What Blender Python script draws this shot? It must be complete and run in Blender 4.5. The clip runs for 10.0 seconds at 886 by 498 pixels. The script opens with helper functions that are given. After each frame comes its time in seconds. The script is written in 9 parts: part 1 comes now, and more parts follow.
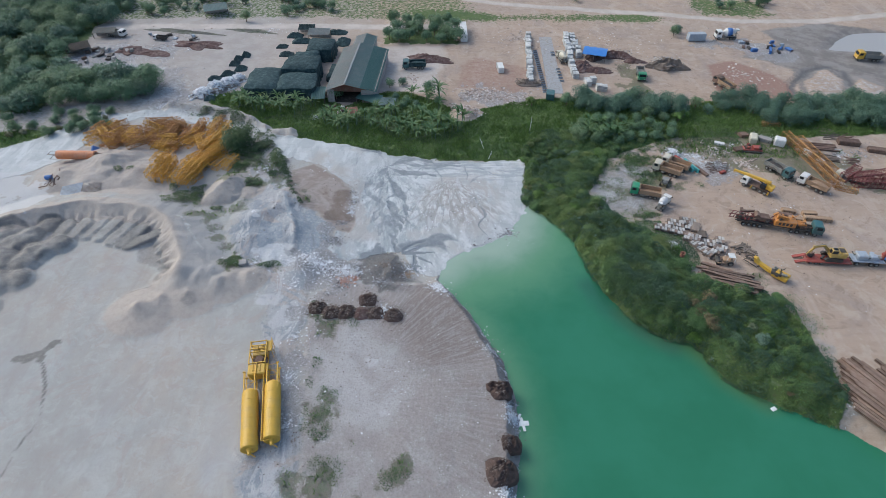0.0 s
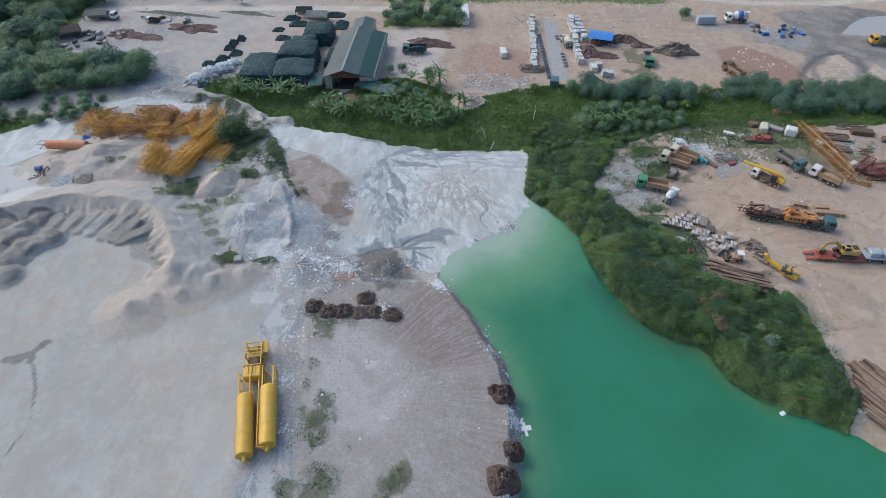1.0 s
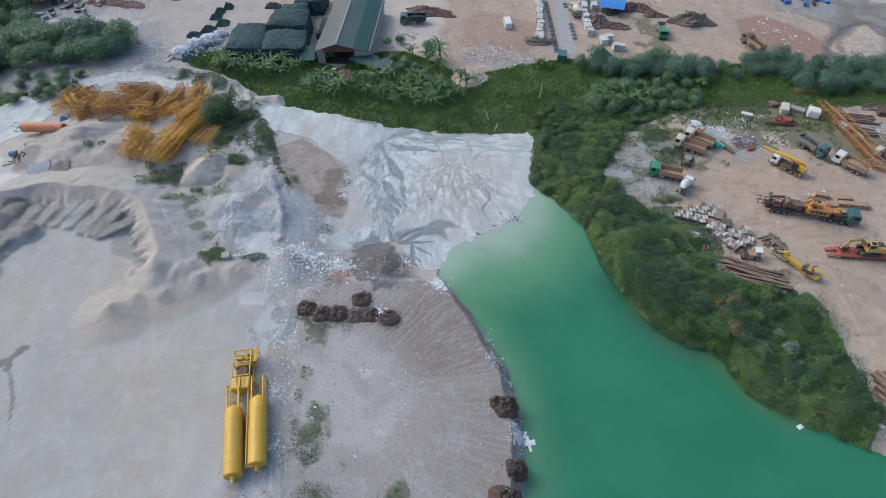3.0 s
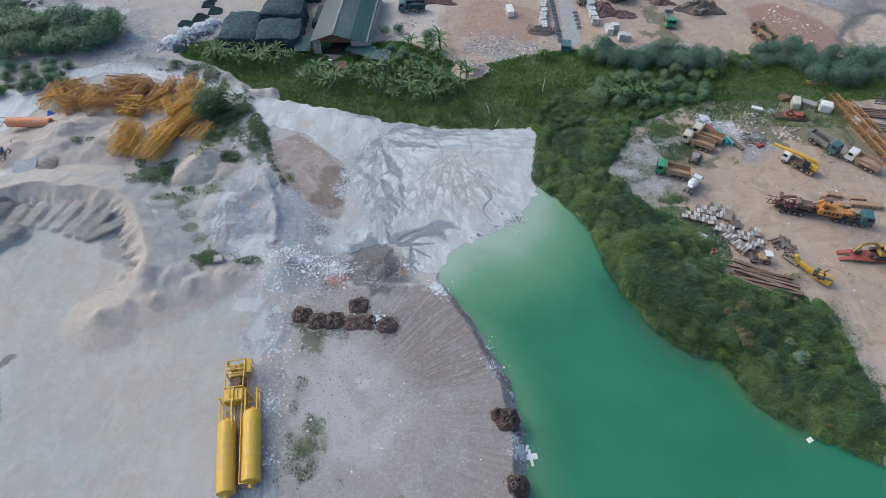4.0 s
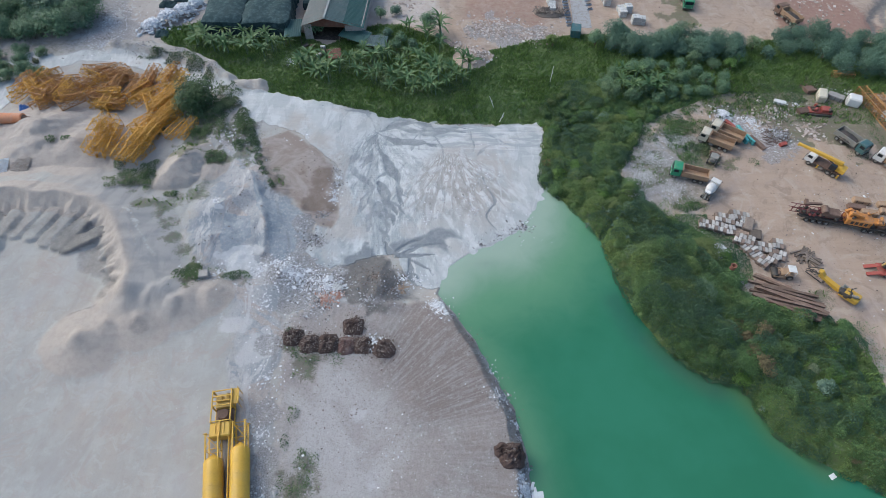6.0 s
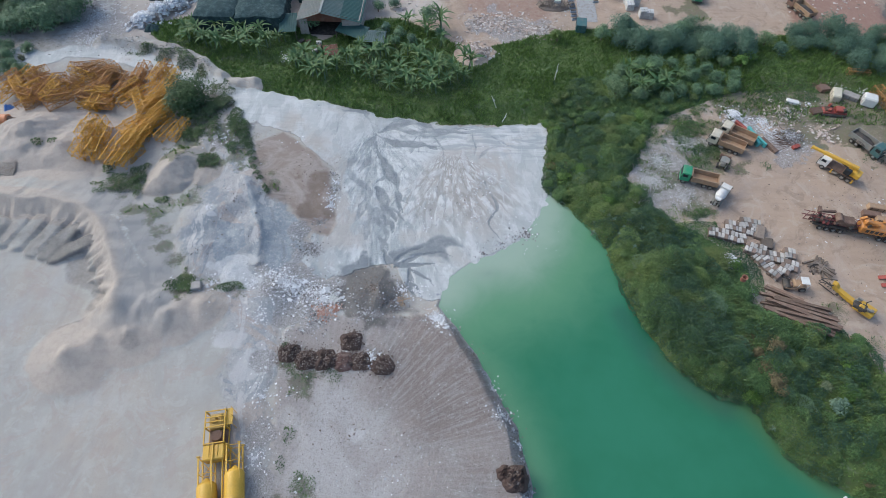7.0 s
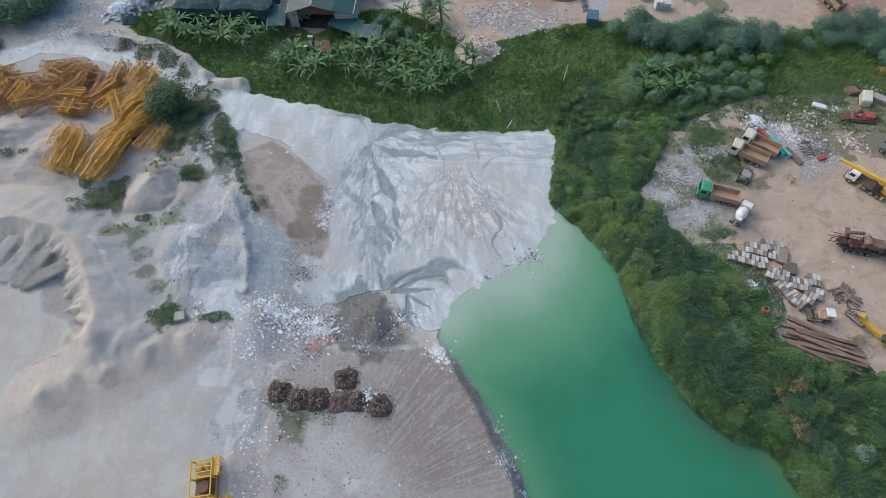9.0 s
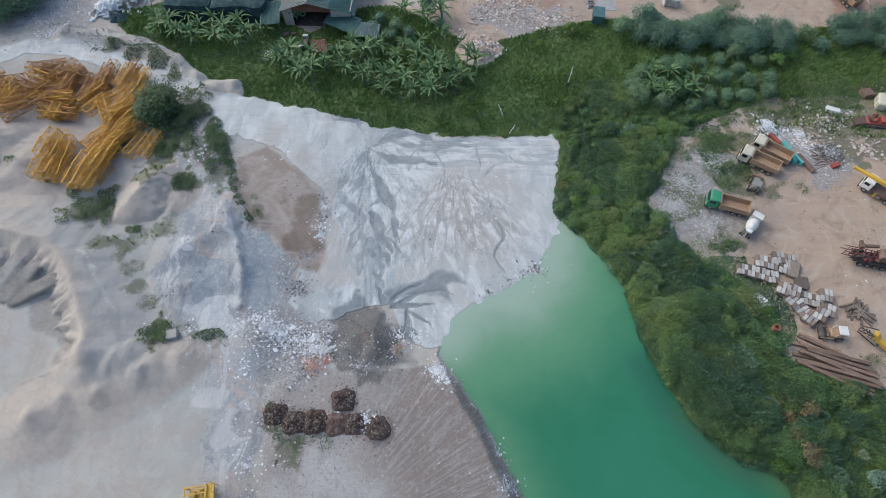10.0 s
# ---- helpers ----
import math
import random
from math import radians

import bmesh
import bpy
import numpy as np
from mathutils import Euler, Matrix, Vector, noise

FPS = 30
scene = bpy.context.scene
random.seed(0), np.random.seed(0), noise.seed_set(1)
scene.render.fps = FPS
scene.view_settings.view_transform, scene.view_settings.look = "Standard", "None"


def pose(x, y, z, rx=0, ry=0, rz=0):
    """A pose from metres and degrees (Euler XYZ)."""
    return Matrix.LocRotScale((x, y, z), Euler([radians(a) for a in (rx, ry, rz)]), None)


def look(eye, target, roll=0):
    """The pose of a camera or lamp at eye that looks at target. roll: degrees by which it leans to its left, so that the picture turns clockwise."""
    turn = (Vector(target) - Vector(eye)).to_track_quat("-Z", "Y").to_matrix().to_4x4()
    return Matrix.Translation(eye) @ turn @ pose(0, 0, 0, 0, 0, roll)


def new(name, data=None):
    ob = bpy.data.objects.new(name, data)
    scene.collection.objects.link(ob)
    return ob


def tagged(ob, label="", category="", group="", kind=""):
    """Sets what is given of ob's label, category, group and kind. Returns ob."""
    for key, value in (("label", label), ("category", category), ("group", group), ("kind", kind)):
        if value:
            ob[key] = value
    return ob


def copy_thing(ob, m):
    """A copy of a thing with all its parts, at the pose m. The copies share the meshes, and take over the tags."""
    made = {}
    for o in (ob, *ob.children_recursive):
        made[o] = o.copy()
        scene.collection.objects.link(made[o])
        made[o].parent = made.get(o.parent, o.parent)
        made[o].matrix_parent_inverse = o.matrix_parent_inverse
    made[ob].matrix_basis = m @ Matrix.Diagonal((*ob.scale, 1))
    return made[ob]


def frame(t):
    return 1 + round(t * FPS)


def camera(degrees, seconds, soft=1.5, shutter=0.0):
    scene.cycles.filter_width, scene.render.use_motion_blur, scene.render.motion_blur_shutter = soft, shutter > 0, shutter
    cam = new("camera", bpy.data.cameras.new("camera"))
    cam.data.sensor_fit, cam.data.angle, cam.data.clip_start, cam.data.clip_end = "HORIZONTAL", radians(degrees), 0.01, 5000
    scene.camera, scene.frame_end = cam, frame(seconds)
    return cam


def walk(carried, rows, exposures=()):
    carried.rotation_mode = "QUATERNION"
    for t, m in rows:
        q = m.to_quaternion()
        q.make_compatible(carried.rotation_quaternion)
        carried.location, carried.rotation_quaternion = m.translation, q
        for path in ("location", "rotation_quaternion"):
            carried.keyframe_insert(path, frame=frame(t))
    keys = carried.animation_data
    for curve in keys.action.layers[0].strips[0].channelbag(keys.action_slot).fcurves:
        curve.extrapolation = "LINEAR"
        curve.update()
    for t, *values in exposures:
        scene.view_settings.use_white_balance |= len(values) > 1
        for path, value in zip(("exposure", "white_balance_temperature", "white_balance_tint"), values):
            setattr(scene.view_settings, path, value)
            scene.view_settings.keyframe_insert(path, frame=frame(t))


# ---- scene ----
cam = camera(76.8, 10.0, soft=0.75)
METRES, EYE, TILT, LEAN, TURN = 55.0, 84.3, -43.0, 0.0, 0.0
ROWS = [
    (0.0, 0.0, 0.0, 0.0, 0.0, 0.0, -0.0),
    (0.5, 0.0009, 0.0313, 0.0295, 0.05, -0.96, -0.06),
    (1.0, 0.0016, 0.0623, 0.0588, 0.11, -2.0, -0.09),
    (1.5, 0.0025, 0.0939, 0.0889, 0.15, -3.07, -0.12),
    (2.0, 0.003, 0.1258, 0.1189, 0.17, -4.09, -0.15),
    (2.5, 0.0032, 0.1584, 0.149, 0.17, -5.06, -0.16),
    (4.0, 0.004, 0.2632, 0.2451, 0.17, -7.8, -0.19),
    (4.5, 0.0041, 0.3001, 0.2788, 0.17, -8.69, -0.21),
    (5.0, 0.0034, 0.3377, 0.3137, 0.19, -9.6, -0.22),
    (5.5, 0.0027, 0.3762, 0.3481, 0.19, -10.47, -0.23),
    (7.0, -0.0016, 0.4942, 0.4536, 0.18, -13.0, -0.25),
    (7.5, -0.0025, 0.5349, 0.4907, 0.19, -13.87, -0.27),
    (8.0, -0.0036, 0.5758, 0.5274, 0.18, -14.71, -0.29),
    (8.5, -0.0037, 0.6166, 0.5648, 0.2, -15.58, -0.29),
    (9.0, -0.004, 0.6572, 0.6012, 0.21, -16.43, -0.3),
    (9.5, -0.0049, 0.6978, 0.6377, 0.21, -17.3, -0.3),
    (10.0, -0.0056, 0.7382, 0.6742, 0.22, -18.18, -0.31),
]
STOPS, KELVIN, TINT = 0.08, 5840, 4
walk(cam, [(t, pose(0, 0, EYE, TILT, LEAN, TURN) @ pose(METRES * x, METRES * y, METRES * z, 90 + pitch, roll, yaw)) for t, x, y, z, yaw, pitch, roll in ROWS],
     exposures=[(0.0, STOPS - 0.05, KELVIN, TINT), (4.5, STOPS, KELVIN, TINT), (7.5, STOPS + 0.02, KELVIN + 20, TINT), (10.0, STOPS, KELVIN + 100, TINT)])

# ---- world and light: a hazy, overcast late day ----
world = bpy.data.worlds.new("overcast_sky")
scene.world = world
world.use_nodes = True
wn = world.node_tree
sky = wn.nodes.new("ShaderNodeTexSky")
sky.sky_type, sky.sun_disc = "NISHITA", False
sky.sun_elevation, sky.sun_rotation = radians(42), radians(-60)
sky.air_density, sky.dust_density = 1.0, 4.0
wn.links.new(sky.outputs[0], wn.nodes["Background"].inputs[0])
wn.nodes["Background"].inputs[1].default_value = 0.185
sun = new("sun", bpy.data.lights.new("sun", "SUN"))
sun.data.energy, sun.data.angle, sun.data.color = 0.62, radians(50), (1.0, 0.93, 0.84)
sun.matrix_basis = look((-60, 35, 62), (0, 0, 0))


# ---- materials ----
def srgb(r, g, b):
    return tuple(((c / 255 + 0.055) / 1.055) ** 2.4 if c > 10 else c / 3295 for c in (r, g, b))


class Nodes:
    """Small helper that wires a node material."""

    def __init__(self, name):
        self.m = bpy.data.materials.new(name)
        self.m.use_nodes = True
        self.t = self.m.node_tree
        self.b = self.t.nodes["Principled BSDF"]
        self.co = self.t.nodes.new("ShaderNodeTexCoord").outputs["Object"]

    def link(self, a, b):
        self.t.links.new(a, b)

    def put(self, socket, v):
        if isinstance(v, bpy.types.NodeSocket):
            self.link(v, socket)
        else:
            socket.default_value = (*v, 1) if isinstance(v, tuple) and len(v) == 3 and socket.type == "RGBA" else v

    def noise(self, scale, detail=4, rough=0.6, vec=None, distort=0.0):
        n = self.t.nodes.new("ShaderNodeTexNoise")
        n.inputs["Scale"].default_value, n.inputs["Detail"].default_value = scale, detail
        n.inputs["Roughness"].default_value, n.inputs["Distortion"].default_value = rough, distort
        self.link(vec or self.co, n.inputs["Vector"])
        return n.outputs[0]

    def stretch(self, scale, turn=0.0):
        n = self.t.nodes.new("ShaderNodeMapping")
        n.inputs["Scale"].default_value, n.inputs["Rotation"].default_value = scale, (0, 0, turn)
        self.link(self.co, n.inputs["Vector"])
        return n.outputs[0]

    def voronoi(self, scale, feature="F1", vec=None):
        n = self.t.nodes.new("ShaderNodeTexVoronoi")
        n.feature = feature
        n.inputs["Scale"].default_value = scale
        self.link(vec or self.co, n.inputs["Vector"])
        return n

    def warp(self, vec, scale, amount):
        """The vector pushed about by noise."""
        q = self.t.nodes.new("ShaderNodeTexNoise")
        q.inputs["Scale"].default_value, q.inputs["Detail"].default_value = scale, 3
        self.link(vec, q.inputs["Vector"])
        m = self.t.nodes.new("ShaderNodeVectorMath")
        m.operation = "MULTIPLY_ADD"
        self.link(q.outputs["Color"], m.inputs[0])
        m.inputs[1].default_value, m.inputs[2].default_value = (amount,) * 3, (-amount / 2,) * 3
        a = self.t.nodes.new("ShaderNodeVectorMath")
        a.operation = "ADD"
        self.link(vec, a.inputs[0])
        self.link(m.outputs[0], a.inputs[1])
        return a.outputs[0]

    def fan_space(self, x, y, x0, y0, across, along):
        """Angle and logarithm of the distance about a point: threads spread from it and widen. Also gives the plain angle and distance."""
        dx, dy = self.math("SUBTRACT", x, x0), self.math("SUBTRACT", y0, y)
        ang = self.math("ARCTAN2", dx, dy)
        far = self.math("SQRT", self.math("ADD", self.math("MULTIPLY", dx, dx), self.math("MULTIPLY", dy, dy)))
        v = self.t.nodes.new("ShaderNodeCombineXYZ")
        self.link(self.math("MULTIPLY", ang, across), v.inputs[0])
        self.link(self.math("MULTIPLY", self.math("LOGARITHM", self.math("MAXIMUM", far, 0.5), 2.718), along), v.inputs[1])
        return v.outputs[0], ang, far

    def span(self, v, a, b, c=0.0, d=1.0):
        n = self.t.nodes.new("ShaderNodeMapRange")
        n.interpolation_type = "SMOOTHSTEP"
        self.put(n.inputs[0], v)
        for i, k in enumerate((a, b, c, d)):
            n.inputs[i + 1].default_value = k
        return n.outputs[0]

    def math(self, op, a, b=0.0):
        n = self.t.nodes.new("ShaderNodeMath")
        n.operation = op
        self.put(n.inputs[0], a)
        self.put(n.inputs[1], b)
        return n.outputs[0]

    def mix(self, fac, a, b, mode="MIX"):
        n = self.t.nodes.new("ShaderNodeMix")
        n.data_type, n.blend_type = "RGBA", mode
        self.put(n.inputs[0], fac)
        self.put(n.inputs[6], a)
        self.put(n.inputs[7], b)
        return n.outputs[2]

    def attr(self, name):
        n = self.t.nodes.new("ShaderNodeAttribute")
        n.attribute_name = name
        s = self.t.nodes.new("ShaderNodeSeparateColor")
        self.link(n.outputs["Color"], s.inputs[0])
        return s.outputs

    def bump(self, height, strength=0.5, dist=0.1):
        n = self.t.nodes.new("ShaderNodeBump")
        n.inputs["Strength"].default_value, n.inputs["Distance"].default_value = strength, dist
        self.put(n.inputs["Height"], height)
        self.link(n.outputs[0], self.b.inputs["Normal"])

    def finish(self, colour, rough=0.9, metal=0.0):
        self.put(self.b.inputs["Base Color"], colour)
        self.put(self.b.inputs["Roughness"], rough)
        self.put(self.b.inputs["Metallic"], metal)
        return self.m

    def finish_leaf(self, colour, through_light):
        """A thin leaf: some light passes through it."""
        self.finish(colour, 0.6)
        t = self.t.nodes.new("ShaderNodeBsdfTranslucent")
        self.put(t.inputs["Color"], colour)
        mx = self.t.nodes.new("ShaderNodeMixShader")
        mx.inputs[0].default_value = through_light
        self.link(self.b.outputs[0], mx.inputs[1])
        self.link(t.outputs[0], mx.inputs[2])
        out = [o for o in self.t.nodes if o.type == "OUTPUT_MATERIAL"][0]
        self.link(mx.outputs[0], out.inputs["Surface"])
        return self.m


def surface(name, colour, rough=0.85, metal=0.0, dirt=(0.25, 0.2, 0.16), wear=0.35, scale=1.2, relief=0.02, vary=0.0):
    """A worn surface: base colour, blotches of dust at two scales, fine relief; vary: a change of brightness from object to object."""
    n = Nodes(name)
    big, small = n.noise(scale, 3), n.noise(scale * 9, 4)
    c = n.mix(n.math("MULTIPLY", n.span(big, 0.42, 0.72), wear), colour, dirt)
    c = n.mix(n.math("MULTIPLY", n.span(small, 0.45, 0.7), wear * 0.6), c, tuple(0.55 * k for k in colour))
    if vary:
        r = n.t.nodes.new("ShaderNodeObjectInfo").outputs["Random"]
        c = n.mix(1.0, c, n.mix(r, (1 - vary,) * 3, (1.0,) * 3), "MULTIPLY")
    n.bump(small, 0.4, relief)
    return n.finish(c, n.span(small, 0.3, 0.7, rough - 0.1, min(1.0, rough + 0.1)), metal)


def foliage(name, dark, light, warm=(0.16, 0.15, 0.04)):
    n = Nodes(name)
    g = n.t.nodes.new("ShaderNodeNewGeometry").outputs["Random Per Island"]
    r = n.t.nodes.new("ShaderNodeObjectInfo").outputs["Random"]
    c = n.mix(g, dark, light)
    c = n.mix(n.math("MULTIPLY", n.span(r, 0.55, 1.0), 0.45), c, warm)
    c = n.mix(n.math("MULTIPLY", n.span(n.noise(0.7, 2), 0.4, 0.7), 0.4), c, tuple(k * 0.6 for k in dark))
    return n.finish_leaf(c, 0.1)


def thicket(name, dark, light, sunny, deep):
    """Leaves of a mixed thicket, sunny and deep green in patches several metres wide and from bush to bush."""
    n = Nodes(name)
    c = n.mix(n.t.nodes.new("ShaderNodeNewGeometry").outputs["Random Per Island"], dark, light)
    k = n.attr("bush")[0]
    c = n.mix(n.math("MULTIPLY", n.span(k, 0.7, 0.78), 0.5), c, sunny)
    c = n.mix(n.math("MULTIPLY", n.math("MULTIPLY", n.span(k, 0.02, 0.04), n.span(k, 0.36, 0.28)), 0.8), c, deep)
    c = n.mix(n.math("MULTIPLY", n.math("MULTIPLY", n.span(k, 0.5, 0.52), n.span(k, 0.58, 0.56)), 0.7), c, (0.13, 0.20, 0.12))
    c = n.mix(n.math("MULTIPLY", n.span(n.noise(0.16, 4, 0.65, None, 0.8), 0.5, 0.66), 0.75), c, sunny)
    c = n.mix(n.math("MULTIPLY", n.span(n.noise(0.12, 4, 0.6, None, 0.5), 0.53, 0.42), 0.9), c, deep)
    c = n.mix(n.math("MULTIPLY", n.span(n.noise(0.3, 5, 0.7), 0.63, 0.7), 0.6), c, (0.16, 0.135, 0.075))
    return n.finish_leaf(c, 0.1)


YELLOW = surface("yellow_paint", (0.65, 0.39, 0.045), 0.5, dirt=(0.45, 0.32, 0.12), wear=0.3, scale=0.5, vary=0.1)
LATTICE = surface("yellow_lattice_paint", (0.72, 0.40, 0.055), 0.6, dirt=(0.46, 0.24, 0.10), wear=0.5, scale=0.5, vary=0.3)
LATTICE_RUST = surface("rusty_orange_lattice_paint", (0.52, 0.27, 0.09), 0.7, dirt=(0.34, 0.19, 0.12), wear=0.7, scale=0.5, vary=0.35)
LATTICE_RED = surface("dark_red_lattice_paint", (0.20, 0.05, 0.05), 0.6, dirt=(0.2, 0.12, 0.09), wear=0.5, vary=0.3)
ORANGE = surface("faded_orange_paint", (0.60, 0.22, 0.09), 0.6, dirt=(0.5, 0.33, 0.24), wear=0.45, scale=0.5)
CREAM = surface("cream_cab_paint", (0.62, 0.57, 0.45), 0.45, wear=0.25, vary=0.1)
WHITE = surface("dusty_white_paint", (0.72, 0.71, 0.68), 0.5, dirt=(0.45, 0.4, 0.35), wear=0.3, vary=0.12)
GREEN = surface("green_cab_paint", (0.03, 0.27, 0.13), 0.45, wear=0.3)
TEAL = surface("teal_cab_paint", (0.045, 0.125, 0.13), 0.45, wear=0.3)
TURQUOISE = surface("turquoise_paint", (0.10, 0.42, 0.40), 0.5, wear=0.35)
RED = surface("faded_red_paint", (0.36, 0.075, 0.055), 0.6, dirt=(0.3, 0.17, 0.13), wear=0.6, vary=0.2)
BLUE = surface("blue_paint", (0.06, 0.18, 0.48), 0.5, wear=0.3, vary=0.2)
RUST_PALE = surface("pale_rusted_steel", (0.28, 0.185, 0.135), 0.85, dirt=(0.40, 0.30, 0.23), wear=0.6, scale=0.7, vary=0.5)
SHEET_PALE = surface("pale_blue_roofing_sheet", (0.52, 0.57, 0.63), 0.5, wear=0.3)
PALE_BLUE = surface("pale_blue_grey_paint", (0.36, 0.41, 0.47), 0.55, wear=0.35)
EXCAVATOR = surface("excavator_yellow_paint", (0.52, 0.35, 0.09), 0.55, dirt=(0.36, 0.27, 0.18), wear=0.6)
RIG_ORANGE = surface("orange_machine_paint", (0.55, 0.23, 0.05), 0.55, dirt=(0.30, 0.2, 0.14), wear=0.6)
BED = surface("dusty_tan_steel", (0.36, 0.24, 0.15), 0.85, dirt=(0.45, 0.34, 0.24), wear=0.5)
GREYBED = surface("dusty_grey_steel", (0.24, 0.24, 0.22), 0.8, dirt=(0.35, 0.28, 0.22), wear=0.5)
STEEL = surface("dark_oily_steel", (0.07, 0.065, 0.06), 0.7, metal=0.2, dirt=(0.22, 0.16, 0.12), wear=0.4, vary=0.3)
RUST = surface("rusted_brown_steel", (0.19, 0.12, 0.09), 0.85, dirt=(0.34, 0.24, 0.18), wear=0.6, scale=0.7, vary=0.45)
RUBBER = surface("dusty_tyre_rubber", (0.045, 0.042, 0.04), 0.9, dirt=(0.2, 0.16, 0.13), wear=0.5)
CONCRETE = surface("weathered_concrete", (0.48, 0.45, 0.42), 0.9, dirt=(0.3, 0.26, 0.23), wear=0.5, vary=0.35)
WHITEBLOCK = surface("white_concrete_block", (0.62, 0.62, 0.60), 0.9, dirt=(0.4, 0.38, 0.36), wear=0.35, vary=0.25)
PILE = surface("weathered_concrete_pile", (0.56, 0.53, 0.49), 0.9, dirt=(0.3, 0.22, 0.17), wear=0.6, scale=0.9, vary=0.45)
PILE_BROWN = surface("mud_stained_concrete_pile", (0.27, 0.20, 0.16), 0.9, dirt=(0.42, 0.35, 0.3), wear=0.5, scale=0.9, vary=0.5)
WOOD = surface("grey_weathered_timber", (0.26, 0.21, 0.17), 0.9, dirt=(0.14, 0.1, 0.08), wear=0.5, vary=0.5)
BARK = surface("grey_brown_bark", (0.16, 0.12, 0.09), 0.95, wear=0.4)
SOIL_DARK = surface("dark_brown_waste_soil", (0.095, 0.062, 0.052), 1.0, dirt=(0.17, 0.12, 0.1), wear=0.6, scale=1.5, relief=0.15, vary=0.3)
SOIL_GREY = surface("grey_weedy_soil", (0.21, 0.20, 0.165), 1.0, dirt=(0.12, 0.14, 0.08), wear=0.7, scale=0.6, relief=0.15)
SOIL_REDDISH = surface("reddish_brown_soil", (0.125, 0.072, 0.062), 1.0, dirt=(0.25, 0.19, 0.17), wear=0.8, scale=0.8, relief=0.15)
NET = surface("dark_green_shade_net", (0.022, 0.052, 0.058), 0.95, dirt=(0.075, 0.125, 0.125), wear=0.8, scale=0.9, relief=0.2, vary=0.25)
ROOF_GREEN = surface("faded_green_roof_sheet", (0.07, 0.17, 0.165), 0.55, dirt=(0.15, 0.22, 0.22), wear=0.35, scale=0.3)
ROOF_GREY = surface("grey_green_roof_sheet", (0.24, 0.27, 0.27), 0.6, dirt=(0.35, 0.3, 0.28), wear=0.4, scale=0.3)
ROOF_PALE = surface("pale_faded_roof_sheet", (0.17, 0.25, 0.25), 0.6, dirt=(0.28, 0.3, 0.29), wear=0.4, scale=0.3)
RUSTROOF = surface("rusty_roof_sheet", (0.30, 0.14, 0.10), 0.8, dirt=(0.36, 0.28, 0.24), wear=0.5, scale=0.5)
TARP = surface("blue_tarpaulin", (0.05, 0.20, 0.55), 0.5, dirt=(0.1, 0.25, 0.5), wear=0.3, scale=0.6)
PLASTER = surface("stained_plaster", (0.42, 0.38, 0.35), 0.9, wear=0.5)
# near-black floor: the hall's inside shade put into the colour
SHADED_FLOOR = surface("dark_shed_interior", (0.05, 0.04, 0.035), 0.95)
GLASS = Nodes("dark_cab_glass").finish((0.02, 0.025, 0.03), 0.12)
TRASH = surface("white_plastic_and_rubble", (0.70, 0.71, 0.73), 0.7, dirt=(0.4, 0.38, 0.36), wear=0.35, vary=0.3)
PIPECLAY = surface("terracotta_pipe", (0.26, 0.11, 0.075), 0.8)
LEAF_BANK = foliage("bank_shrub_leaves", (0.055, 0.122, 0.036), (0.135, 0.225, 0.066))
# tree greens lightened and blued: distant haze put into the leaf colour
LEAF_TREE_HAZED = foliage("tree_leaves", (0.09, 0.172, 0.09), (0.175, 0.28, 0.145), (0.20, 0.26, 0.105))
LEAF_DARK = foliage("blue_green_tree_leaves", (0.078, 0.15, 0.097), (0.135, 0.23, 0.15), (0.115, 0.19, 0.105))
LEAF_BRIGHT = foliage("bright_young_leaves", (0.065, 0.145, 0.022), (0.16, 0.27, 0.052))
LEAF_DRY = foliage("dry_brown_leaves", (0.12, 0.095, 0.045), (0.2, 0.17, 0.08))
LEAF_BANANA = foliage("banana_leaf", (0.068, 0.15, 0.05), (0.165, 0.27, 0.10), (0.23, 0.27, 0.085))
LEAF_PALE = foliage("pale_grey_green_leaves", (0.10, 0.17, 0.11), (0.2, 0.29, 0.2))
LEAF_UNDER = thicket("thicket_leaves", (0.030, 0.076, 0.023), (0.130, 0.222, 0.064), (0.165, 0.220, 0.052), (0.033, 0.080, 0.038))
LEAF_WEED = thicket("dark_weed_leaves", (0.053, 0.100, 0.031), (0.097, 0.159, 0.050), (0.137, 0.147, 0.063), (0.042, 0.083, 0.031))
GRASS = foliage("grass_blades", (0.085, 0.165, 0.034), (0.195, 0.30, 0.072), (0.25, 0.25, 0.085))
REED = foliage("pale_reeds", (0.12, 0.13, 0.06), (0.28, 0.27, 0.16))


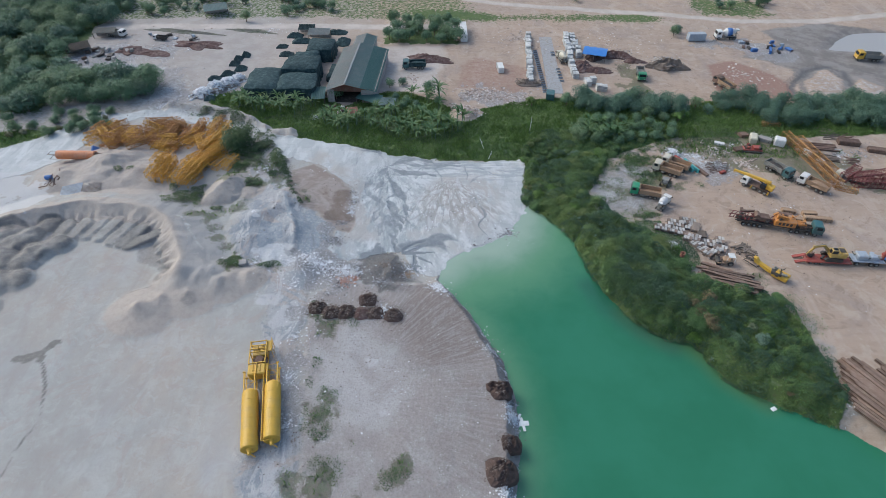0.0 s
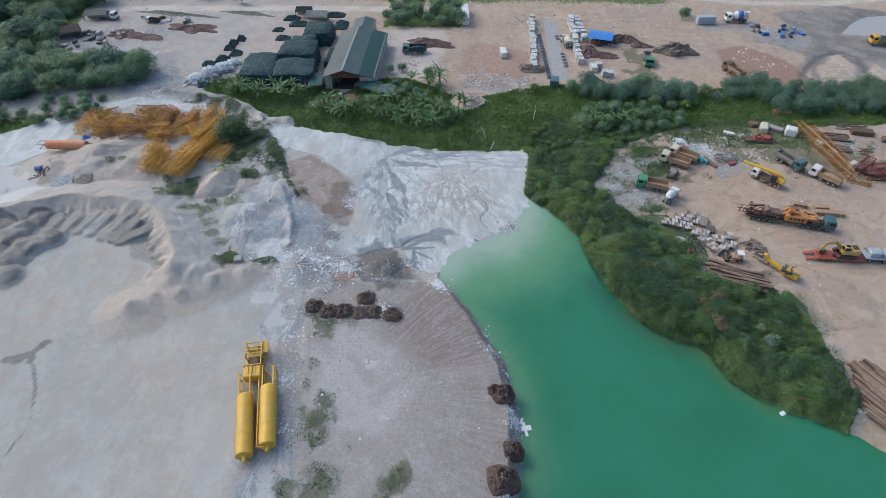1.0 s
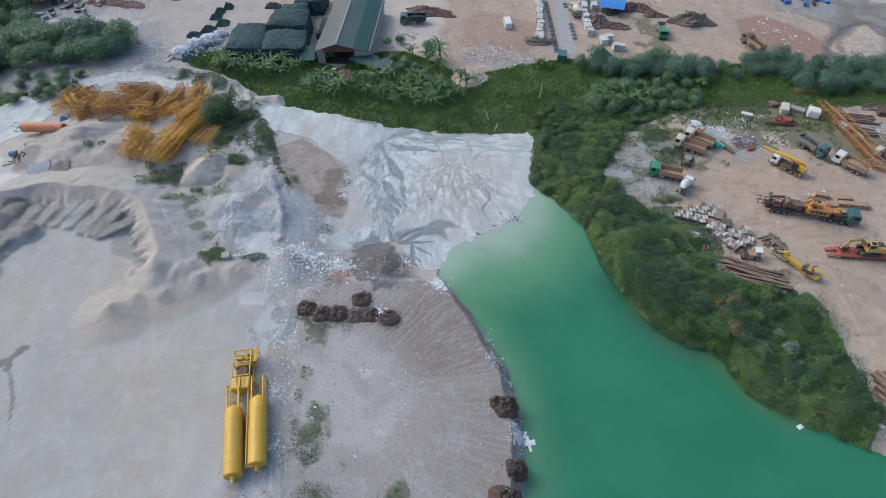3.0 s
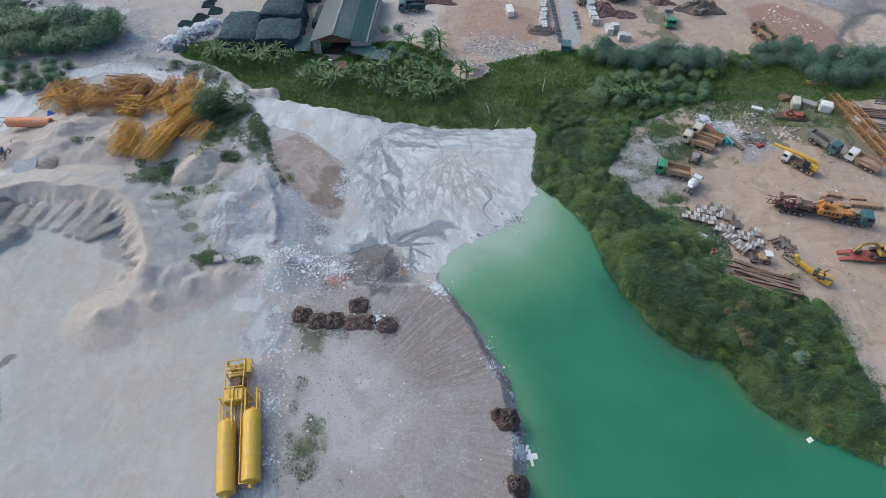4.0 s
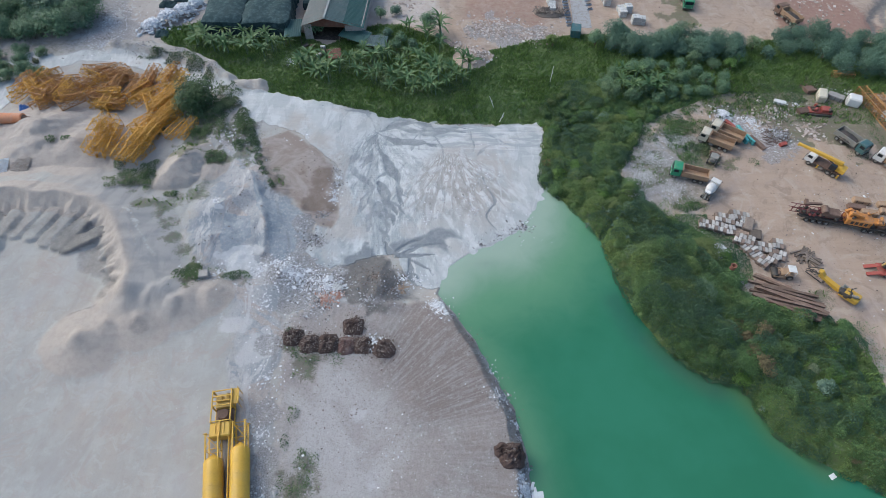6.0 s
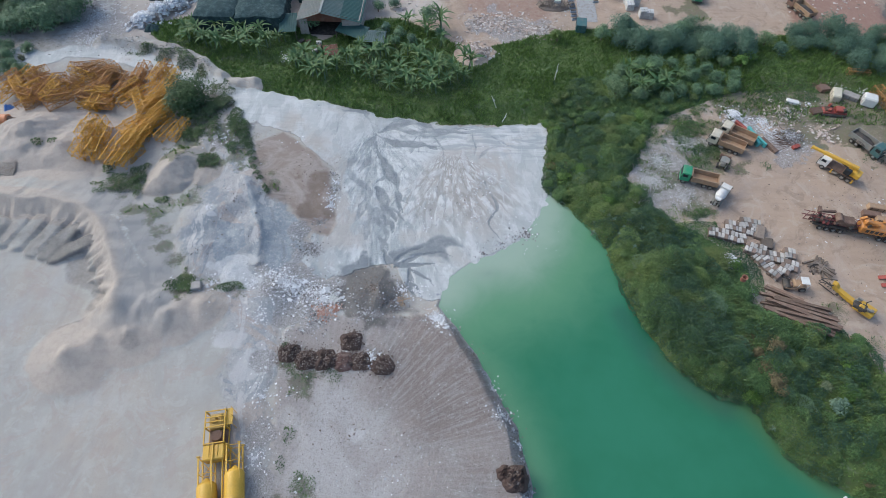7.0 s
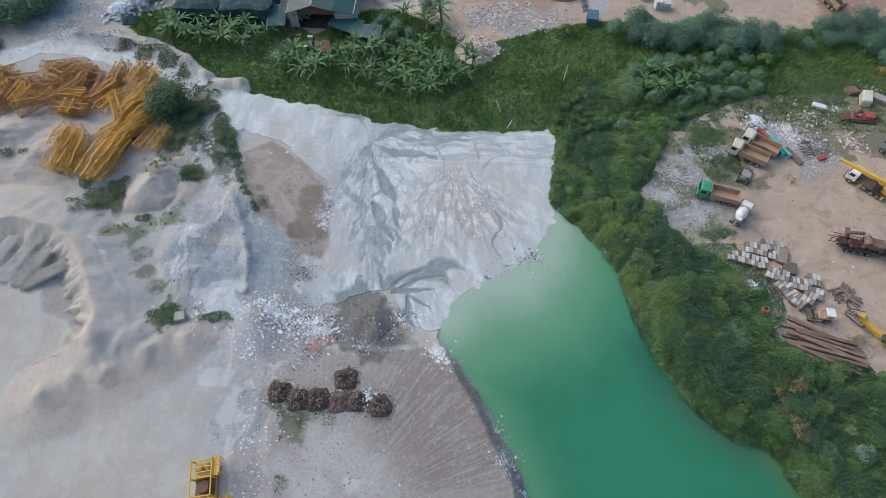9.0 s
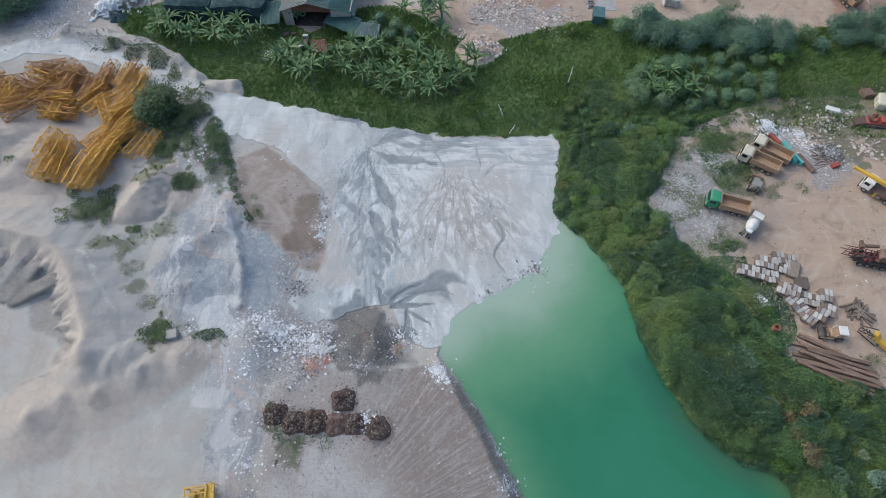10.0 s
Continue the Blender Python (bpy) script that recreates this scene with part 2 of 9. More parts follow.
def ground_material():
    n = Nodes("quarry_ground")
    A, B, C = n.attr("zone_a"), n.attr("zone_b"), n.attr("zone_c")
    n1, n2, n3, n4 = n.noise(0.035, 3), n.noise(0.16, 5, 0.65), n.noise(0.9, 5, 0.7), n.noise(5.0, 3, 0.7)
    fray = n.math("SUBTRACT", n.noise(0.75, 6, 0.72), 0.5)

    def crisp(v, amount=1.3, a=0.3, b=0.7):
        return n.span(n.math("ADD", v, n.math("MULTIPLY", n.math("MULTIPLY", fray, amount), n.span(v, 0.0, 0.08))), a, b)

    tail, earth, grass = crisp(A[0], 0.8), A[1], crisp(A[2], 1.6, 0.35, 0.6)
    gravel, fan, wet = crisp(B[0], 1.5, 0.05, 0.95), crisp(B[1], 1.0, 0.1, 0.9), B[2]
    rubble, redsoil, road = crisp(C[0], 1.8, 0.25, 0.75), crisp(C[1], 1.2, 0.2, 0.8), C[2]
    tracks = n.noise(0.5, 4, 0.6, n.stretch((0.12, 1.0, 1.0), 0.5), 0.8)
    tracks2 = n.noise(0.5, 4, 0.6, n.stretch((1.0, 0.15, 1.0), 0.25), 0.8)
    # sand and dust
    c = n.mix(n.span(n1, 0.38, 0.62), (0.40, 0.36, 0.315), (0.36, 0.352, 0.328))
    c = n.mix(n.math("MULTIPLY", n.span(n2, 0.42, 0.66), 0.6), c, (0.435, 0.435, 0.412))
    c = n.mix(n.math("MULTIPLY", n.span(n3, 0.5, 0.75), 0.35), c, (0.30, 0.265, 0.24))
    c = n.mix(n.math("MULTIPLY", n.span(tracks2, 0.48, 0.64), 0.25), c, (0.33, 0.33, 0.315))
    c = n.mix(n.math("MULTIPLY", n.span(n.noise(0.3, 6, 0.75, None, 1.5), 0.52, 0.6), 0.35), c, (0.455, 0.455, 0.435))
    c = n.mix(n.math("MULTIPLY", n.span(n.noise(0.12, 6, 0.72, None, 2.0), 0.54, 0.6), 0.4), c, (0.37, 0.31, 0.275))
    c = n.mix(n.math("MULTIPLY", n.span(n4, 0.62, 0.72), 0.3), c, (0.26, 0.235, 0.22))
    c = n.mix(n.math("MULTIPLY", n.span(n.noise(0.09, 5, 0.7, n.stretch((1.0, 0.45, 1.0), -0.3), 1.2), 0.48, 0.66), 0.55), c, (0.335, 0.305, 0.28))
    c = n.mix(n.math("MULTIPLY", n.span(n.noise(0.055, 3, 0.6, n.stretch((1.0, 0.6, 1.0), 0.6)), 0.52, 0.7), 0.5), c, (0.40, 0.41, 0.42))
    s = n.t.nodes.new("ShaderNodeSeparateXYZ")
    n.link(n.co, s.inputs[0])
    # bluish gravel and cement dust
    b = n.mix(n.span(n2, 0.38, 0.62), (0.315, 0.33, 0.345), (0.405, 0.40, 0.40))
    b = n.mix(n.math("MULTIPLY", n.span(n.noise(0.10, 4, 0.65, None, 0.9), 0.48, 0.54), 0.85), b, (0.415, 0.36, 0.325))
    b = n.mix(n.math("MULTIPLY", n.span(n.noise(0.17, 5, 0.7, n.stretch((1.0, 0.5, 1.0), 0.5), 1.2), 0.54, 0.58), 0.75), b, (0.26, 0.29, 0.32))
    b = n.mix(n.math("MULTIPLY", n.span(n.noise(0.3, 6, 0.7, n.stretch((1.0, 0.35, 1.0), 0.35), 1.4), 0.55, 0.59), 0.7), b, (0.51, 0.505, 0.505))
    b = n.mix(n.math("MULTIPLY", n.span(n3, 0.54, 0.72), 0.35), b, (0.52, 0.52, 0.52))
    b = n.mix(n.math("MULTIPLY", n.span(n4, 0.58, 0.72), 0.3), b, (0.19, 0.19, 0.19))
    b = n.mix(n.math("MULTIPLY", n.math("LESS_THAN", n.voronoi(2.2).outputs["Distance"], 0.12), n.span(n3, 0.5, 0.6)), b, (0.58, 0.59, 0.60))
    slate = n.math("MULTIPLY", n.attr("zone_e")[2], n.span(s.outputs[0], -24.0, -25.0))
    b = n.mix(n.math("MULTIPLY", crisp(slate, 1.2, 0.4, 0.6), 0.9), b, n.mix(n.span(n3, 0.4, 0.65), (0.265, 0.30, 0.335), (0.355, 0.38, 0.40)))
    crumb = n.noise(1.5, 6, 0.75, None, 0.4)
    b = n.mix(n.math("MULTIPLY", n.span(crumb, 0.53, 0.63), 0.5), b, (0.24, 0.25, 0.265))
    b = n.mix(n.math("MULTIPLY", n.span(crumb, 0.45, 0.36), 0.5), b, (0.52, 0.52, 0.525))
    c = n.mix(gravel, c, b)
    # tipped earth fan with push marks
    dx, dy = n.math("ADD", s.outputs[0], 19.0), n.math("SUBTRACT", s.outputs[1], 54.0)
    ang = n.math("ARCTAN2", dy, dx)
    far = n.math("SQRT", n.math("ADD", n.math("MULTIPLY", dx, dx), n.math("MULTIPLY", dy, dy)))
    v = n.t.nodes.new("ShaderNodeCombineXYZ")
    n.link(n.math("MULTIPLY", ang, 42.0), v.inputs[0])
    n.link(n.math("MULTIPLY", far, 0.12), v.inputs[1])
    streak = n.noise(1.2, 6, 0.7, v.outputs[0], 0.5)
    lobe = n.math("MULTIPLY", n.math("MULTIPLY", n.span(ang, 0.05, 0.4), n.span(ang, 1.35, 0.95)), n.span(far, 11.0, 20.0))
    lobe = n.math("MAXIMUM", lobe, n.math("MULTIPLY", n.math("MULTIPLY", n.math("MULTIPLY", n.span(ang, -0.9, -0.4), n.span(ang, 0.5, 0.1)), n.span(far, 15.0, 24.0)), 0.45))
    streak = n.math("ADD", n.math("MULTIPLY", n.math("MULTIPLY", n.math("SUBTRACT", streak, 0.5), n.span(far, 9.0, 20.0)), n.span(lobe, 0.0, 1.0, 0.45, 1.0)), 0.5)
    f = n.mix(n.span(streak, 0.35, 0.65), (0.315, 0.275, 0.255), (0.375, 0.345, 0.33))
    f = n.mix(n.math("MULTIPLY", n.span(n2, 0.45, 0.66), 0.7), f, (0.41, 0.395, 0.385))
    f = n.mix(n.math("MULTIPLY", n.attr("zone_g")[1], n.span(n.noise(0.12, 5, 0.7, None, 0.8), 0.36, 0.56, 0.25, 0.9)), f, (0.455, 0.44, 0.43))
    f = n.mix(n.math("MULTIPLY", n.math("MULTIPLY", lobe, n.span(streak, 0.6, 0.46, 0.45, 1.0)), 0.9), f, (0.225, 0.187, 0.168))
    f = n.mix(n.math("MULTIPLY", n.span(n4, 0.52, 0.68), 0.5), f, (0.2, 0.165, 0.15))
    f = n.mix(n.math("MULTIPLY", n.span(n3, 0.54, 0.68), 0.45), f, (0.45, 0.43, 0.415))
    f = n.mix(n.math("MULTIPLY", n.math("LESS_THAN", n.voronoi(1.4).outputs["Distance"], 0.12), n.span(n2, 0.45, 0.6)), f, (0.6, 0.6, 0.6))
    mott = n.noise(1.9, 6, 0.75)
    f = n.mix(n.math("MULTIPLY", n.span(mott, 0.52, 0.64), 0.45), f, (0.23, 0.20, 0.185))
    f = n.mix(n.math("MULTIPLY", n.span(mott, 0.46, 0.36), 0.4), f, (0.46, 0.445, 0.435))
    c = n.mix(fan, c, f)
    # pinkish yard earth with wheel marks
    e = n.mix(n.span(n1, 0.35, 0.65), (0.43, 0.325, 0.245), (0.395, 0.31, 0.245))
    e = n.mix(n.math("MULTIPLY", n.span(tracks, 0.45, 0.62), 0.35), e, (0.335, 0.25, 0.19))
    e = n.mix(n.math("MULTIPLY", n.span(n.noise(0.07, 5, 0.7, None, 1.0), 0.5, 0.66), 0.6), e, (0.31, 0.255, 0.225))
    e = n.mix(n.math("MULTIPLY", n.span(n.noise(0.11, 4, 0.6, n.stretch((1.0, 0.3, 1.0), 1.2), 1.5), 0.52, 0.64), 0.45), e, (0.47, 0.385, 0.325))
    e = n.mix(n.math("MULTIPLY", n.span(n.noise(0.23, 6, 0.72, None, 1.6), 0.52, 0.62), 0.6), e, (0.285, 0.215, 0.165))
    e = n.mix(n.math("MULTIPLY", n.span(n.noise(0.17, 6, 0.7, n.warp(n.co, 0.05, 14.0), 1.0), 0.53, 0.62), 0.55), e, (0.475, 0.395, 0.325))
    e = n.mix(n.math("MULTIPLY", n.span(n3, 0.5, 0.72), 0.35), e, (0.49, 0.405, 0.335))
    e = n.mix(n.math("MULTIPLY", n.span(n4, 0.58, 0.72), 0.35), e, (0.22, 0.17, 0.14))
    e = n.mix(n.math("MULTIPLY", n.span(s.outputs[0], -45.0, -70.0), 0.65), e, n.mix(n.span(n2, 0.4, 0.6), (0.345, 0.325, 0.315), (0.42, 0.395, 0.38)))
    c = n.mix(earth, c, e)
    c = n.mix(n.math("MULTIPLY", redsoil, n.span(n3, 0.2, 0.6, 0.6, 1.0)), c, (0.30, 0.185, 0.145))
    # tailings mud: white, parted into braided threads that spread from the inlet
    X, Y = s.outputs[0], s.outputs[1]
    w = n.mix(n.span(n2, 0.35, 0.65), (0.455, 0.475, 0.47), (0.53, 0.535, 0.525))
    tv, tang, tfar = n.fan_space(X, Y, -14.8, 126.5, 4.4, 1.75)
    tv = n.warp(tv, 1.3, 0.55)
    body = n.math("MULTIPLY", n.math("MULTIPLY", n.span(tang, -1.0, -0.35), n.span(tang, 1.25, 0.5)), n.math("MULTIPLY", n.span(tfar, 0.5, 3.0), n.span(tfar, 52.0, 34.0)))
    patch = n.span(n.noise(0.13, 3, 0.6), 0.4, 0.62, 0.1, 1.0)
    flow = None
    for sc, wide, amount in ((0.9, 0.13, 0.95), (2.1, 0.16, 0.6)):
        cell, edge = n.voronoi(sc, "F1", tv), n.voronoi(sc, "DISTANCE_TO_EDGE", tv).outputs["Distance"]
        edge = n.math("ADD", edge, n.math("MULTIPLY", n.math("SUBTRACT", n.noise(1.1, 3, 0.6, tv), 0.42), 0.22))
        line = n.math("MULTIPLY", n.span(edge, 0.0, wide, 1.0, 0.0), amount)
        flow = line if flow is None else n.math("MAXIMUM", flow, line)
        tone = n.t.nodes.new("ShaderNodeSeparateColor")
        n.link(cell.outputs["Color"], tone.inputs[0])
        w = n.mix(n.math("MULTIPLY", n.math("MULTIPLY", n.span(tone.outputs[0], 0.35, 1.0), body), 0.4), w, (0.40, 0.43, 0.445))
    flow = n.math("MULTIPLY", n.math("MULTIPLY", flow, body), patch)
    threads = n.noise(3.2, 4, 0.62, tv)
    w = n.mix(n.math("MULTIPLY", n.math("MULTIPLY", n.span(threads, 0.5, 0.6), body), 0.8), w, (0.345, 0.37, 0.375))
    w = n.mix(n.math("MULTIPLY", n.math("MULTIPLY", n.span(threads, 0.47, 0.4), body), 0.8), w, (0.62, 0.635, 0.625))
    w = n.mix(n.math("MULTIPLY", flow, 0.75), w, (0.265, 0.29, 0.30))
    swirl = n.noise(0.3, 5, 0.66, n.warp(n.stretch((1.0, 0.42, 1.0), 0.35), 0.12, 9.0))
    w = n.mix(n.math("MULTIPLY", n.span(swirl, 0.52, 0.58), 0.6), w, (0.385, 0.405, 0.405))
    w = n.mix(n.math("MULTIPLY", n.span(swirl, 0.46, 0.4), 0.6), w, (0.61, 0.62, 0.61))
    w = n.mix(n.math("MULTIPLY", n.span(n.noise(0.07, 4, 0.6, None, 1.0), 0.52, 0.66), 0.6), w, (0.455, 0.43, 0.40))
    # sheets of silt running east along the top
    sheet = n.math("MULTIPLY", n.span(Y, 115.0, 121.0), n.span(X, -15.0, -9.0))
    ripple = n.noise(0.55, 4, 0.6, n.stretch((0.16, 1.0, 1.0), -0.05), 0.9)
    w = n.mix(n.math("MULTIPLY", n.math("MULTIPLY", n.span(ripple, 0.5, 0.57), sheet), 0.75), w, (0.34, 0.365, 0.38))
    w = n.mix(n.math("MULTIPLY", n.math("MULTIPLY", n.span(ripple, 0.46, 0.4), sheet), 0.75), w, (0.59, 0.6, 0.6))
    w = n.mix(n.math("MULTIPLY", n.span(n4, 0.62, 0.75), 0.25), w, (0.33, 0.33, 0.32))
    E = n.attr("zone_e")
    w = n.mix(n.math("MULTIPLY", n.math("MULTIPLY", n.attr("zone_g")[0], n.span(n.noise(0.16, 5, 0.65, n.stretch((1.0, 0.6, 1.0), 0.2), 1.4), 0.36, 0.56)), 0.8), w, (0.42, 0.385, 0.35))
    # a second, tan fan with crumpled threads
    fv, fang, ffar = n.fan_space(X, Y, 1.1, 121.5, 5.5, 1.9)
    fv = n.warp(fv, 1.2, 0.7)
    fbody = n.math("MULTIPLY", n.math("MULTIPLY", n.span(fang, -0.85, -0.4), n.span(fang, 1.0, 0.6)), n.math("MULTIPLY", n.span(ffar, 2.0, 5.0), n.span(ffar, 26.0, 17.0)))
    fold = n.span(n.math("ADD", n.voronoi(1.4, "DISTANCE_TO_EDGE", fv).outputs["Distance"], n.math("MULTIPLY", n.math("SUBTRACT", n.noise(1.3, 3, 0.6, fv), 0.5), 0.5)), 0.0, 0.2, 1.0, 0.0)
    w = n.mix(n.math("MULTIPLY", n.math("MULTIPLY", n.span(n.noise(3.0, 4, 0.6, fv), 0.5, 0.58), fbody), 0.85), w, (0.60, 0.605, 0.595))
    w = n.mix(n.math("MULTIPLY", n.math("MULTIPLY", fold, fbody), 0.75), w, (0.315, 0.30, 0.28))
    flow = n.math("MAXIMUM", flow, n.math("MULTIPLY", n.math("MULTIPLY", fold, fbody), 0.6))
    w = n.mix(n.math("MULTIPLY", n.span(n.noise(0.3, 4, 0.6, n.stretch((1.0, 0.3, 1.0), -0.3), 1.5), 0.56, 0.66), 0.5), w, (0.56, 0.57, 0.575))
    c = n.mix(tail, c, w)
    # warm heaped sand
    D = n.attr("zone_d")
    c = n.mix(n.math("MULTIPLY", crisp(D[0], 0.6, 0.25, 0.75), 0.85), c, n.mix(n.span(n3, 0.4, 0.65), (0.425, 0.37, 0.32), (0.375, 0.325, 0.285)))
    c = n.mix(crisp(E[0], 0.9, 0.2, 0.8), c, n.mix(n.span(n.noise(0.2, 5, 0.7, n.stretch((0.6, 1.0, 1.0), 0.5), 1.2), 0.36, 0.6), (0.36, 0.315, 0.285), (0.27, 0.222, 0.192)))
    c = n.mix(crisp(E[1], 1.2, 0.2, 0.8), c, n.mix(n.span(n2, 0.38, 0.62), (0.195, 0.175, 0.16), (0.275, 0.25, 0.23)))
    c = n.mix(n.math("MULTIPLY", crisp(D[1], 1.6, 0.3, 0.7), 0.75), c, (0.505, 0.505, 0.505))
    F = n.attr("zone_f")
    run = n.noise(0.35, 4, 0.6, n.stretch((1.0, 0.3, 1.0), 0.55), 0.6)
    c = n.mix(n.math("MULTIPLY", F[0], n.span(D[1], 0.15, 0.5, 0.85, 0.0)), c, n.mix(n.span(run, 0.4, 0.58), (0.305, 0.30, 0.292), (0.385, 0.365, 0.345)))
    c = n.mix(n.math("MULTIPLY", crisp(F[1], 2.4, 0.35, 0.65), 0.9), c, n.mix(n.span(n3, 0.4, 0.62), (0.50, 0.51, 0.515), (0.58, 0.585, 0.59)))
    c = n.mix(n.math("MULTIPLY", crisp(F[2], 1.5, 0.2, 0.8), 0.8), c, n.mix(n.span(n3, 0.36, 0.64), (0.235, 0.22, 0.19), (0.37, 0.35, 0.33)))
    # rubble specks
    vor = n.voronoi(1.7)
    sp = n.math("MULTIPLY", n.math("LESS_THAN", vor.outputs["Distance"], 0.30), n.span(n3, 0.45, 0.6))
    c = n.mix(n.math("MULTIPLY", rubble, 0.75), c, n.mix(n.span(n4, 0.4, 0.6), (0.20, 0.185, 0.18), (0.40, 0.39, 0.39)))
    c = n.mix(n.math("MULTIPLY", n.math("MULTIPLY", sp, rubble), 0.8), c, (0.66, 0.67, 0.68))
    # packed roads
    c = n.mix(road, c, n.mix(n.span(n2, 0.4, 0.6), (0.46, 0.41, 0.36), (0.54, 0.48, 0.43)))
    # grass and weeds
    g = n.mix(n.span(n2, 0.35, 0.65), (0.065, 0.115, 0.03), (0.10, 0.145, 0.042))
    g = n.mix(n.math("MULTIPLY", n.span(n3, 0.5, 0.7), 0.5), g, (0.10, 0.09, 0.05))
    g = n.mix(n.math("MULTIPLY", n.span(n4, 0.5, 0.66), 0.25), g, (0.04, 0.065, 0.02))
    c = n.mix(n.math("MULTIPLY", grass, n.span(n3, 0.3, 0.5, 0.75, 1.0)), c, g)
    # wet grey silt, damp soil and other darker ground
    weed = n.math("ADD", D[2], n.math("MULTIPLY", n.span(D[2], 0.0, 0.1), n.math("ADD", n.math("MULTIPLY", fray, 1.5), n.math("MULTIPLY", n.math("SUBTRACT", n4, 0.5), 1.6))))
    c = n.mix(n.math("MULTIPLY", n.span(weed, 0.4, 0.85), 0.72), c, n.mix(n.span(n3, 0.4, 0.6), (0.085, 0.115, 0.05), (0.115, 0.105, 0.07)))
    c = n.mix(n.math("MULTIPLY", crisp(wet, 0.5, 0.1, 0.9), n.span(n3, 0.25, 0.6, 0.75, 1.0)), c, n.mix(E[0], n.mix(A[0], (0.125, 0.118, 0.112), (0.20, 0.22, 0.235)), (0.165, 0.122, 0.095)))
    h = n.math("ADD", n.math("ADD", n.math("MULTIPLY", n3, 1.0), n.math("MULTIPLY", n4, 0.45)), n.math("MULTIPLY", n.math("MULTIPLY", crumb, n.math("MAXIMUM", gravel, fan)), 0.8))
    h = n.math("MULTIPLY", h, n.math("ADD", 0.4, n.math("MULTIPLY", n.math("MAXIMUM", n.math("MAXIMUM", gravel, fan), n.math("MAXIMUM", rubble, n.math("MULTIPLY", earth, 0.6))), 0.7)))
    h = n.math("ADD", h, n.math("MULTIPLY", n.math("MULTIPLY", streak, fan), 0.4))
    h = n.math("ADD", h, n.math("MULTIPLY", n.math("MULTIPLY", tracks, earth), 0.35))
    h = n.math("SUBTRACT", n.math("MULTIPLY", h, n.span(tail, 0, 1, 1.0, 0.35)), n.math("MULTIPLY", n.math("MULTIPLY", flow, tail), 0.3))
    h = n.math("ADD", h, n.math("MULTIPLY", n.math("MULTIPLY", n.math("ADD", n.math("ADD", threads, ripple), swirl), tail), 0.8))
    n.bump(h, 0.7, 0.4)
    return n.finish(c, n.span(wet, 0, 1, 0.95, 0.6))


def water_material():
    n = Nodes("green_quarry_water")
    A = n.attr("silt")
    n2, n5 = n.noise(0.05, 4, 0.6), n.noise(0.18, 4, 0.6, None, 0.8)
    wob = n.math("MULTIPLY", n.math("SUBTRACT", n5, 0.5), 0.22)
    v = n.math("ADD", A[0], wob)
    c = n.mix(n.span(n2, 0.35, 0.65), (0.034, 0.165, 0.088), (0.040, 0.185, 0.105))
    c = n.mix(n.span(v, 0.0, 0.55), c, (0.115, 0.265, 0.15))
    c = n.mix(n.span(v, 0.45, 1.05), c, (0.31, 0.40, 0.32))
    c = n.mix(A[1], c, (0.115, 0.145, 0.05))
    # third channel: the thicket's shade and a dark smudge, put into the colour
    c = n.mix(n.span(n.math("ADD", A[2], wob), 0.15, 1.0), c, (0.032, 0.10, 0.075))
    n.bump(n.noise(1.6, 3), 0.05, 0.05)
    n.b.inputs["IOR"].default_value = 1.33
    return n.finish(c, 0.22)


# ---- the lie of the land ----
def fbm(x, y, size, octaves=4, seed=0):
    """Smooth value noise about 0, from -1 to 1, with the given feature size in metres."""
    rng = np.random.RandomState(seed + 17)
    total, amp, norm = np.zeros_like(x), 1.0, 0.0
    for o in range(octaves):
        tab = rng.rand(128, 128) * 2 - 1
        u, v = x / size + 31.7 * o, y / size + 11.3 * o
        i, j = np.floor(u).astype(int), np.floor(v).astype(int)
        a, b = u - i, v - j
        a, b = a * a * (3 - 2 * a), b * b * (3 - 2 * b)
        i0, i1, j0, j1 = i % 128, (i + 1) % 128, j % 128, (j + 1) % 128
        total += amp * ((tab[i0, j0] * (1 - a) + tab[i1, j0] * a) * (1 - b) + (tab[i0, j1] * (1 - a) + tab[i1, j1] * a) * b)
        norm += amp
        amp, size = amp * 0.5, size * 0.5
    return total / norm


def line_distance(x, y, pts, closed=False):
    d = np.full_like(x, 1e9)
    for (ax, ay), (bx, by) in zip(pts, pts[1:] + (pts[:1] if closed else [])):
        ex, ey = bx - ax, by - ay
        t = np.clip(((x - ax) * ex + (y - ay) * ey) / (ex * ex + ey * ey + 1e-9), 0, 1)
        d = np.minimum(d, (x - ax - t * ex) ** 2 + (y - ay - t * ey) ** 2)
    return np.sqrt(d)


def along_line(x, y, pts):
    """Distance to a line and the share of its length at the nearest point."""
    legs = [math.dist(a, b) for a, b in zip(pts, pts[1:])]
    total, run = sum(legs), 0.0
    best, share = np.full_like(x, 1e9), np.zeros_like(x)
    for (a, b), leg in zip(zip(pts, pts[1:]), legs):
        t = np.clip(((x - a[0]) * (b[0] - a[0]) + (y - a[1]) * (b[1] - a[1])) / (leg * leg), 0, 1)
        d = np.hypot(x - a[0] - t * (b[0] - a[0]), y - a[1] - t * (b[1] - a[1]))
        share = np.where(d < best, (run + t * leg) / total, share)
        best = np.minimum(best, d)
        run += leg
    return best, share


def signed(x, y, pts):
    """Distance to a closed outline: negative inside."""
    inside = np.zeros(x.shape, bool)
    for (ax, ay), (bx, by) in zip(pts, pts[1:] + pts[:1]):
        cross = (ay > y) != (by > y)
        inside ^= cross & (x < (bx - ax) * (y - ay) / ((by - ay) if by != ay else 1e-9) + ax)
    d = line_distance(x, y, pts, True)
    return np.where(inside, -d, d)


def soft(d, width):
    """1 inside, 0 outside, over a soft edge."""
    t = np.clip(0.5 - d / (2 * width), 0, 1)
    return t * t * (3 - 2 * t)


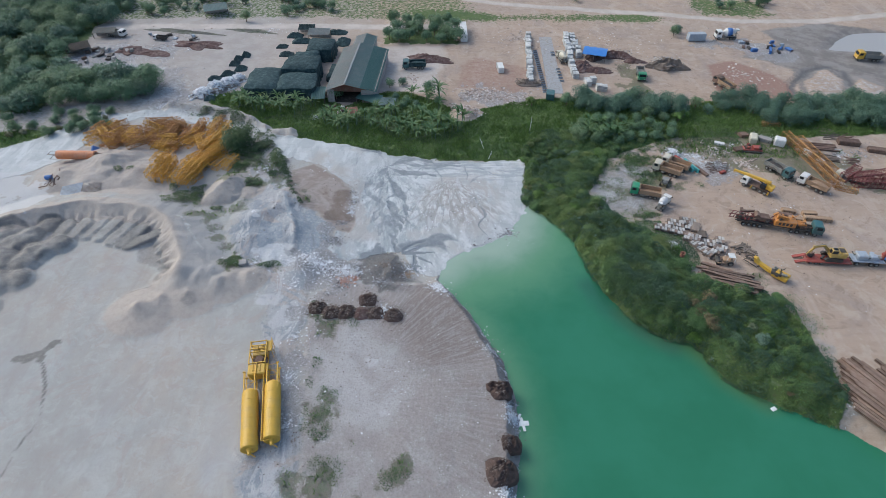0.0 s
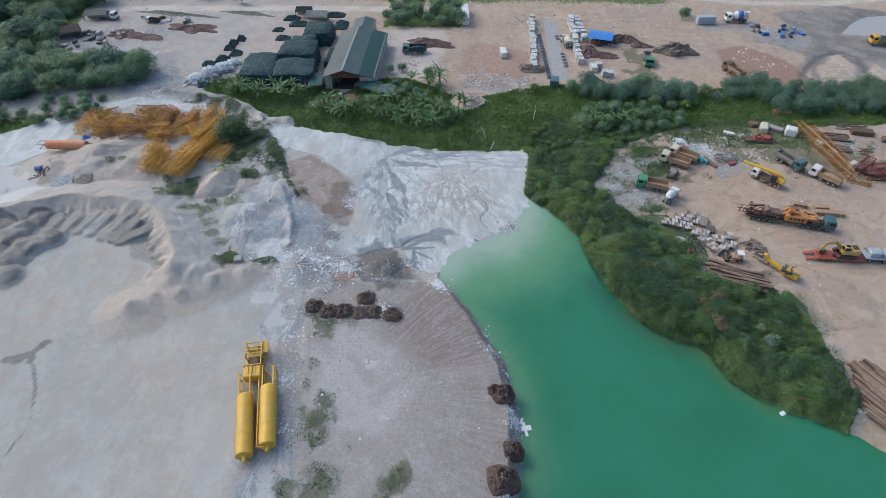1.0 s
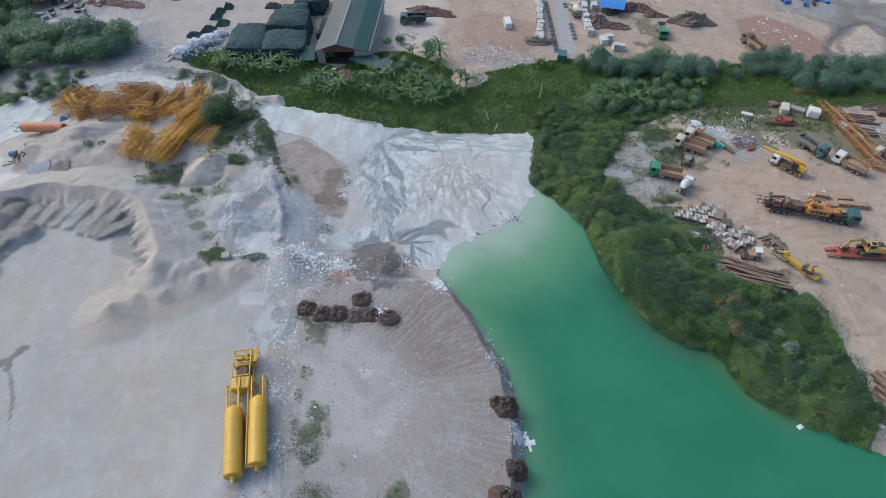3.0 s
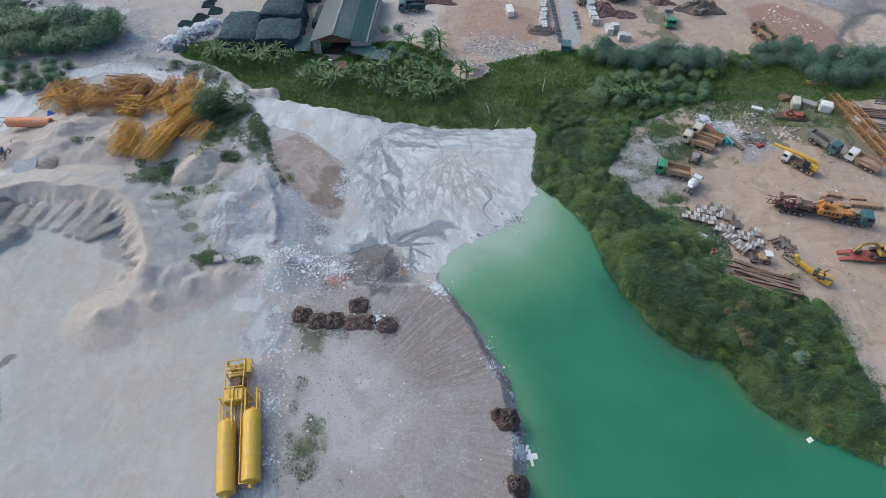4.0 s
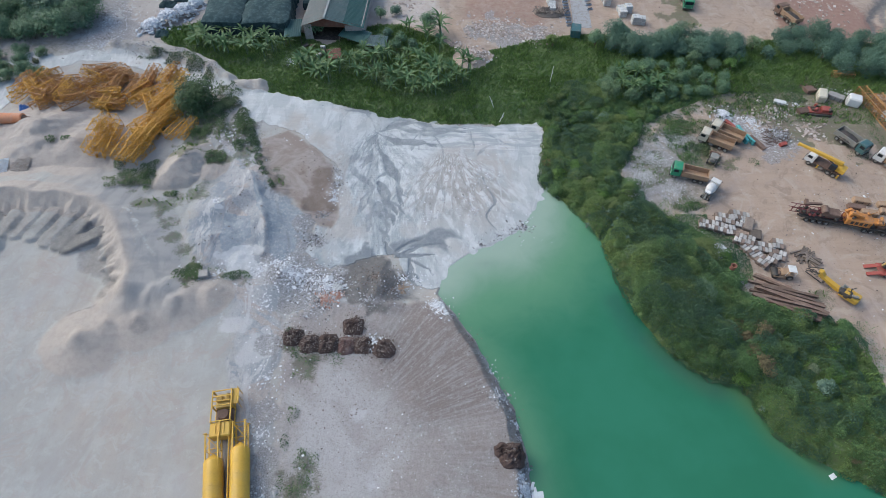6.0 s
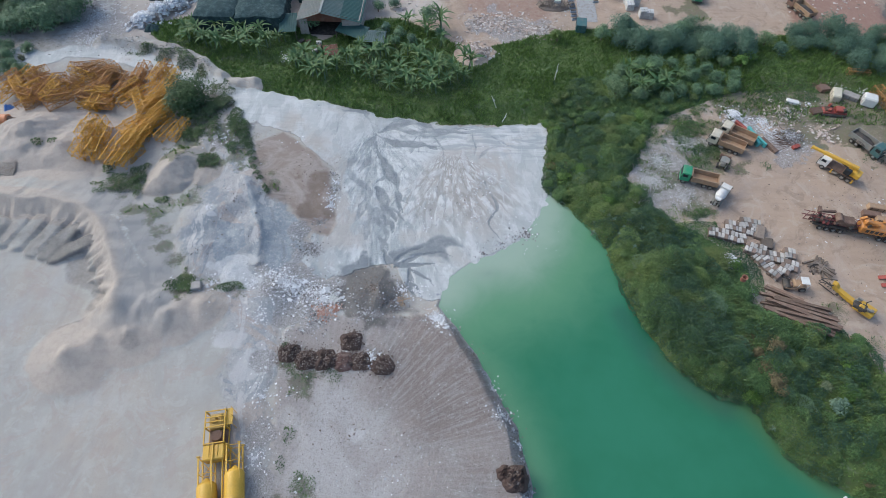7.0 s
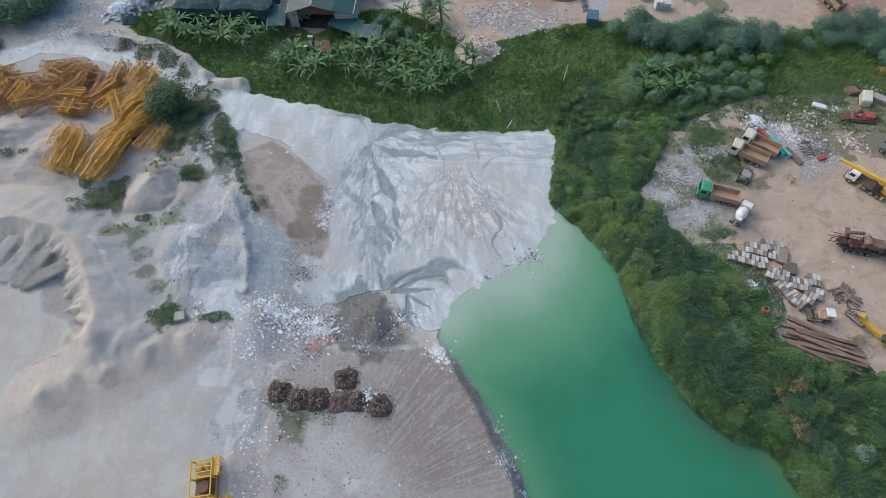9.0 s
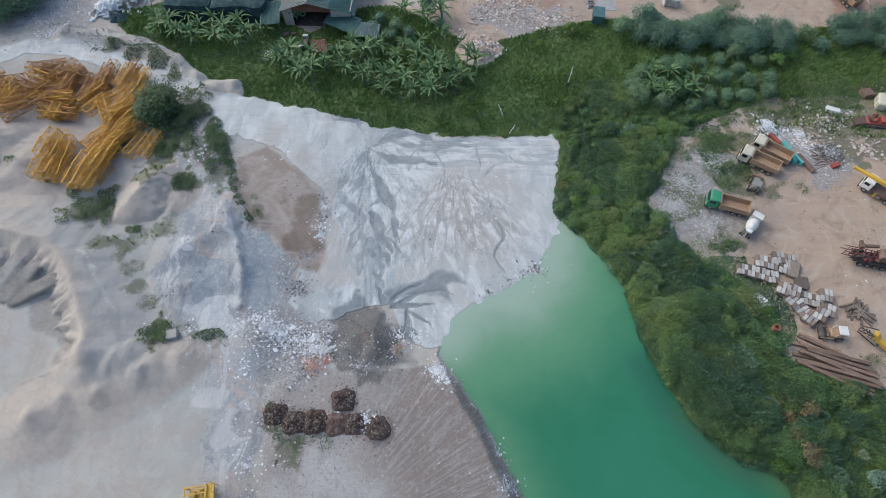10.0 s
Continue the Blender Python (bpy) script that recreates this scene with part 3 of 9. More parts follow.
WATER_Z = -2.5
POND = [(0, 88), (-1, 83), (1, 80.5), (3.6, 77), (6, 72.8), (7.8, 69), (9.6, 65.3), (11.3, 61.8), (12.2, 57.3), (12.7, 52.5), (12.8, 48), (12.6, 44), (11.6, 39),
        (11, 30), (12, 10), (100, 8), (82, 33), (72.6, 44.0), (68.7, 48), (62.9, 50.9), (58.2, 53.2), (54, 56), (51.4, 58.6), (50.2, 61.5), (49.5, 64), (47.8, 66.5), (43.5, 67.4), (40.5, 69.8), (37.5, 73.2), (35.5, 77),
        (33.2, 81.5), (32, 86.5), (31.2, 91.5), (30.3, 96.2), (27.8, 101), (24.2, 105.6), (21.2, 109.4), (17.8, 103), (14, 97.2), (8.6, 94), (3, 91)]
TAILINGS = [(-47.8, 136), (-42, 135.6), (-36, 134.4), (-29, 133.2), (-21, 131.2), (-14.5, 128.8), (-3.7, 128.2), (3, 126.8), (10, 127), (23, 128.4), (24, 121), (22.5, 112), (24, 103),
            (14, 88), (2, 84), (-4.5, 84.5), (-7, 88), (-9.5, 91.5), (-13, 91), (-17.9, 88), (-22.9, 87), (-26, 91.5), (-24.2, 97), (-21.8, 103), (-21, 109), (-24, 114.5), (-31, 121.5), (-38, 124.8), (-43.5, 126)]
SILT_ROAD = [(-140, 112), (-118, 123), (-107, 131), (-98, 145), (-90, 149.5), (-80, 149), (-70, 146), (-57, 140.5), (-46, 133)]
BANK = [(22, 129), (22, 122), (20.5, 114), (19.5, 108), (24, 104), (27, 99.5), (29.3, 95.5), (30.5, 89), (31.5, 82), (34.5, 76), (38, 70), (42.5, 65.5), (47.5, 64), (48.5, 60), (52, 55.5), (57.5, 51.5), (62.8, 49.5), (66, 47.9),
        (70, 54), (69.5, 63), (69, 73), (66, 77), (55, 80), (52, 84), (53.5, 90), (47, 96.5), (40, 103), (35.5, 110.5), (41, 119), (45, 127), (64, 136), (60, 143), (24, 140)]
BELT = [(-70, 157), (-64, 150), (-55, 144), (-47, 137), (-36, 134.8), (-14.5, 129), (22, 128.6), (34, 133), (66, 138), (100, 138), (150, 141), (150, 152), (82, 156), (72, 151), (60, 156),
        (38, 158.5), (22, 155), (9, 150), (2, 151.9), (-13, 163), (-20, 160), (-30, 153), (-38.7, 159), (-62, 163), (-72, 160)]
GRAVEL = [(-29.5, 25), (-31.8, 43), (-30.8, 53), (-34.5, 68), (-36, 80), (-41, 85), (-47, 93), (-49, 101), (-47, 108), (-45, 114), (-49, 121), (-46, 127), (-41, 122), (-37, 114), (-31.5, 107), (-26.5, 100), (-24.5, 92.5), (-26.5, 86),
          (-27.4, 79), (-27, 66), (-25, 53), (-23, 43), (-22.3, 25)]
FAN = [(-27.2, 77), (-20, 79.8), (-9.8, 80), (-1.6, 81), (5, 74), (12, 60), (14, 49), (12, 25), (-22, 25), (-24.5, 53)]
RIGHT_YARD = [(70, 50), (69, 63), (68, 74), (64, 79), (54, 80), (52, 86), (53, 91), (46.5, 97), (40, 104.5), (36.5, 111), (41, 119), (50, 127), (64, 132), (75, 137), (100, 139), (170, 140), (190, 90), (150, 20), (90, 20)]
FAR_YARD = [(3, 152), (22, 153.5), (38, 157.5), (60, 154), (72, 150.5), (84, 154), (114, 156), (118, 168), (108, 180), (104, 192), (130, 205), (150, 215), (60, 214), (4, 217), (-22, 217), (-22, 200), (0, 200), (4, 180)]
LEFT_YARD = [(-140, 158), (-125, 176), (-132, 195), (-130, 214), (-62, 216), (-44, 216), (-46, 200), (-66, 180), (-66, 166), (-76, 161), (-72, 153), (-95, 153), (-108, 148)]
PIT = [(-150, 70), (-150, 88), (-105, 94), (-94.8, 100.5), (-87.7, 102.8), (-80, 103), (-74, 102.8), (-67.3, 100.6), (-62.4, 97), (-59.2, 92.5), (-56, 86.5), (-54.3, 80.5), (-70, 70), (-100, 60)]
RIDGE = [(-150, 88), (-105, 94), (-94.8, 100.5), (-87.7, 102.8), (-80, 103), (-74, 102.8), (-67.3, 100.6), (-62.4, 97), (-59.2, 92.5), (-56, 86.5), (-54.3, 80.5)]
TONGUES = [((-64.1, 94.1), (-69.7, 91.3), 1.0), ((-67.3, 97.4), (-71.6, 91.9), 0.85), ((-70.9, 98.3), (-74.2, 92.6), 0.62), ((-74.7, 98.6), (-77.4, 94.2), 0.5), ((-77.9, 99.2), (-80.8, 94.7), 0.4), ((-81.7, 98.0), (-84.2, 93.6), 0.5), ((-85.4, 97.5), (-87.3, 93.2), 0.6)]
LUMPS = [(-85.2, 91.5, 3.0, 1.8), (-88.9, 89.3, 3.6, 2.0), (-89.9, 86.1, 3.4, 1.9), (-88.5, 81.2, 3.2, 1.6), (-92.3, 93.9, 3.6, 2.2), (-90.4, 97.4, 3.2, 2.0), (-94.8, 91.6, 4, 2.2), (-96, 86, 5, 2.2), (-93, 80, 4, 1.6), (-98, 94, 5, 2.2), (-91, 72.5, 3.4, 1.4)]
BROWN = [(-39.1, 119.8), (-34.3, 122.7), (-28.4, 118.4), (-23.2, 112.1), (-21.6, 106.7), (-20.6, 99.9), (-21.6, 96.7), (-25.6, 97.7), (-29.2, 103.2), (-34.5, 105.4), (-38.6, 113)]
DELTA = [(-11.1, 94.1), (-8.5, 95.6), (-5.2, 96.5), (-2.3, 98.4), (1.1, 97.9), (3.9, 95.7), (1.1, 94.5), (1.5, 91.6), (-3.7, 93.8), (-8.4, 92.5), (-9.4, 91.5)]
FAR_POND = [(138, 196), (146, 205), (156, 212), (200, 212), (230, 190), (165, 190), (152, 194)]
MOUNDS = [(-53.4, 111.5, 2.0, 1.0), (-57.5, 109.6, 0.5, 0.2), (-48, 112, 4, 1.2), (-86, 121, 15, 4.2), (-76, 118, 12, 3.0), (-97, 117, 9, 1.8), (-59.3, 72.0, 7.4, 2.2), (-55.5, 75.0, 6.4, 1.6), (-51.0, 76.5, 7.2, 1.9), (-45.4, 80.0, 7.0, 2.3), (-54, 80.5, 7.0, 2.6), (-41, 81, 5, 1.4), (-49.5, 81.5, 7.0, 2.5), (-44, 101, 7, 2.0), (-38, 108.5, 8, 2.2), (-43, 93, 6, 1.6), (-35, 98, 6, 1.5), (-66, 113, 6, 1.4), (-13.2, 86.4, 5.0, 2.0), (-11.0, 84.4, 4.6, 1.8)] + [(-15.2, 84.6, 4.0, 1.5), (-8.0, 82.3, 4, 1.4), (-5.0, 81.6, 3.0, 1.0), (-30, 84, 5, 1.2), (-21, 83.5, 5, 1.2), (-30.5, 113, 8, 1.2), (56.5, 187, 0.1, 0.1)]


def meander(start, heading, length, wander, rng):
    x, y, pts = start[0], start[1], [start]
    for k in range(int(length / 2.2)):
        heading += rng.uniform(-wander, wander)
        x, y = x + 2.2 * math.cos(heading), y + 2.2 * math.sin(heading)
        pts.append((x, y))
    return pts


RILLS = []
rill_rng = random.Random(5)
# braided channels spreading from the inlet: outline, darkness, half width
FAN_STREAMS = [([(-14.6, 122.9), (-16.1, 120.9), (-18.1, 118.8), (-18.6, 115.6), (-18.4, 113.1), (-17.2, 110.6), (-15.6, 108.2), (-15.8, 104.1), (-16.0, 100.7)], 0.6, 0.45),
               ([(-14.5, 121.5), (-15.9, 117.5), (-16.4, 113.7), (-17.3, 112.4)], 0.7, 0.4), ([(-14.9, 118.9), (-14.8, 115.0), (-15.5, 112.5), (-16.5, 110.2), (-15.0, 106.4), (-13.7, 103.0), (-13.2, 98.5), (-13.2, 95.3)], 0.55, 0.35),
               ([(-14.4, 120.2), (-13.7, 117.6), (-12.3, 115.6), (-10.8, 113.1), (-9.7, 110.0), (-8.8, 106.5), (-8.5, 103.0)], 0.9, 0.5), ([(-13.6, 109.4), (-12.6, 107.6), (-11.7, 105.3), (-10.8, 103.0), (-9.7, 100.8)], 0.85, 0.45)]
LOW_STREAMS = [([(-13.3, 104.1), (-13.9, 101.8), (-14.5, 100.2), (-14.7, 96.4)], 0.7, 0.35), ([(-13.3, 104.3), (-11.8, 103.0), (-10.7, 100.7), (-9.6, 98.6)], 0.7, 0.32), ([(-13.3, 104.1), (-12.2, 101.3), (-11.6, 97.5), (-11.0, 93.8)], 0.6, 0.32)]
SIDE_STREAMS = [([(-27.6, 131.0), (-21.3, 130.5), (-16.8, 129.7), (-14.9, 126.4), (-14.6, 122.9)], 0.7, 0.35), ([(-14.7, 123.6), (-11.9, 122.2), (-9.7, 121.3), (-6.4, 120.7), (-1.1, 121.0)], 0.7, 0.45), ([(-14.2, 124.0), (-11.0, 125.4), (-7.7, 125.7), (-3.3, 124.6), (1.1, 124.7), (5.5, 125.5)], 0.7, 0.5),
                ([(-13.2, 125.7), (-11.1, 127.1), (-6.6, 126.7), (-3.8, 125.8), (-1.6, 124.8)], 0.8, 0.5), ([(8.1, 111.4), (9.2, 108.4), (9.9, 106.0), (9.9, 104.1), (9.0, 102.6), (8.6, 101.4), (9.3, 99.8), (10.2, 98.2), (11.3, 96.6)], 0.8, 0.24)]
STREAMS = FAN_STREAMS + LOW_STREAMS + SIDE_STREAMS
def braid(pts, sway, phase, waves):
    """A thread that swings to and fro across a channel's line."""
    legs = [math.dist(a, b) for a, b in zip(pts, pts[1:])]
    total, out = sum(legs), []
    n = max(6, int(total / 0.9))
    for i in range(n + 1):
        d = total * i / n
        for (a, b), leg in zip(zip(pts, pts[1:]), legs):
            if d <= leg + 1e-6:
                break
            d -= leg
        t = min(1.0, d / leg)
        nx, ny = -(b[1] - a[1]) / leg, (b[0] - a[0]) / leg
        o = sway * math.sin(phase + waves * 6.283 * i / n) * min(1.0, 3.0 * i / n + 0.25)
        out.append((a[0] + t * (b[0] - a[0]) + o * nx, a[1] + t * (b[1] - a[1]) + o * ny))
    return out


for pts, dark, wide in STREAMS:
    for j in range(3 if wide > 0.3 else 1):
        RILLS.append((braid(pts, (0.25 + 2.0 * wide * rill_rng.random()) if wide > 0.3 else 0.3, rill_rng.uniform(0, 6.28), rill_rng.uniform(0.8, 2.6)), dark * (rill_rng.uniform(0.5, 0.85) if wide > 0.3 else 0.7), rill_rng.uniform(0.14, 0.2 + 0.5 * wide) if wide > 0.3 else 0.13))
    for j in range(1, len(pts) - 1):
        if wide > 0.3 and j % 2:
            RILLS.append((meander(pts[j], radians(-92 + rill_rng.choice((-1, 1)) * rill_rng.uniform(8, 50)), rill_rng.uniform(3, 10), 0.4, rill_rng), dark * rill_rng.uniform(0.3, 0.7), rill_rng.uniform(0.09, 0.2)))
for k in range(14):
    RILLS.append((meander((-7 + 23 * (k % 12) / 12 + rill_rng.uniform(-1.5, 1.5), 124 - 8 * (k // 12) + rill_rng.uniform(-4, 3)), radians(-75 + rill_rng.uniform(-50, 40)), rill_rng.uniform(4, 11), 0.4, rill_rng), rill_rng.uniform(0.2, 0.5), rill_rng.uniform(0.08, 0.16)))
RILLS += [([(-11.3, 94.6), (-9.7, 91.3), (-6.4, 91.4), (-1.6, 91.7)], 1.0, 0.24), ([(-6.4, 91.0), (-6.0, 86.5), (-4.4, 83.4)], 1.0, 0.22), ([(-6.1, 90.4), (-2.8, 88.4), (-1.8, 86.9)], 0.9, 0.18), ([(-8.6, 91.3), (-5, 93.6), (-1, 94.4), (1.6, 93.6)], 0.8, 0.16),
          ([(-6.2, 88), (-4.6, 86.8), (-3.9, 84.6)], 0.8, 0.14), ([(-9.5, 91.8), (-7.2, 94), (-3.6, 95.6)], 0.8, 0.15)]
BASIN_TRACK = [(109.9, 159), (112, 166), (115.1, 171.1), (121.7, 177.3), (130.6, 181.2), (134.9, 177.3), (133.4, 169.8), (129.1, 161.5)]
BASIN_BARS = [[(117.6, 169.8), (128.3, 179.2), (130.5, 172), (128.5, 166), (119.9, 158), (115.2, 161.5)], [(129.6, 165.3), (137.3, 172.5), (141, 166), (137.4, 158.3), (132, 158)]]
BASIN_MUD = [(101.8, 189.3), (113.6, 192.4), (123, 202), (119, 212), (148, 219), (170, 212), (160, 150), (112, 156), (116.9, 179.2), (110, 186)]
WEEDY = [(60, 137), (65.7, 139.2), (88.9, 142.4), (97.7, 137.8), (95.8, 126.3), (94.0, 117.8), (90.5, 125.5), (88.2, 126.6), (85.3, 127.6), (78.5, 126.4), (72.9, 126.6), (70.7, 130.3), (66.1, 130.8), (61, 131.5)]
EMBANKMENT = [(-82, 153.0), (-74.4, 151.5), (-65.7, 149.5), (-57.1, 144.8), (-53.6, 140.2), (-49.3, 137.4), (-42.5, 136.4)]
SAND_DOME = [(-58.9, 105.9), (-58.8, 110.7), (-57.7, 115.6), (-54.7, 118.8), (-49.5, 119.0), (-47.6, 114.6), (-48.6, 109.4), (-50.8, 106.4), (-54.5, 105.2)]
SLATE = [(-38.9, 107.8), (-34.2, 103.0), (-27.8, 101.2), (-26.1, 96.5), (-28.2, 90.5), (-29.6, 87.1), (-32.2, 88.2), (-33.5, 96.4)]
SLATE_WEST = [(-42.2, 98.6), (-36.8, 98.9), (-35.8, 94.0), (-38.3, 91.6), (-40.2, 89.3), (-41.6, 93)]
WHITE_SPILL = [(-40.4, 87.3), (-37.5, 91.9), (-36.2, 92.5), (-35.1, 89.6), (-34.6, 87.0), (-38.3, 86.2)]
GREY_YARD = [(36.2, 118.2), (41.2, 121), (46.2, 123), (52.4, 119), (53.5, 112.0), (53.0, 104.5), (48.3, 99.8), (42, 101.5), (38.6, 102.3), (35.2, 106.4), (35.2, 113.1)]


def land(x, y):
    """Height of the ground and the zone weights at arrays of plan points."""
    wx, wy = x + 1.1 * fbm(x, y, 6, 4, 1), y + 1.1 * fbm(x, y, 6, 4, 2)
    pond = signed(x + 0.45 * fbm(x, y, 3, 3, 3), y + 0.45 * fbm(x, y, 3, 3, 4), POND)
    tail = np.maximum(soft(signed(wx + 0.9 * fbm(x, y, 1.6, 3, 61), wy + 0.9 * fbm(x, y, 1.6, 3, 62), TAILINGS), 0.5), soft(line_distance(wx, wy, SILT_ROAD) - 2.1 - 6 * soft(x + 98, 6), 1.2))
    tail = tail * (1 - soft(signed(wx + 1.5 * fbm(x, y, 3, 3, 71), wy + 1.5 * fbm(x, y, 3, 3, 72), BANK) + 0.1, 0.4))
    h = 0.35 * fbm(x, y, 18, 4, 5) + 0.18 * fbm(x, y, 3.5, 3, 6)
    yard = np.maximum.reduce([soft(signed(wx + 8, wy + 8, RIGHT_YARD), 2.0), soft(signed(wx + 2, wy - 9, RIGHT_YARD), 2.0), soft(signed(wx, wy, RIGHT_YARD), 2.0), soft(145 - wy, 3) * soft(-30 - x, 4), 0.75 * soft(154 - wy, 3)])
    h *= 1 - 0.5 * yard
    rough = soft(signed(wx, wy, [(-50, 86), (-30, 84), (-24, 92), (-25, 100), (-36, 120), (-45, 130), (-60, 128), (-52, 110)]), 4)
    h += rough * (0.65 * np.abs(fbm(x, y, 5.5, 3, 31)) + 0.15 * fbm(x, y, 1.6, 2, 32)) + 0.5 * soft(line_distance(wx, wy, [(-80, 153), (-62, 148.5), (-52, 140.5), (-42, 136)]) - 2.5, 1) * np.abs(fbm(x, y, 1.8, 3, 33))
    # tipped heaps
    for mx, my, r, top in MOUNDS:
        d = np.sqrt((wx - mx) ** 2 + (wy - my) ** 2) / r
        h = np.maximum(h, h * 0.3 + top * np.clip(1 - d, 0, 1) ** 1.15 * (1 + 0.35 * fbm(x, y, 3.0, 4, 7)))
    dome = signed(x + 0.5 * fbm(x, y, 2.2, 4, 51), y + 0.5 * fbm(x, y, 2.2, 4, 52), SAND_DOME)
    gouge = soft(np.sqrt((wx + 51) ** 2 + ((wy - 111.5) * 0.8) ** 2) - 2.0 + 1.5 * fbm(x, y, 2.0, 3, 53), 0.5)
    h = np.maximum(h, 3.4 * np.clip(-dome / 5.0, 0, 1) ** 0.75 - gouge * (0.15 + 0.5 * np.abs(fbm(x, y, 1.3, 3, 54))) * (dome < 0))
    bund = line_distance(wx + 0.5 * fbm(x, y, 2.0, 3, 55), wy, EMBANKMENT)
    h += 1.9 * np.clip(1.3 - bund / 2.4, 0, 1) ** 0.7 * (0.9 + 0.4 * fbm(x, y, 2.2, 3, 56)) * soft(x + 40, 2)
    # the quarried face: steep and scalloped within, a long rilled slope without
    rd = line_distance(wx, wy, RIDGE)
    inside = soft(signed(wx, wy, PIT), 0.8)
    ang = np.arctan2(wy - 84, wx + 80)
    notch = fbm(ang * 28, rd * 0.3, 1.0, 2, 9)
    steep = np.clip(1 - rd / (4.6 + 1.6 * notch), 0, 1) ** 0.9
    gentle = np.clip(1 - rd / 10.5, 0, 1) ** 1.15 * (1 + 0.10 * np.clip(fbm(ang * 15 + 0.05 * rd, rd * 0.2, 1.0, 3, 10), -0.6, 1))
    edge = np.clip((wy - 76) / 6, 0, 1) * np.clip((x + 150) / 30, 0, 1)
    h = np.maximum(h, edge * 3.5 * (inside * steep + (1 - inside) * gentle) + 0.3 * h)
    dump = np.zeros_like(x)
    tx, ty = x + 0.25 * fbm(x, y, 2.5, 3, 18), y + 0.25 * fbm(x, y, 2.5, 3, 19)
    for (ax, ay), (bx, by), shade in TONGUES:
        t = np.clip(((tx - ax) * (bx - ax) + (ty - ay) * (by - ay)) / ((bx - ax) ** 2 + (by - ay) ** 2), 0, 1)
        d = np.sqrt((tx - ax - t * (bx - ax)) ** 2 + (ty - ay - t * (by - ay)) ** 2) / 1.8
        on = np.clip(1 - d * d, 0, 1)
        bulge = (1.7 - 1.1 * t) * np.clip(on * 1.9, 0, 1) ** 0.6 * (1 + 0.12 * fbm(x, y, 1.5, 2, 99))
        dump = np.where(bulge > h, shade * np.clip(on * 4, 0, 1), dump)
        h = np.maximum(h, bulge)
    for px, py, r, top in LUMPS:
        d = np.sqrt((wx - px) ** 2 + (wy - py) ** 2) / r
        on = np.clip(1 - d * d, 0, 1)
        bulge = top * np.sqrt(on) * (1 + 0.25 * fbm(x, y, 1.8, 3, 16))
        dump = np.maximum(dump, 0.8 * np.clip(on * 3, 0, 1))
        h = np.maximum(h, bulge)
    # tailings, almost flat, with rills
    flat = WATER_Z + 0.06 + np.clip(pond, 0, 60) * 0.035 + 1.1 * np.clip((-x - 12) / 16, 0, 1) + 0.06 * fbm(x, y, 5, 3, 11)
    channel = np.zeros_like(x)
    near = (tail > 0.02) & (x > -52)
    nx, ny = x[near] + 0.3 * fbm(x[near], y[near], 1.5, 2, 12), y[near] + 0.3 * fbm(x[near], y[near], 1.5, 2, 13)
    cut = np.zeros_like(nx)
    swell = fbm(x[near], y[near], 3.2, 2, 91)
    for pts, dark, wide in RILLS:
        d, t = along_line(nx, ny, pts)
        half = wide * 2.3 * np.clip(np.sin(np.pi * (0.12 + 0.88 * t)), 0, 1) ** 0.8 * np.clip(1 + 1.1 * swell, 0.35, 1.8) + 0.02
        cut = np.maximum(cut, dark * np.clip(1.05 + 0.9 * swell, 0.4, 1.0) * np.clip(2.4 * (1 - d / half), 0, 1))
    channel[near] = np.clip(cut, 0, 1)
    level = np.maximum(tail, np.maximum(soft(signed(wx, wy, TAILINGS) - 4.5, 6.0), 0.97 * soft(signed(wx, wy, BROWN), 4.5)) * (x > -52) * soft(y - 132, 3))
    h = h * (1 - level) + level * np.where(x > -52, flat - 0.2 * channel, -0.1 + 0.1 * fbm(x, y, 6, 3, 14))
    # shores
    wall = 1.2 * (1 - tail) + 0.05 * tail
    rim = soft(np.abs(pond - 2.6) - 0.8, 0.9) * soft(20 - x, 5) * soft(np.abs(y - 55) - 25, 4) * (1 - tail)
    h += 0.5 * rim
    k = WATER_Z + pond * np.where(pond > 0, np.maximum(wall, 1.2 * (tail < 0.5)), 0.35 * (1 - tail) + 0.07 * tail) + 0.12 * fbm(x, y, 2, 2, 15)
    k = np.where((tail > 0.3) & (pond > 0), 99, k)
    h = np.maximum(np.minimum(h, k), -5.5)
    h = np.where((tail > 0.5) & (pond > 0.2) & (x > -52), np.maximum(h, WATER_Z + 0.04), h)
    h = np.where((pond > 0.8) & (x < -4) & (x > -35) & (y > 76) & (y < 96), np.maximum(h, WATER_Z + 0.06), h)
    fp = signed(wx, wy, FAR_POND)
    h = np.minimum(h, np.where(fp < 4, -0.6 + 0.25 * fp, 99))
    h += 0.3 * soft(signed(wx, wy, BASIN_BARS[0]), 2.0) + 0.3 * soft(signed(wx, wy, BASIN_BARS[1]), 1.5) - 0.5 * soft(line_distance(wx, wy, BASIN_TRACK) - 1.2, 0.8)
    h += 0.9 * soft(line_distance(wx, wy, [(-39.4, 108.7), (-35.0, 102.5), (-33.6, 96.0), (-33.6, 89.9)]) - 0.4, 1.0) * (1 - level)
    h += 2.0 * np.clip(1 - np.sqrt((wx - 7.4) ** 2 + ((wy - 148.6) * 0.9) ** 2) / 5.0, 0, 1) ** 0.8 * (1 + 0.5 * fbm(x, y, 1.6, 3, 57))
    belt = np.maximum(soft(signed(wx, wy, BELT) - 1.6, 1.0), soft(signed(wx, wy, BANK), 1.0))
    # zones
    n6, n12 = fbm(x, y, 3.0, 4, 21), fbm(x, y, 9, 4, 22)
    patches = np.zeros_like(x)
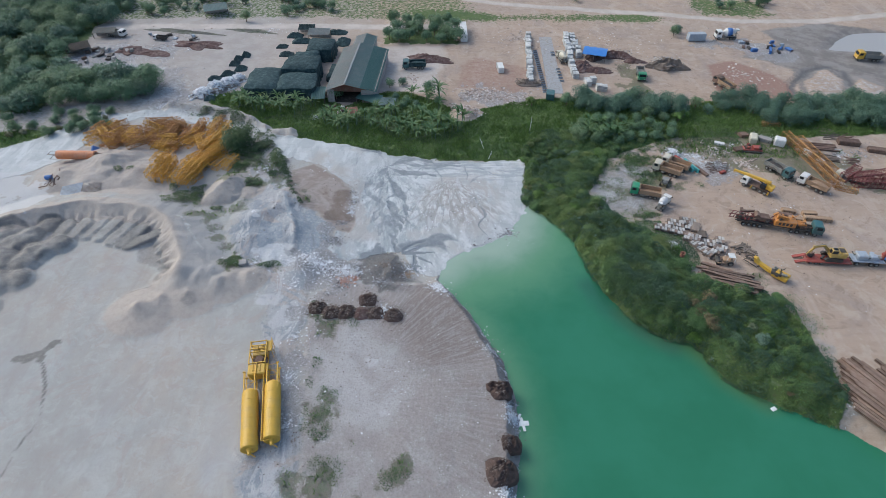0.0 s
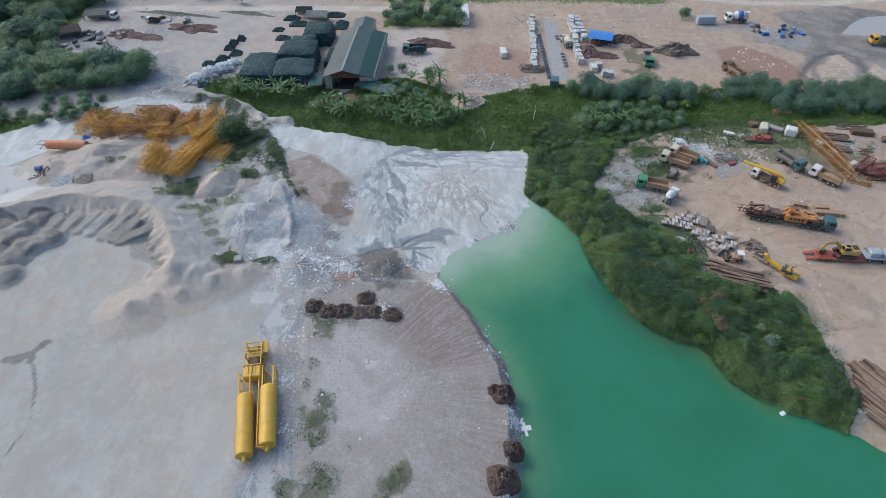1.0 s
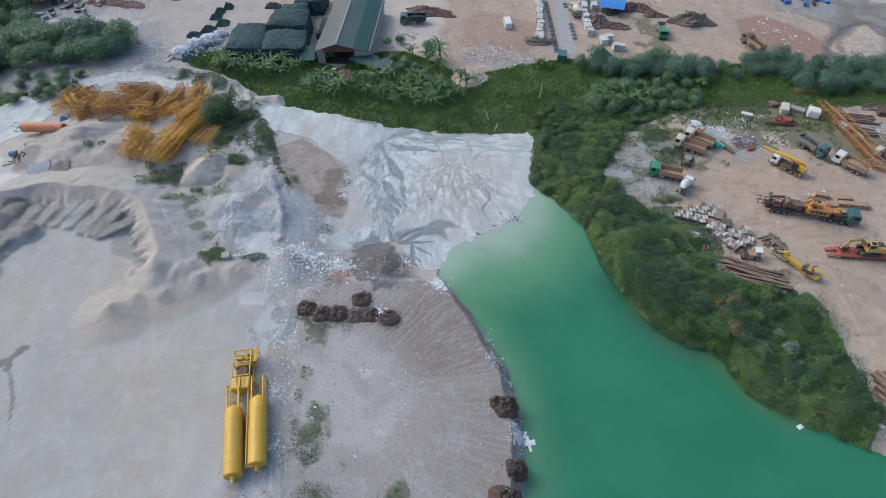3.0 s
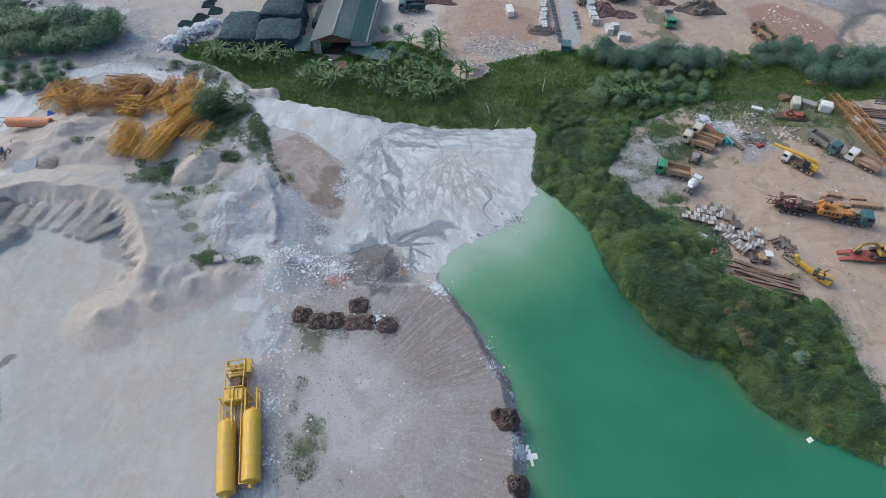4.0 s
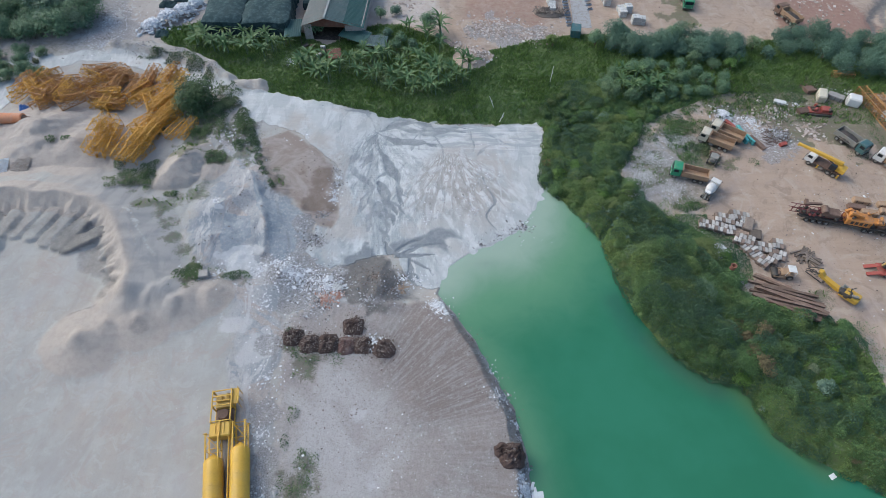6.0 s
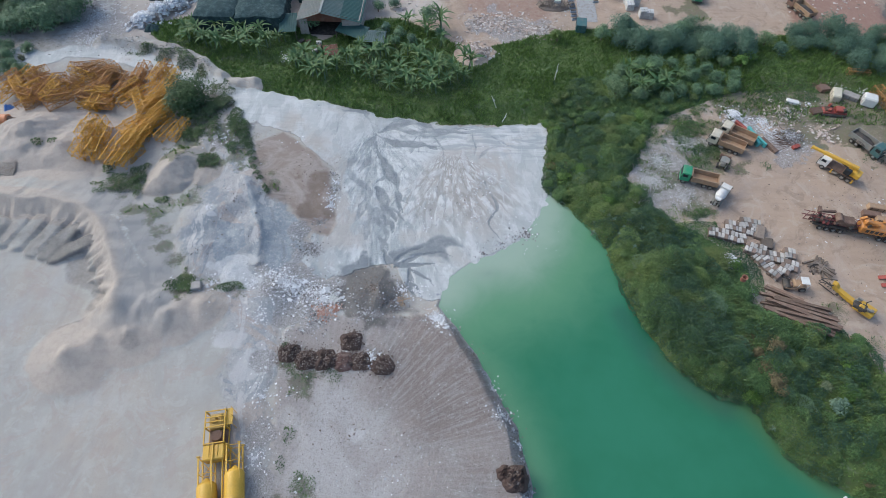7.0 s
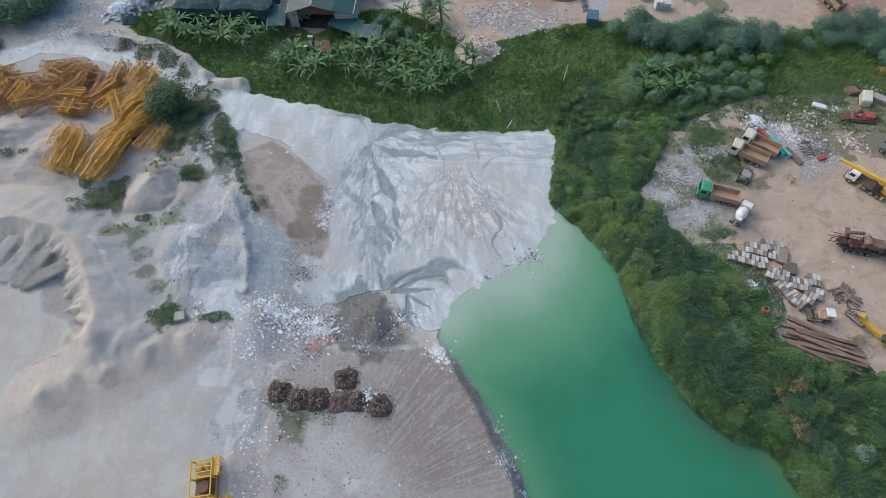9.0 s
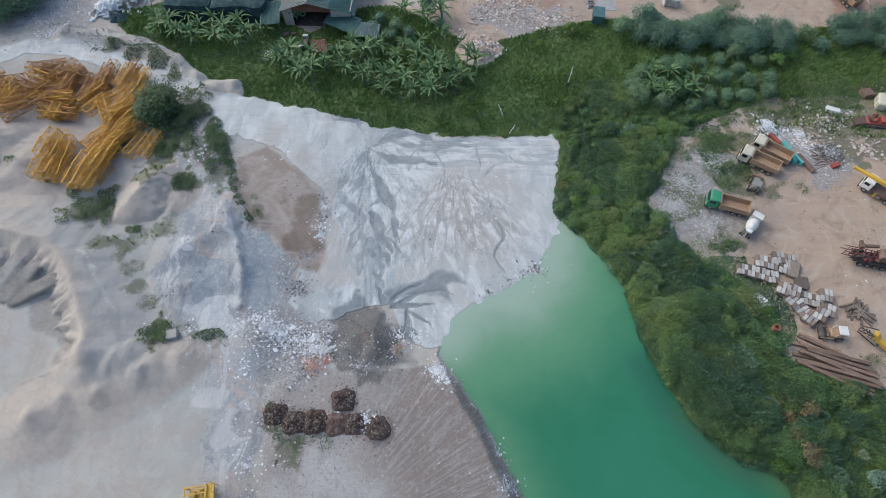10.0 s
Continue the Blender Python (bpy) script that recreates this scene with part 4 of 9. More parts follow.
    for cx, cy, r in ((-21, 48.5, 3.5), (-19.9, 53.5, 2.2), (-18.5, 40, 4.5), (-7.5, 39, 4), (-22.1, 68, 3.2), (-25.6, 71, 2.2), (-18.2, 69.2, 2.4), (-45.3, 84.8, 3.4), (-40, 85.2, 2.6), (-63.5, 107, 3.6), (-61, 105, 2.6), (-58.4, 102.4, 2.8), (-55, 100.6, 2.6), (-52.2, 97, 2.4), (-50, 94, 2.4), (-47, 90.5, 2.2), (-45, 85, 3), (-36, 85, 2), (-42, 124, 2), (-40, 121, 1.6), (-38.5, 118, 1.6), (-36.5, 114.5, 1.6), (-34.8, 111, 1.4), (-33, 107, 1.4), (-47, 124, 5), (-48, 131, 4)) + ((55, 125, 6), (62, 131, 6), (50, 124, 4), (-54, 104, 3), (-49, 104.5, 3), (-47.5, 114, 3.5), (-42, 116, 3.5), (-52, 120, 8), (-44, 121, 5), (-62, 110.5, 3), (-20, 36, 6), (-71, 148.9, 2.2), (-66, 147.6, 1.8), (-61, 145.6, 1.8), (-40, 113, 3), (-34, 108, 2.5), (60, 121, 5), (56, 114.5, 6), (86, 124, 9), (97, 118, 9), (80, 131, 9), (70, 134, 7), (75, 126, 6), (92, 130, 8), (104, 122, 8), (110, 114, 6)) + ((62, 178, 6), (62, 168, 7), (42, 112, 7), (48, 103, 4), (66, 82, 3)):
        patches = np.maximum(patches, soft(np.sqrt((wx - cx) ** 2 + (wy - cy) ** 2) - r * (0.6 + 1.1 * n6), 2.2))
    patches = np.maximum(patches, soft(signed(wx, wy, WEEDY) - 1.5 + 5 * n6, 2.0) * 0.9)
    patches = np.maximum(patches, 0.85 * soft(signed(wx, wy, [(48, 119), (51, 113.5), (56, 113), (58, 118), (54, 121), (58, 127), (50, 126)]) + 3 * n6, 1.2))
    # far grass weakened to a greyer olive that imitates distant haze
    far_green = 0.5 * soft(224 - wy + 3 * n12, 3) * soft(x - 14, 10) + 0.62 * soft(np.abs(wy - 225) - 5 + 4 * n12, 5) * soft(np.abs(x - 40) - 50, 10) + 0.6 * soft(np.sqrt((x - 118) ** 2 + ((y - 236) * 1.8) ** 2) - 20 + 8 * n12, 6)
    woods = soft(x + 132 + 3 * n12 - 0.5 * np.maximum(0, 175 - y), 4) * soft(150 - y, 6)
    left_belt = soft(np.abs(y - 137 - 0.28 * (x + 115)) - 4.5 + 2 * n6, 1.5) * soft(x + 100, 4)
    grove = soft(np.maximum(np.abs(x + 8) - 13, np.abs(y - 209) - 9) + 2 * n6, 2)
    grass = np.clip(np.maximum.reduce([belt, far_green, woods, left_belt, grove]), 0, 1) * (1 - 0.95 * tail)
    gravel = soft(signed(wx, wy, GRAVEL) + 2.2 * n6, 2.2)
    slope = (1 - inside) * soft(rd - 9.0, 1.0) * soft(0.8 - rd, 0.8) * edge * soft(-72 - x, 5)
    fan = soft(signed(wx, wy, FAN) + 0.5 * n6, 1.2) * (1 - 0.9 * gravel)
    dark_ground = np.maximum.reduce([np.clip(channel * (1.25 + 0.3 * n6), 0, 1) * tail, 0.85 * soft(signed(wx, wy, DELTA) + n6, 0.8), 1.0 * soft(np.sqrt((wx + 12.8) ** 2 + ((wy - 85.8) * 0.9) ** 2) - 5.8 + 3.5 * n6, 1.2), 0.55 * soft(line_distance(wx, wy, [(-9, 82.5), (-4.5, 81.5)]) - 1.2 + 2.5 * n6, 1.0),
                                 0.75 * soft(np.maximum(np.abs(x - 31.5), np.abs(y - 182) - 22) - 0.5, 0.6) * (n12 > 2)])
    dark_ground = np.maximum(dark_ground, dump * (0.85 + 0.5 * n6))
    dark_ground = np.maximum(dark_ground, 0.5 * soft(signed(wx, wy, [(-67, 91), (-62, 91), (-58, 86), (-58, 82), (-64, 84)]) + 3.5 * n6, 0.9))
    # dark line along the sand cone's scarp
    dark_ground = np.maximum(dark_ground, 0.6 * soft(line_distance(wx, wy, [(-63.6, 77), (-62, 78.2), (-59.8, 78.8)]) - 0.3, 0.35))
    dark_ground = np.maximum(dark_ground, 0.4 * soft(np.sqrt((wx + 50.5) ** 2 + (wy - 74.6) ** 2) - 1.8, 0.6))
    # thin dark line along the ditch edge
    dark_ground = np.maximum(dark_ground, 0.42 * soft(line_distance(wx, wy, [(-33, 104), (-29.5, 93), (-28, 82), (-27.4, 72), (-26.6, 60), (-25, 50), (-23.5, 40), (-23, 28)]) - 0.25 + 0.4 * n6, 0.5))
    dark_ground = np.maximum(dark_ground, 0.8 * soft(line_distance(wx, wy, BASIN_TRACK) - 1.0 + 0.8 * n6, 0.6))
    dark_ground = np.maximum(dark_ground, 0.5 * soft(line_distance(wx, wy, [(136, 183), (141.5, 177.5), (146, 172), (150, 160)]) - 1.2, 0.8))
    dark_ground = np.maximum(dark_ground, 0.35 * soft(line_distance(wx, wy, [(0.2, 183), (1.3, 163), (3.0, 156)]) - 0.5 + 0.6 * n6, 0.6))
    dark_ground = np.maximum(dark_ground, 0.85 * soft(np.minimum(line_distance(wx, wy, [(-77.5, 61.5), (-74.6, 62.0), (-72.4, 64.2)]), line_distance(wx, wy, [(-74.4, 62.0), (-73.2, 59.8)])) - 0.55 + 1.6 * n6, 0.3))
    dark_ground = np.maximum(dark_ground, 0.8 * soft(line_distance(wx, wy, [(-73.2, 59.8), (-71.4, 57.4), (-69.8, 54.5), (-67.6, 49.0), (-68.1, 46.0), (-68.4, 42.1), (-68.1, 36)]) - 0.2 - 0.35 * n6, 0.3))
    brown = soft(signed(wx, wy, BROWN), 1.2)
    dark_ground = np.maximum(dark_ground, 0.72 * brown * np.maximum(soft(np.sqrt((wx + 25) ** 2 + ((wy - 108.3) * 0.75) ** 2) - 2.6 + 4 * n6, 1.6), soft(np.sqrt(((wx + 25.0) * 1.3) ** 2 + (wy - 103.6) ** 2) - 3.4 + 5 * n6, 1.8)))
    tail_c = tail * (1 - brown)
    slate = np.maximum(soft(signed(wx, wy, SLATE), 0.8), 0.9 * soft(signed(wx, wy, SLATE_WEST), 0.8))
    bars = soft(np.sqrt(((wx - 4) / 1.15) ** 2 + (wy - 110) ** 2) - 9 + 5 * n12, 4)
    dark_ground = np.maximum(dark_ground, 0.2 * gouge * soft(dome + 0.3, 0.3) * (n6 > -0.1))
    rubble = np.zeros_like(x)
    for cx, cy, r in ((-24, 83.5, 6), (-18, 85, 5), (-30, 86, 4), (-13, 81, 3.5), (-28, 72, 3), (-27.5, 60, 3), (-26, 48, 3.2), (-25.5, 54, 2), (9.3, 63.5, 2.2), (-22, 78.5, 3), (12, 49.5, 1.6), (10, 36, 2.5), (-45, 120, 4), (-43, 124, 3), (43, 108, 5.5), (47, 113.5, 4), (50.5, 119.5, 4.5), (39.5, 112, 3), (65, 127, 5), (70, 120, 5), (-24.5, 94, 2.0), (-26.6, 97.5, 2.4), (-27.2, 92.5, 2.2), (-28.4, 88.5, 2.0), (-95, 170, 12), (-112, 170, 10)) + ((-85, 160, 8), (14, 160, 8), (20, 157, 6), (-118, 190, 10), (-100, 193, 8), (96, 200, 6), (112, 196, 8), (118, 190, 7), (-33, 152, 4), (-38, 147, 3)):
        rubble = np.maximum(rubble, soft(np.sqrt((wx - cx) ** 2 + (wy - cy) ** 2) - r * (0.85 + 0.9 * n6), 1.0))
    red = np.maximum(soft(signed(wx, wy, [(86, 158), (114, 157), (110, 175), (100, 186), (90, 182)]), 2), 0.55 * soft(signed(wx, wy, [(4, 165), (26, 160), (30, 180), (12, 190), (5, 182)]), 2.5))
    red = np.maximum(red, 0.5 * soft(signed(wx, wy, [(60, 153), (86, 152), (86, 158), (62, 158)]), 1.5))
    road = np.maximum(soft(line_distance(wx, wy, [(-132, 216), (-60, 216.5), (-20, 216), (4, 216)]) - 2.4, 1.0), soft(line_distance(wx, wy, [(10, 246), (22, 241), (50, 235), (86, 229), (114, 221.8), (148, 221.5), (180, 229), (240, 236)]) - 2.0, 0.8))
    road = np.maximum(road, 0.7 * soft(signed(wx, wy, [(-22, 163), (-21, 198), (0, 198), (2, 184), (-2, 176), (0, 163)]), 1.5))
    grass = grass * (1 - road) * (1 - soft(np.sqrt((wx - 7) ** 2 + (wy - 149) ** 2) - 4.6, 0.6)) * (1 - soft(bund - 2.3, 0.5))
    warm = np.zeros_like(x)
    for mx, my, r, top in MOUNDS[:13]:
        warm = np.maximum(warm, soft(np.sqrt((wx - mx) ** 2 + (wy - my) ** 2) - r * 0.9, 0.7) * (0.8 + 0.4 * n6))
    warm = np.maximum(warm, 0.8 * soft(rd - 2.4 - 1.6 * inside, 0.7) * edge)
    warm = np.maximum(warm, soft(dome, 0.35) * (1 - 0.2 * gouge))
    pale = np.zeros_like(x)
    for pts in ([(-60.8, 97.8), (-56.6, 92.3), (-53.3, 85.2)], [(-58.6, 96.3), (-53.7, 90.9), (-52.1, 88.8)], [(-60.7, 99.4), (-57.6, 95.7)], [(-39.4, 108.7), (-35.0, 102.5), (-33.6, 96.0), (-33.6, 89.9)], [(-28.5, 121), (-23.5, 116), (-21.5, 111)]):
        pale = np.maximum(pale, 0.75 * soft(line_distance(wx, wy, pts) - 0.2 - 0.7 * n6, 0.5))
    pale = np.maximum(pale, 0.3 * soft(bund - 2.2, 0.6))
    pale = np.maximum(pale, 0.6 * soft(signed(wx, wy, [(-21.5, 196), (-12.6, 198), (-0.8, 184), (-1.8, 167), (-17, 164), (-21, 184)]), 1.5) + 0.5 * np.maximum(soft(signed(wx, wy, BASIN_BARS[0]), 1), soft(signed(wx, wy, BASIN_BARS[1]), 1)))
    pale = np.maximum(pale, 0.75 * soft(signed(wx, wy, [(-131, 183), (-118, 184), (-95, 180), (-84, 168), (-82, 154), (-92, 153), (-112, 171), (-126, 173)]) + 7 * n6, 1.2))
    for cx, cy, r in ((-37.4, 88.6, 3.0), (-35.4, 91.2, 2.0), (-44.3, 101.7, 1.6), (-28.5, 86, 2.5), (-13.0, 60, 1.8), (-30, 71, 4), (-36, 76, 3), (-10, 50, 1.2), (-100, 106, 6), (-108, 112, 8), (-104, 102, 5)):
        pale = np.maximum(pale, soft(np.sqrt((wx - cx) ** 2 + (wy - cy) ** 2) - r * (0.8 + 0.8 * n6), 1.2))
    spill = np.maximum(soft(signed(wx, wy, WHITE_SPILL) + 0.4 + 4.5 * n6, 1.6), soft(np.hypot(wx + 43.8, (wy - 100.2) * 1.3) - 1.3 + 1.2 * n6, 0.4))
    dirty = np.maximum(0.85 * soft(signed(wx, wy, GREY_YARD) + 2.5 * n6, 2.0), 0.6 * soft(np.abs(signed(wx, wy, BANK)) - 2.2 + 3 * n6, 1.2) * (x > 30))
    dirty = np.maximum(dirty, 0.7 * soft(signed(wx, wy, [(-140, 150), (-122, 154), (-100, 156), (-79, 158.5), (-77, 152), (-93, 150.5), (-100, 146), (-109, 139), (-124, 132)]) + 3 * n6, 2.0))
    return h, (tail_c, np.clip(yard - tail, 0, 1), grass), (gravel, fan, dark_ground), (rubble, red, road), (np.clip(warm, 0, 1), 0.8 * pale, np.clip(patches, 0, 1) * (1 - tail)), (brown, 0.85 * soft(signed(wx, wy, BASIN_MUD) + 2 * n12, 2) * (1 - soft(signed(wx, wy, BASIN_BARS[0]), 1)) * (1 - soft(signed(wx, wy, BASIN_BARS[1]), 1)), slate), (slope, spill, dirty * (1 - tail)), (np.maximum(bars, 0.85 * soft(signed(wx, wy, BROWN) - 4.5 + 4 * n6, 3.0) * (x > -36)), soft(np.hypot((wx + 15.5) / 0.85, wy - 57.5) - 10 + 6 * n6, 4.0), np.zeros_like(x))


def height(x, y):
    return float(land(np.array([float(x)]), np.array([float(y)]))[0][0])


def heights(pts):
    a = np.array(pts, float)
    return land(a[:, 0].copy(), a[:, 1].copy())[0]


def grid_mesh(name, xs, ys, z, attributes, material):
    nx, ny = len(xs), len(ys)
    X, Y = np.meshgrid(xs, ys, indexing="ij")
    co = np.stack([X.ravel(), Y.ravel(), z], 1)
    i = (np.arange(nx - 1)[:, None] * ny + np.arange(ny - 1)[None, :]).ravel()
    faces = np.stack([i, i + ny, i + ny + 1, i + 1], 1)
    me = bpy.data.meshes.new(name)
    me.vertices.add(len(co))
    me.vertices.foreach_set("co", co.ravel())
    me.loops.add(faces.size)
    me.loops.foreach_set("vertex_index", faces.ravel())
    me.polygons.add(len(faces))
    me.polygons.foreach_set("loop_start", np.arange(len(faces)) * 4)
    me.polygons.foreach_set("use_smooth", np.ones(len(faces), bool))
    me.update(calc_edges=True)
    for key, chans in attributes.items():
        at = me.attributes.new(key, "FLOAT_COLOR", "POINT")
        at.data.foreach_set("color", np.stack([*chans, np.ones(len(co))], 1).astype(np.float32).ravel())
    me.materials.append(material)
    return new(name, me)


xs = np.concatenate([[-4000, -1500, -600], np.arange(-260, -110, 2.0), np.arange(-110, -52, 0.5), np.arange(-52, -24, 0.3), np.arange(-24, 14, 0.2), np.arange(14, 26, 0.4), np.arange(26, 112, 0.5), np.arange(112, 260, 1.5), [600, 1500, 4000]])
ys = np.concatenate([[-4000, -1000, -200, -60, 0], np.arange(16, 30, 1.5), np.arange(30, 82, 0.5), np.arange(82, 131, 0.22), np.arange(131, 132, 0.4), np.arange(132, 150, 0.5), np.arange(150, 262, 0.9), [300, 400, 700, 1500, 4500]])
GX, GY = np.meshgrid(xs, ys, indexing="ij")
gz, za, zb, zc, zd, ze, zf, zg = land(GX.ravel(), GY.ravel())
tagged(grid_mesh("ground", xs, ys, gz, {"zone_a": za, "zone_b": zb, "zone_c": zc, "zone_d": zd, "zone_e": ze, "zone_f": zf, "zone_g": zg}, ground_material()), "sandy quarry ground with white tailings, pinkish yards and weeds", "ground", kind="structure")

wxs, wys = np.arange(-16, 110, 1.0), np.arange(4, 118, 1.0)
WX, WY = [a.ravel() for a in np.meshgrid(wxs, wys, indexing="ij")]
tongue = line_distance(WX, WY, [(21.5, 110), (17, 102), (10, 95), (2, 91), (-1, 86)])
silt = np.clip(1 - tongue / 30, 0, 1) ** 2.0 + 0.22 * np.clip(1 - np.sqrt((WX - 17) ** 2 + (WY - 92) ** 2) / 20, 0, 1)
west = [(1, 80.5), (6, 72.8), (9.6, 65.3), (12.2, 57.3), (12.7, 45), (11, 30)]
silt = np.maximum(silt, 0.5 * np.clip(1 - line_distance(WX, WY, west) / 9, 0, 1) ** 1.4)
algae = 0.55 * np.clip(1 - line_distance(WX, WY, [(57, 53.8), (51.8, 58.6), (50, 62.5), (47.5, 66), (43, 67.5), (40, 70), (37, 74)]) / 4.0, 0, 1) ** 1.2
# last channel paints the east bank's shade on the water, plus one smudge
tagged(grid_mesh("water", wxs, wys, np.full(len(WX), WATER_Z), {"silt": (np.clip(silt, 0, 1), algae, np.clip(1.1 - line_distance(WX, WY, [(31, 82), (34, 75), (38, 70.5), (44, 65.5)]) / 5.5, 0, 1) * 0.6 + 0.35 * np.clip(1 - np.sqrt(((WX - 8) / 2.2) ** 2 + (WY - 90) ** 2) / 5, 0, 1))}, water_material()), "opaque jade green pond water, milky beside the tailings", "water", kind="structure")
fw = Nodes("grey_far_pond_water").finish((0.38, 0.36, 0.34), 0.35)
fx, fy = np.arange(130, 236, 3.0), np.arange(186, 216, 3.0)
tagged(grid_mesh("far_water", fx, fy, np.full(len(fx) * len(fy), -0.75), {}, fw), "pale grey still water in a settling basin", "water", kind="structure")


# ---- builders ----
def part(name, bm, material, parent=None, label="", m=None, smooth=False):
    """Links a bmesh as one mesh object under a thing or a part."""
    me = bpy.data.meshes.new(name)
    if smooth:
        for f in bm.faces:
            f.smooth = True
    bm.to_mesh(me)
    bm.free()
    me.materials.append(material)
    ob = new(name, me)
    ob.parent = parent
    if m is not None:
        ob.matrix_basis = m
    return tagged(ob, label)


def again(ob, m, parent=None):
    """A further part on the same mesh."""
    o = new(ob.name.split(".")[0], ob.data)
    o.parent = parent or ob.parent
    o.matrix_basis = m
    return o


def thing(name, label, category, m=None, group="", kind=""):
    ob = new(name)
    ob.empty_display_size = 0.3
    if m is not None:
        ob.matrix_basis = m
    return tagged(ob, label, category, group, kind)


def box(bm, size, at=(0, 0, 0), rot=(0, 0, 0), bevel=0.0, taper=None):
    r = bmesh.ops.create_cube(bm, size=1.0)
    vs = r["verts"]
    for v in vs:
        v.co = Vector((v.co.x * size[0], v.co.y * size[1], v.co.z * size[2]))
        if taper and v.co.z > 0:
            v.co.x *= taper[0]
            v.co.y *= taper[1]
    if bevel:
        es = list({e for v in vs for e in v.link_edges})
        b = bmesh.ops.bevel(bm, geom=es, offset=bevel, segments=1, affect="EDGES", profile=0.5)
        vs = list({v for f in b["faces"] for v in f.verts})
    bmesh.ops.transform(bm, matrix=pose(*at, *rot), verts=vs)
    return bm


def rod(bm, p, q, r, sides=6, r2=None):
    p, q = Vector(p), Vector(q)
    d = q - p
    if d.length < 1e-4:
        return bm
    res = bmesh.ops.create_cone(bm, cap_ends=True, segments=sides, radius1=r, radius2=r if r2 is None else r2, depth=d.length)
    bmesh.ops.transform(bm, matrix=Matrix.Translation((p + q) / 2) @ d.to_track_quat("Z", "Y").to_matrix().to_4x4(), verts=res["verts"])
    return bm


def bm_new():
    return bmesh.new()


def hull_profile(bm, pts, width, axis_y=0.0):
    """Extrudes an outline in x and z across y."""
    a = [bm.verts.new((x, axis_y - width / 2, z)) for x, z in pts]
    b = [bm.verts.new((x, axis_y + width / 2, z)) for x, z in pts]
    bm.faces.new(a)
    bm.faces.new(b[::-1])
    for i in range(len(pts)):
        j = (i + 1) % len(pts)
        bm.faces.new((a[j], a[i], b[i], b[j]))
    bmesh.ops.recalc_face_normals(bm, faces=bm.faces)
    return bm


def heap_mesh(bm, r, top, rng, n=32, rings=10, rough=0.25, square=0.0, jag=1.0):
    """A tipped heap with an uneven foot, a flat top and lumpy faces."""
    o = Vector((rng.uniform(0, 90), rng.uniform(0, 90), 0))
    rows = []
    for k in range(rings):
        t = k / rings
        row = []
        for i in range(n):
            a = 2 * math.pi * i / n
            d = Vector((math.cos(a), math.sin(a), 0))
            foot = (1 + rough * 1.6 * noise.noise(d * 1.4 + o)) * (1 + square * (1 / max(abs(d.x), abs(d.y)) - 1))
            rr = (1 - t) * foot
            z = min(1.0, 1.35 * (1 - (1 - t) ** 1.3)) * (1 + jag * (0.4 * noise.noise(d * (1 - t) * 3.2 + o) + 0.55 * noise.noise(d * (1 - t) * 7 + o * 2) + rng.uniform(-0.16, 0.16))) if k else -0.3
            row.append(bm.verts.new((rr * r * d.x, rr * r * d.y, top * z)))
        rows.append(row)
    tip = bm.verts.new((0, 0, top))
    for a, b in zip(rows, rows[1:]):
        for i in range(n):
            bm.faces.new((a[i], a[(i + 1) % n], b[(i + 1) % n], b[i]))
    for i in range(n):
        bm.faces.new((rows[-1][i], rows[-1][(i + 1) % n], tip))
    return bm


def scatter(name, verts, faces, mats, material, label, category):
    """One joined mesh of many small alike pieces."""
    v = np.array(verts, float)
    big = np.concatenate([(v @ np.array(m)[:3, :3].T) + np.array(m)[:3, 3] for m in mats])
    nf = [tuple(i + k * len(v) for i in f) for k in range(len(mats)) for f in faces]
    me = bpy.data.meshes.new(name)
    me.from_pydata(big.tolist(), [], nf)
    me.materials.append(material)
    return tagged(new(name, me), label, category, kind="stuff")


def inside_any(x, y, pts):
    return bool(signed(np.array([x]), np.array([y]), pts)[0] < 0)


# ---- plants ----
def crown(seed, blobs, leaves, leaf, spread, flat=0.75, reach=(0.35, 0.6), narrow=0.55):
    """Leaves on the outsides of many clumps; every leaf a bent four-sided blade."""
    rng = random.Random(seed)
    centres = []
    for k in range(blobs):
        a, u = rng.uniform(0, 6.283), rng.random() ** 0.6
        z = rng.uniform(-0.45, 0.75)
        s = math.sqrt(max(0.05, 1 - z * z))
        centres.append((Vector((u * s * math.cos(a), u * s * math.sin(a), z * flat)) * spread * 0.75, rng.uniform(*reach) * spread))
    verts, faces = [], []
    for k in range(leaves):
        c, r = centres[rng.randrange(blobs)]
        d = Vector((rng.gauss(0, 1), rng.gauss(0, 1), rng.gauss(0.35, 0.9)))
        d.normalize()
        p = c + d * r * rng.uniform(0.7, 1.05)
        if p.z < -spread * 0.62:
            p.z = -spread * 0.62 + rng.uniform(0, 0.3)
        up = (d + Vector((rng.gauss(0, 0.5), rng.gauss(0, 0.5), rng.gauss(0.7, 0.4)))).normalized()
        side = up.orthogonal().normalized()
        side.rotate(Matrix.Rotation(rng.uniform(0, 6.283), 3, up))
        along = up.cross(side)
        s = leaf * rng.uniform(0.6, 1.3)
        i = len(verts)
        verts += [p - along * s * 0.5, p + side * s * narrow * 0.5 - up * s * 0.1, p + along * s * 0.6 - up * s * 0.12, p - side * s * narrow * 0.5 - up * s * 0.1]
        faces.append((i, i + 1, i + 2, i + 3))
    return verts, faces


def crown_part(name, data, material, parent, lift):
    me = bpy.data.meshes.new(name)
    me.from_pydata([tuple(v) for v in data[0]], [], data[1])
    me.materials.append(material)
    ob = new(name, me)
    ob.parent, ob.location = parent, (0, 0, lift)
    return ob


